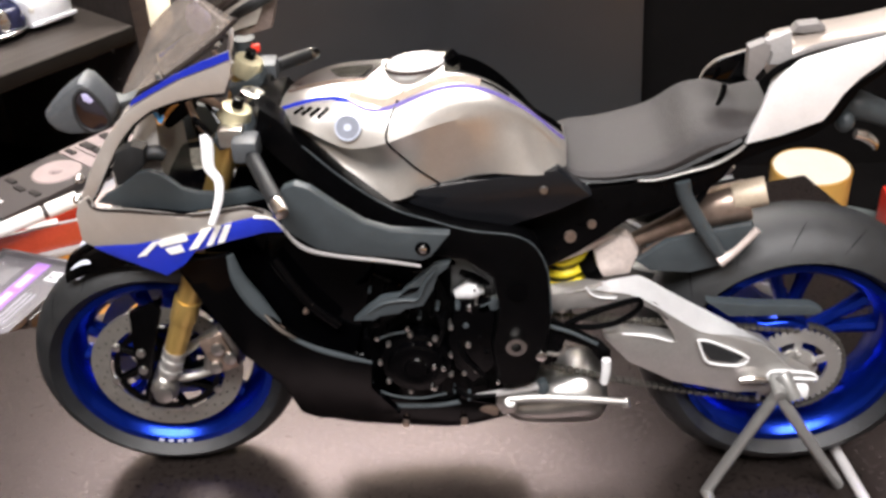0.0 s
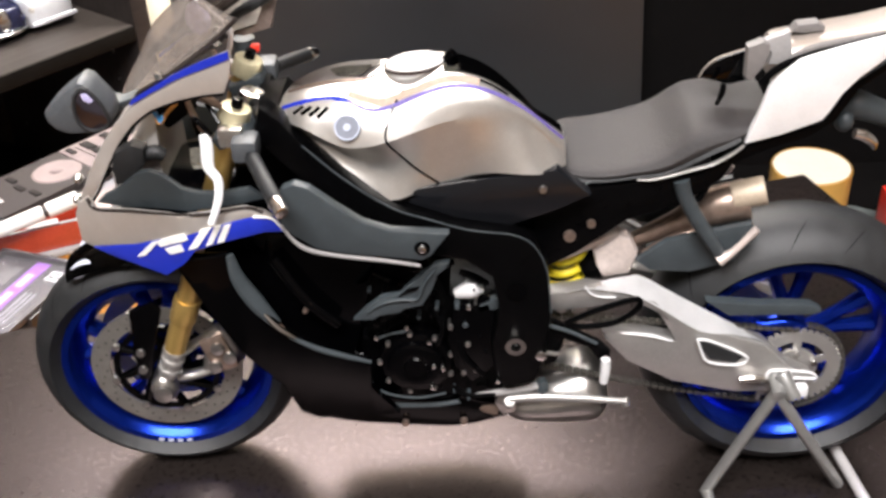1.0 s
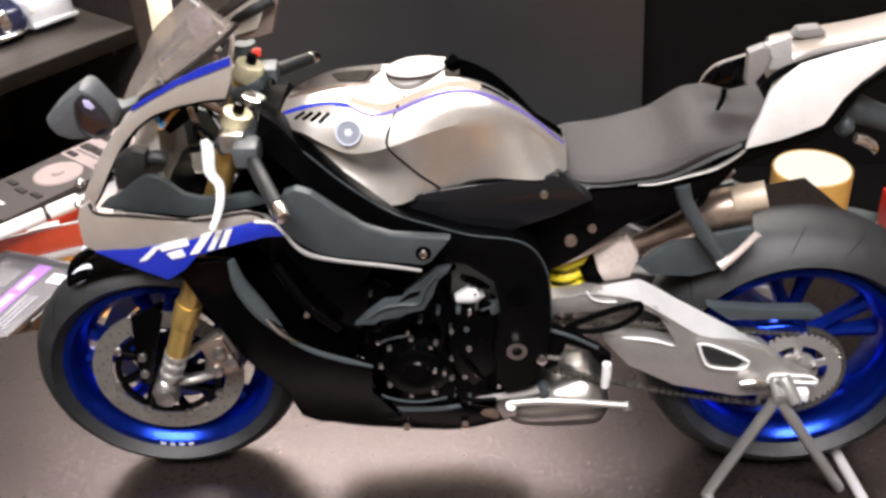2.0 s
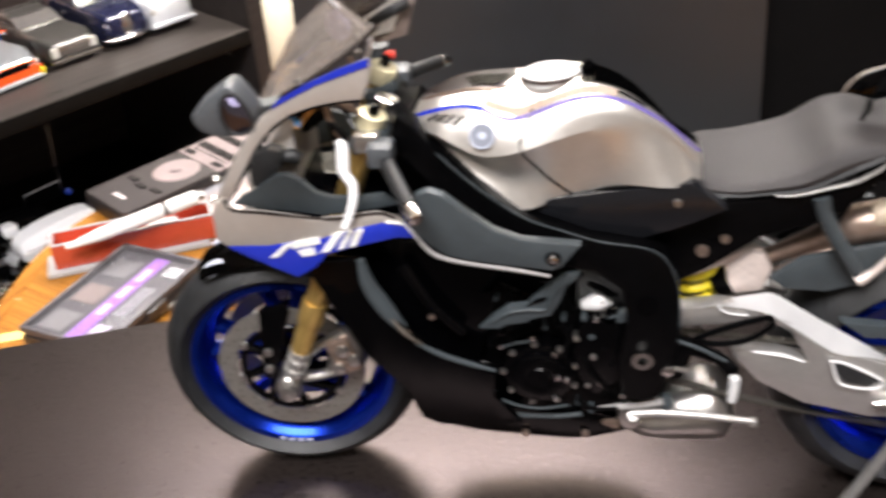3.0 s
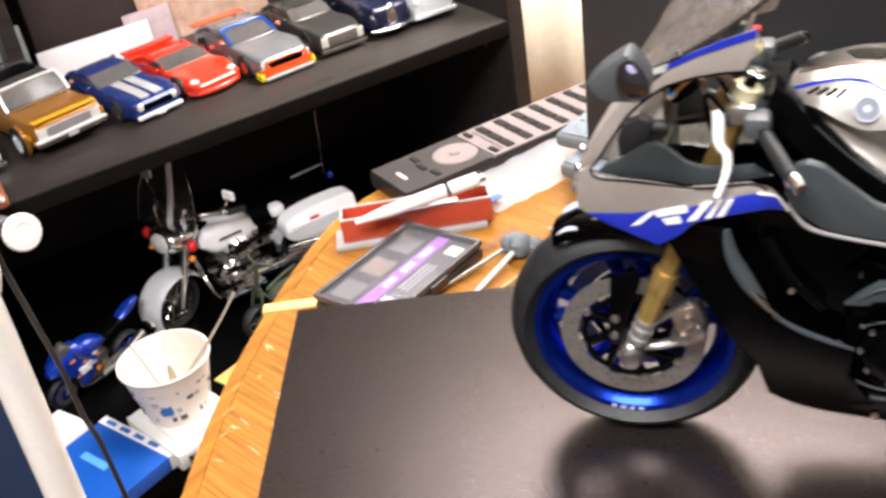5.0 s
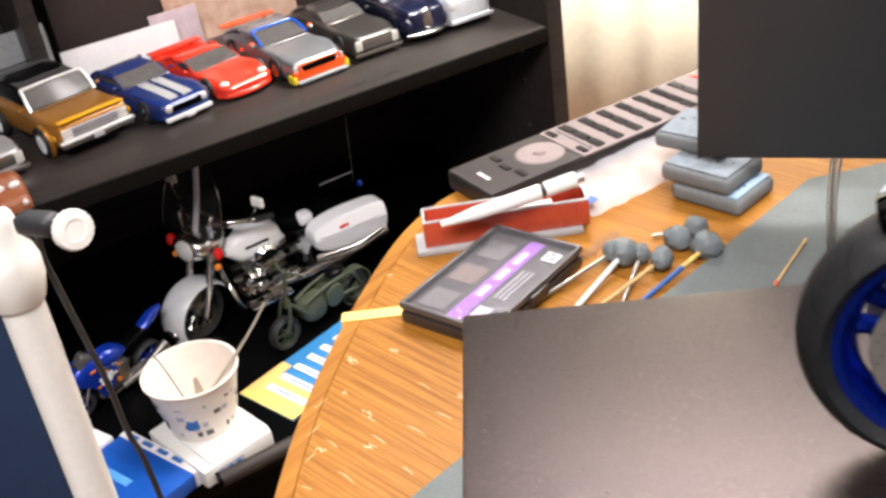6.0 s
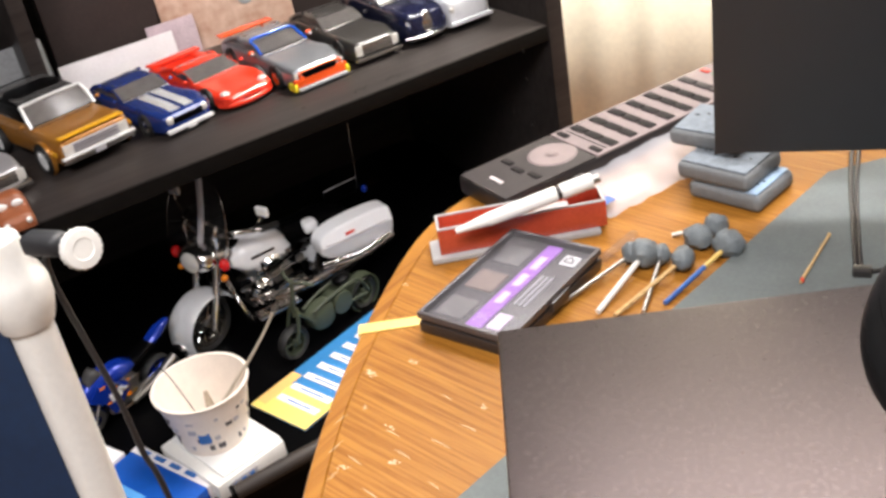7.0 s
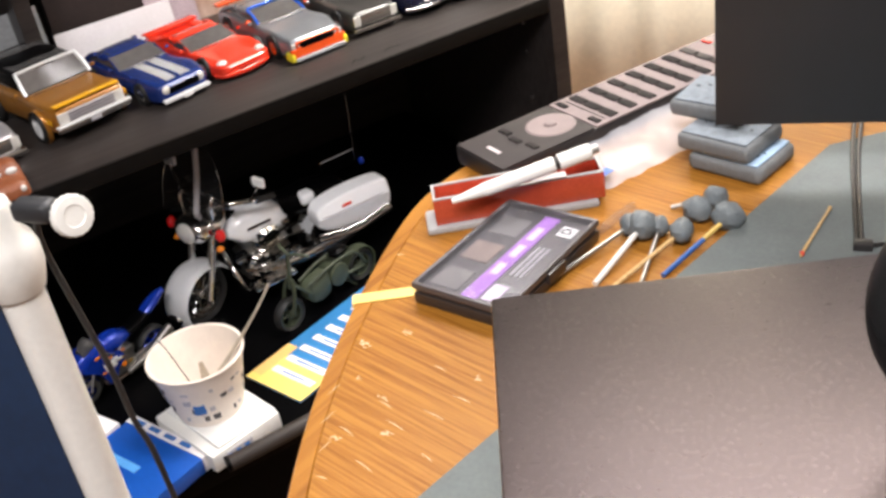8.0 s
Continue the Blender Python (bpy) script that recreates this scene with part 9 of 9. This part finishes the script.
THIN_CLEAR = clear_material("windshield_clear", (0.97, 0.97, 0.97), 0.02, 0.05)
police_bike()


def olive_scooter():
    a, b_ = Vector((-0.6545, 0.7885, 0)), Vector((-0.585, 0.970, 0))
    yaw = math.atan2((a - b_).y, (a - b_).x)
    t = thing("folding_scooter", Matrix.Translation((a.x, a.y, LOW_Z)) @ Matrix.Rotation(yaw, 4, "Z") @ Matrix.Rotation(radians(-4), 4, "X") @ Matrix.Scale(1.10, 4), "olive drab army folding scooter model", "model scooter")
    P = t
    small_wheel(P, 0, 20, 6, OLIVE, 5, "front_wheel")
    small_wheel(P, -112, 20, 6, OLIVE, 5, "rear_wheel")
    for s in (-1, 1):
        mpart("fork_leg", tube(BM(), [(0, s * 8, 20), (-6, s * 8, 46), (-10, s * 4, 62)], 2.0, 8), OLIVE, P)
        mpart("handlebar", tube(BM(), [(-14, 0, 92), (-16, s * 12, 95), (-24, s * 24, 92)], 1.8, 8), OLIVE, P)
        mpart("frame_rail", tube(BM(), [(-10, s * 6, 56), (-34, s * 9, 30), (-70, s * 9, 28), (-112, s * 9, 22)], 2.0, 8), OLIVE, P)
        mpart("upper_rail", tube(BM(), [(-28, s * 8, 44), (-60, s * 9, 50), (-100, s * 9, 48), (-116, s * 9, 24)], 2.0, 8), OLIVE, P)
    mpart("steering_post", cyl(BM(), (-8, 0, 50), (-14, 0, 93), 2.4, n=10), OLIVE, P)
    mpart("fuel_tank", Body([(-62, 22, 40, 7), (-56, 16, 46, 11), (-44, 14, 46, 12), (-32, 18, 44, 11), (-26, 26, 40, 7)], [(0, 0), (0.8, 0.05), (1, 0.4), (0.9, 0.8), (0.5, 1), (0, 1)], 4).mesh(BM()), OLIVE, P, "olive tank")
    mpart("flywheel_cover", cyl(BM(), (-72, -13, 34), (-72, 13, 34), 14, n=28, b=2), OLIVE, P, "round engine cover")
    mpart("saddle", ball(BM(), (-84, 0, 56), (13, 9, 4), 14), SATIN_BLACK, P)
    mpart("rear_guard", lathe(BM(), [(22, -6), (24, -6), (24, 6), (22, 6)], (-112, 0, 20), "Y", 30, closed=True), OLIVE, P)
    mpart("kick_stand", cyl(BM(), (-60, -6, 20), (-56, -20, 1), 1.6, n=8), OLIVE, P)


olive_scooter()


def blue_bike():
    a, b_ = Vector((-0.836, 0.618, 0)), Vector((-0.806, 0.724, 0))
    yaw = math.atan2((a - b_).y, (a - b_).x)
    t = thing("blue_motorcycle", Matrix.Translation((a.x, a.y, LOW_Z)) @ Matrix.Rotation(yaw, 4, "Z") @ Matrix.Rotation(radians(-9), 4, "X") @ Matrix.Scale(0.86, 4), "small bright blue racing motorcycle model", "model motorcycle")
    P = t
    small_wheel(P, 0, 25, 5, BIKE_BLUE, 5, "front_wheel")
    small_wheel(P, -116, 26, 8, BIKE_BLUE, 5, "rear_wheel")
    for s in (-1, 1):
        mpart("fork_leg", cyl(BM(), (0, s * 9, 25), (-24, s * 9, 88), 2.2, n=12), STEEL, P)
        mpart("side_fairing", prism(BM(), [(8, 68), (-8, 86), (-30, 76), (-52, 66), (-60, 50), (-46, 40), (-38, 26), (-26, 24), (-16, 48)], s * 16 - 1, s * 16 + 1, 0.5), BIKE_BLUE, P, "blue side fairing")
        mpart("race_patch", prism(BM(), [(-22, 60), (-40, 60), (-44, 48), (-26, 46)], s * 17.4 - 0.4, s * 17.4 + 0.4, 0.1), WHITE_PAINT, P)
        mpart("race_patch", cyl(BM(), (-54, s * 17, 40), (-54, s * 17.8, 40), 4, n=14), AMBER_LENS, P)
        mpart("handlebar", tube(BM(), [(-24, s * 8, 86), (-28, s * 26, 82), (-34, s * 30, 78)], 1.8, 8), CAR_TYRE, P)
        mpart("swingarm", box(BM(), (-94, s * 10, 30), (48, 4, 8), 1.5), STEEL, P)
    mpart("nose", Body([(-34, 70, 94, 15), (-14, 64, 92, 15), (4, 62, 82, 12), (16, 62, 72, 6)], [(0.8, 0), (1, 0.4), (0.8, 0.8), (0.4, 1), (0, 1)], 4).mesh(BM()), BIKE_BLUE, P)
    mpart("tank", Body([(-78, 66, 76, 9), (-62, 62, 86, 15), (-44, 62, 88, 15), (-30, 66, 82, 10)], [(0.7, 0), (1, 0.4), (0.85, 0.8), (0.4, 1), (0, 1)], 4).mesh(BM()), BIKE_BLUE, P)
    mpart("seat", Body([(-122, 76, 86, 9), (-104, 72, 82, 11), (-88, 68, 78, 11), (-76, 68, 76, 9)], [(0.7, 0), (1, 0.4), (0.85, 0.8), (0.4, 1), (0, 1)], 4).mesh(BM()), SATIN_BLACK, P, "black seat")
    mpart("tail", Body([(-152, 92, 98, 4), (-138, 84, 97, 8), (-122, 78, 90, 10), (-112, 76, 84, 8)], [(0.7, 0), (1, 0.4), (0.85, 0.8), (0.4, 1), (0, 1)], 4).mesh(BM()), BIKE_BLUE, P, "blue tail")
    mpart("windscreen", Body([(-26, 90, 96, 9), (-14, 88, 104, 10), (-2, 80, 92, 8)], [(0.9, 0), (1, 0.3), (0.7, 0.85), (0, 1)], 4).mesh(BM()), CAR_GLASS, P)
    mpart("engine", box(BM(), (-52, 0, 40), (50, 28, 36), 4), STEEL, P)
    mpart("silencer", tube(BM(), [(-60, 14, 18), (-96, 16, 26), (-140, 17, 44)], [4, 6, 7], 14), STEEL, P)
    mpart("stand", tube(BM(), [(-116, -14, 26), (-128, -16, 2), (-128, 16, 2), (-116, 14, 26)], 1.6, 8), CHROME, P)
    rnd = random.Random(12)
    for s in (-1, 1):
        for k in range(9):
            x, z = rnd.uniform(-66, -14), rnd.uniform(28, 80)
            mpart("sponsor_patch", box(BM(), (x, s * 17.6, z), (rnd.uniform(4, 11), 0.8, rnd.uniform(2, 6)), 0.2), rnd.choice((WHITE_PAINT, GOLD, AMBER_LENS, SATIN_BLACK, CUP_BLUE)), P)
        mpart("gold_fork", cyl(BM(), (-12, s * 9, 54), (-24, s * 9, 86), 3.0, n=12), GOLD, P, "gold fork tube")
        mpart("brake_disc", lathe(BM(), [(10, s * 6.2), (17, s * 6.2), (17, s * 7.0), (10, s * 7.0)], (0, 0, 25), "Y", 28, closed=True), STEEL, P)
        mpart("exhaust_header", tube(BM(), [(-30, s * 8, 34), (-26, s * 9, 22), (-40, s * 8, 14), (-64, s * 10, 14)], 2.4, 8), BURNT, P)


blue_bike()
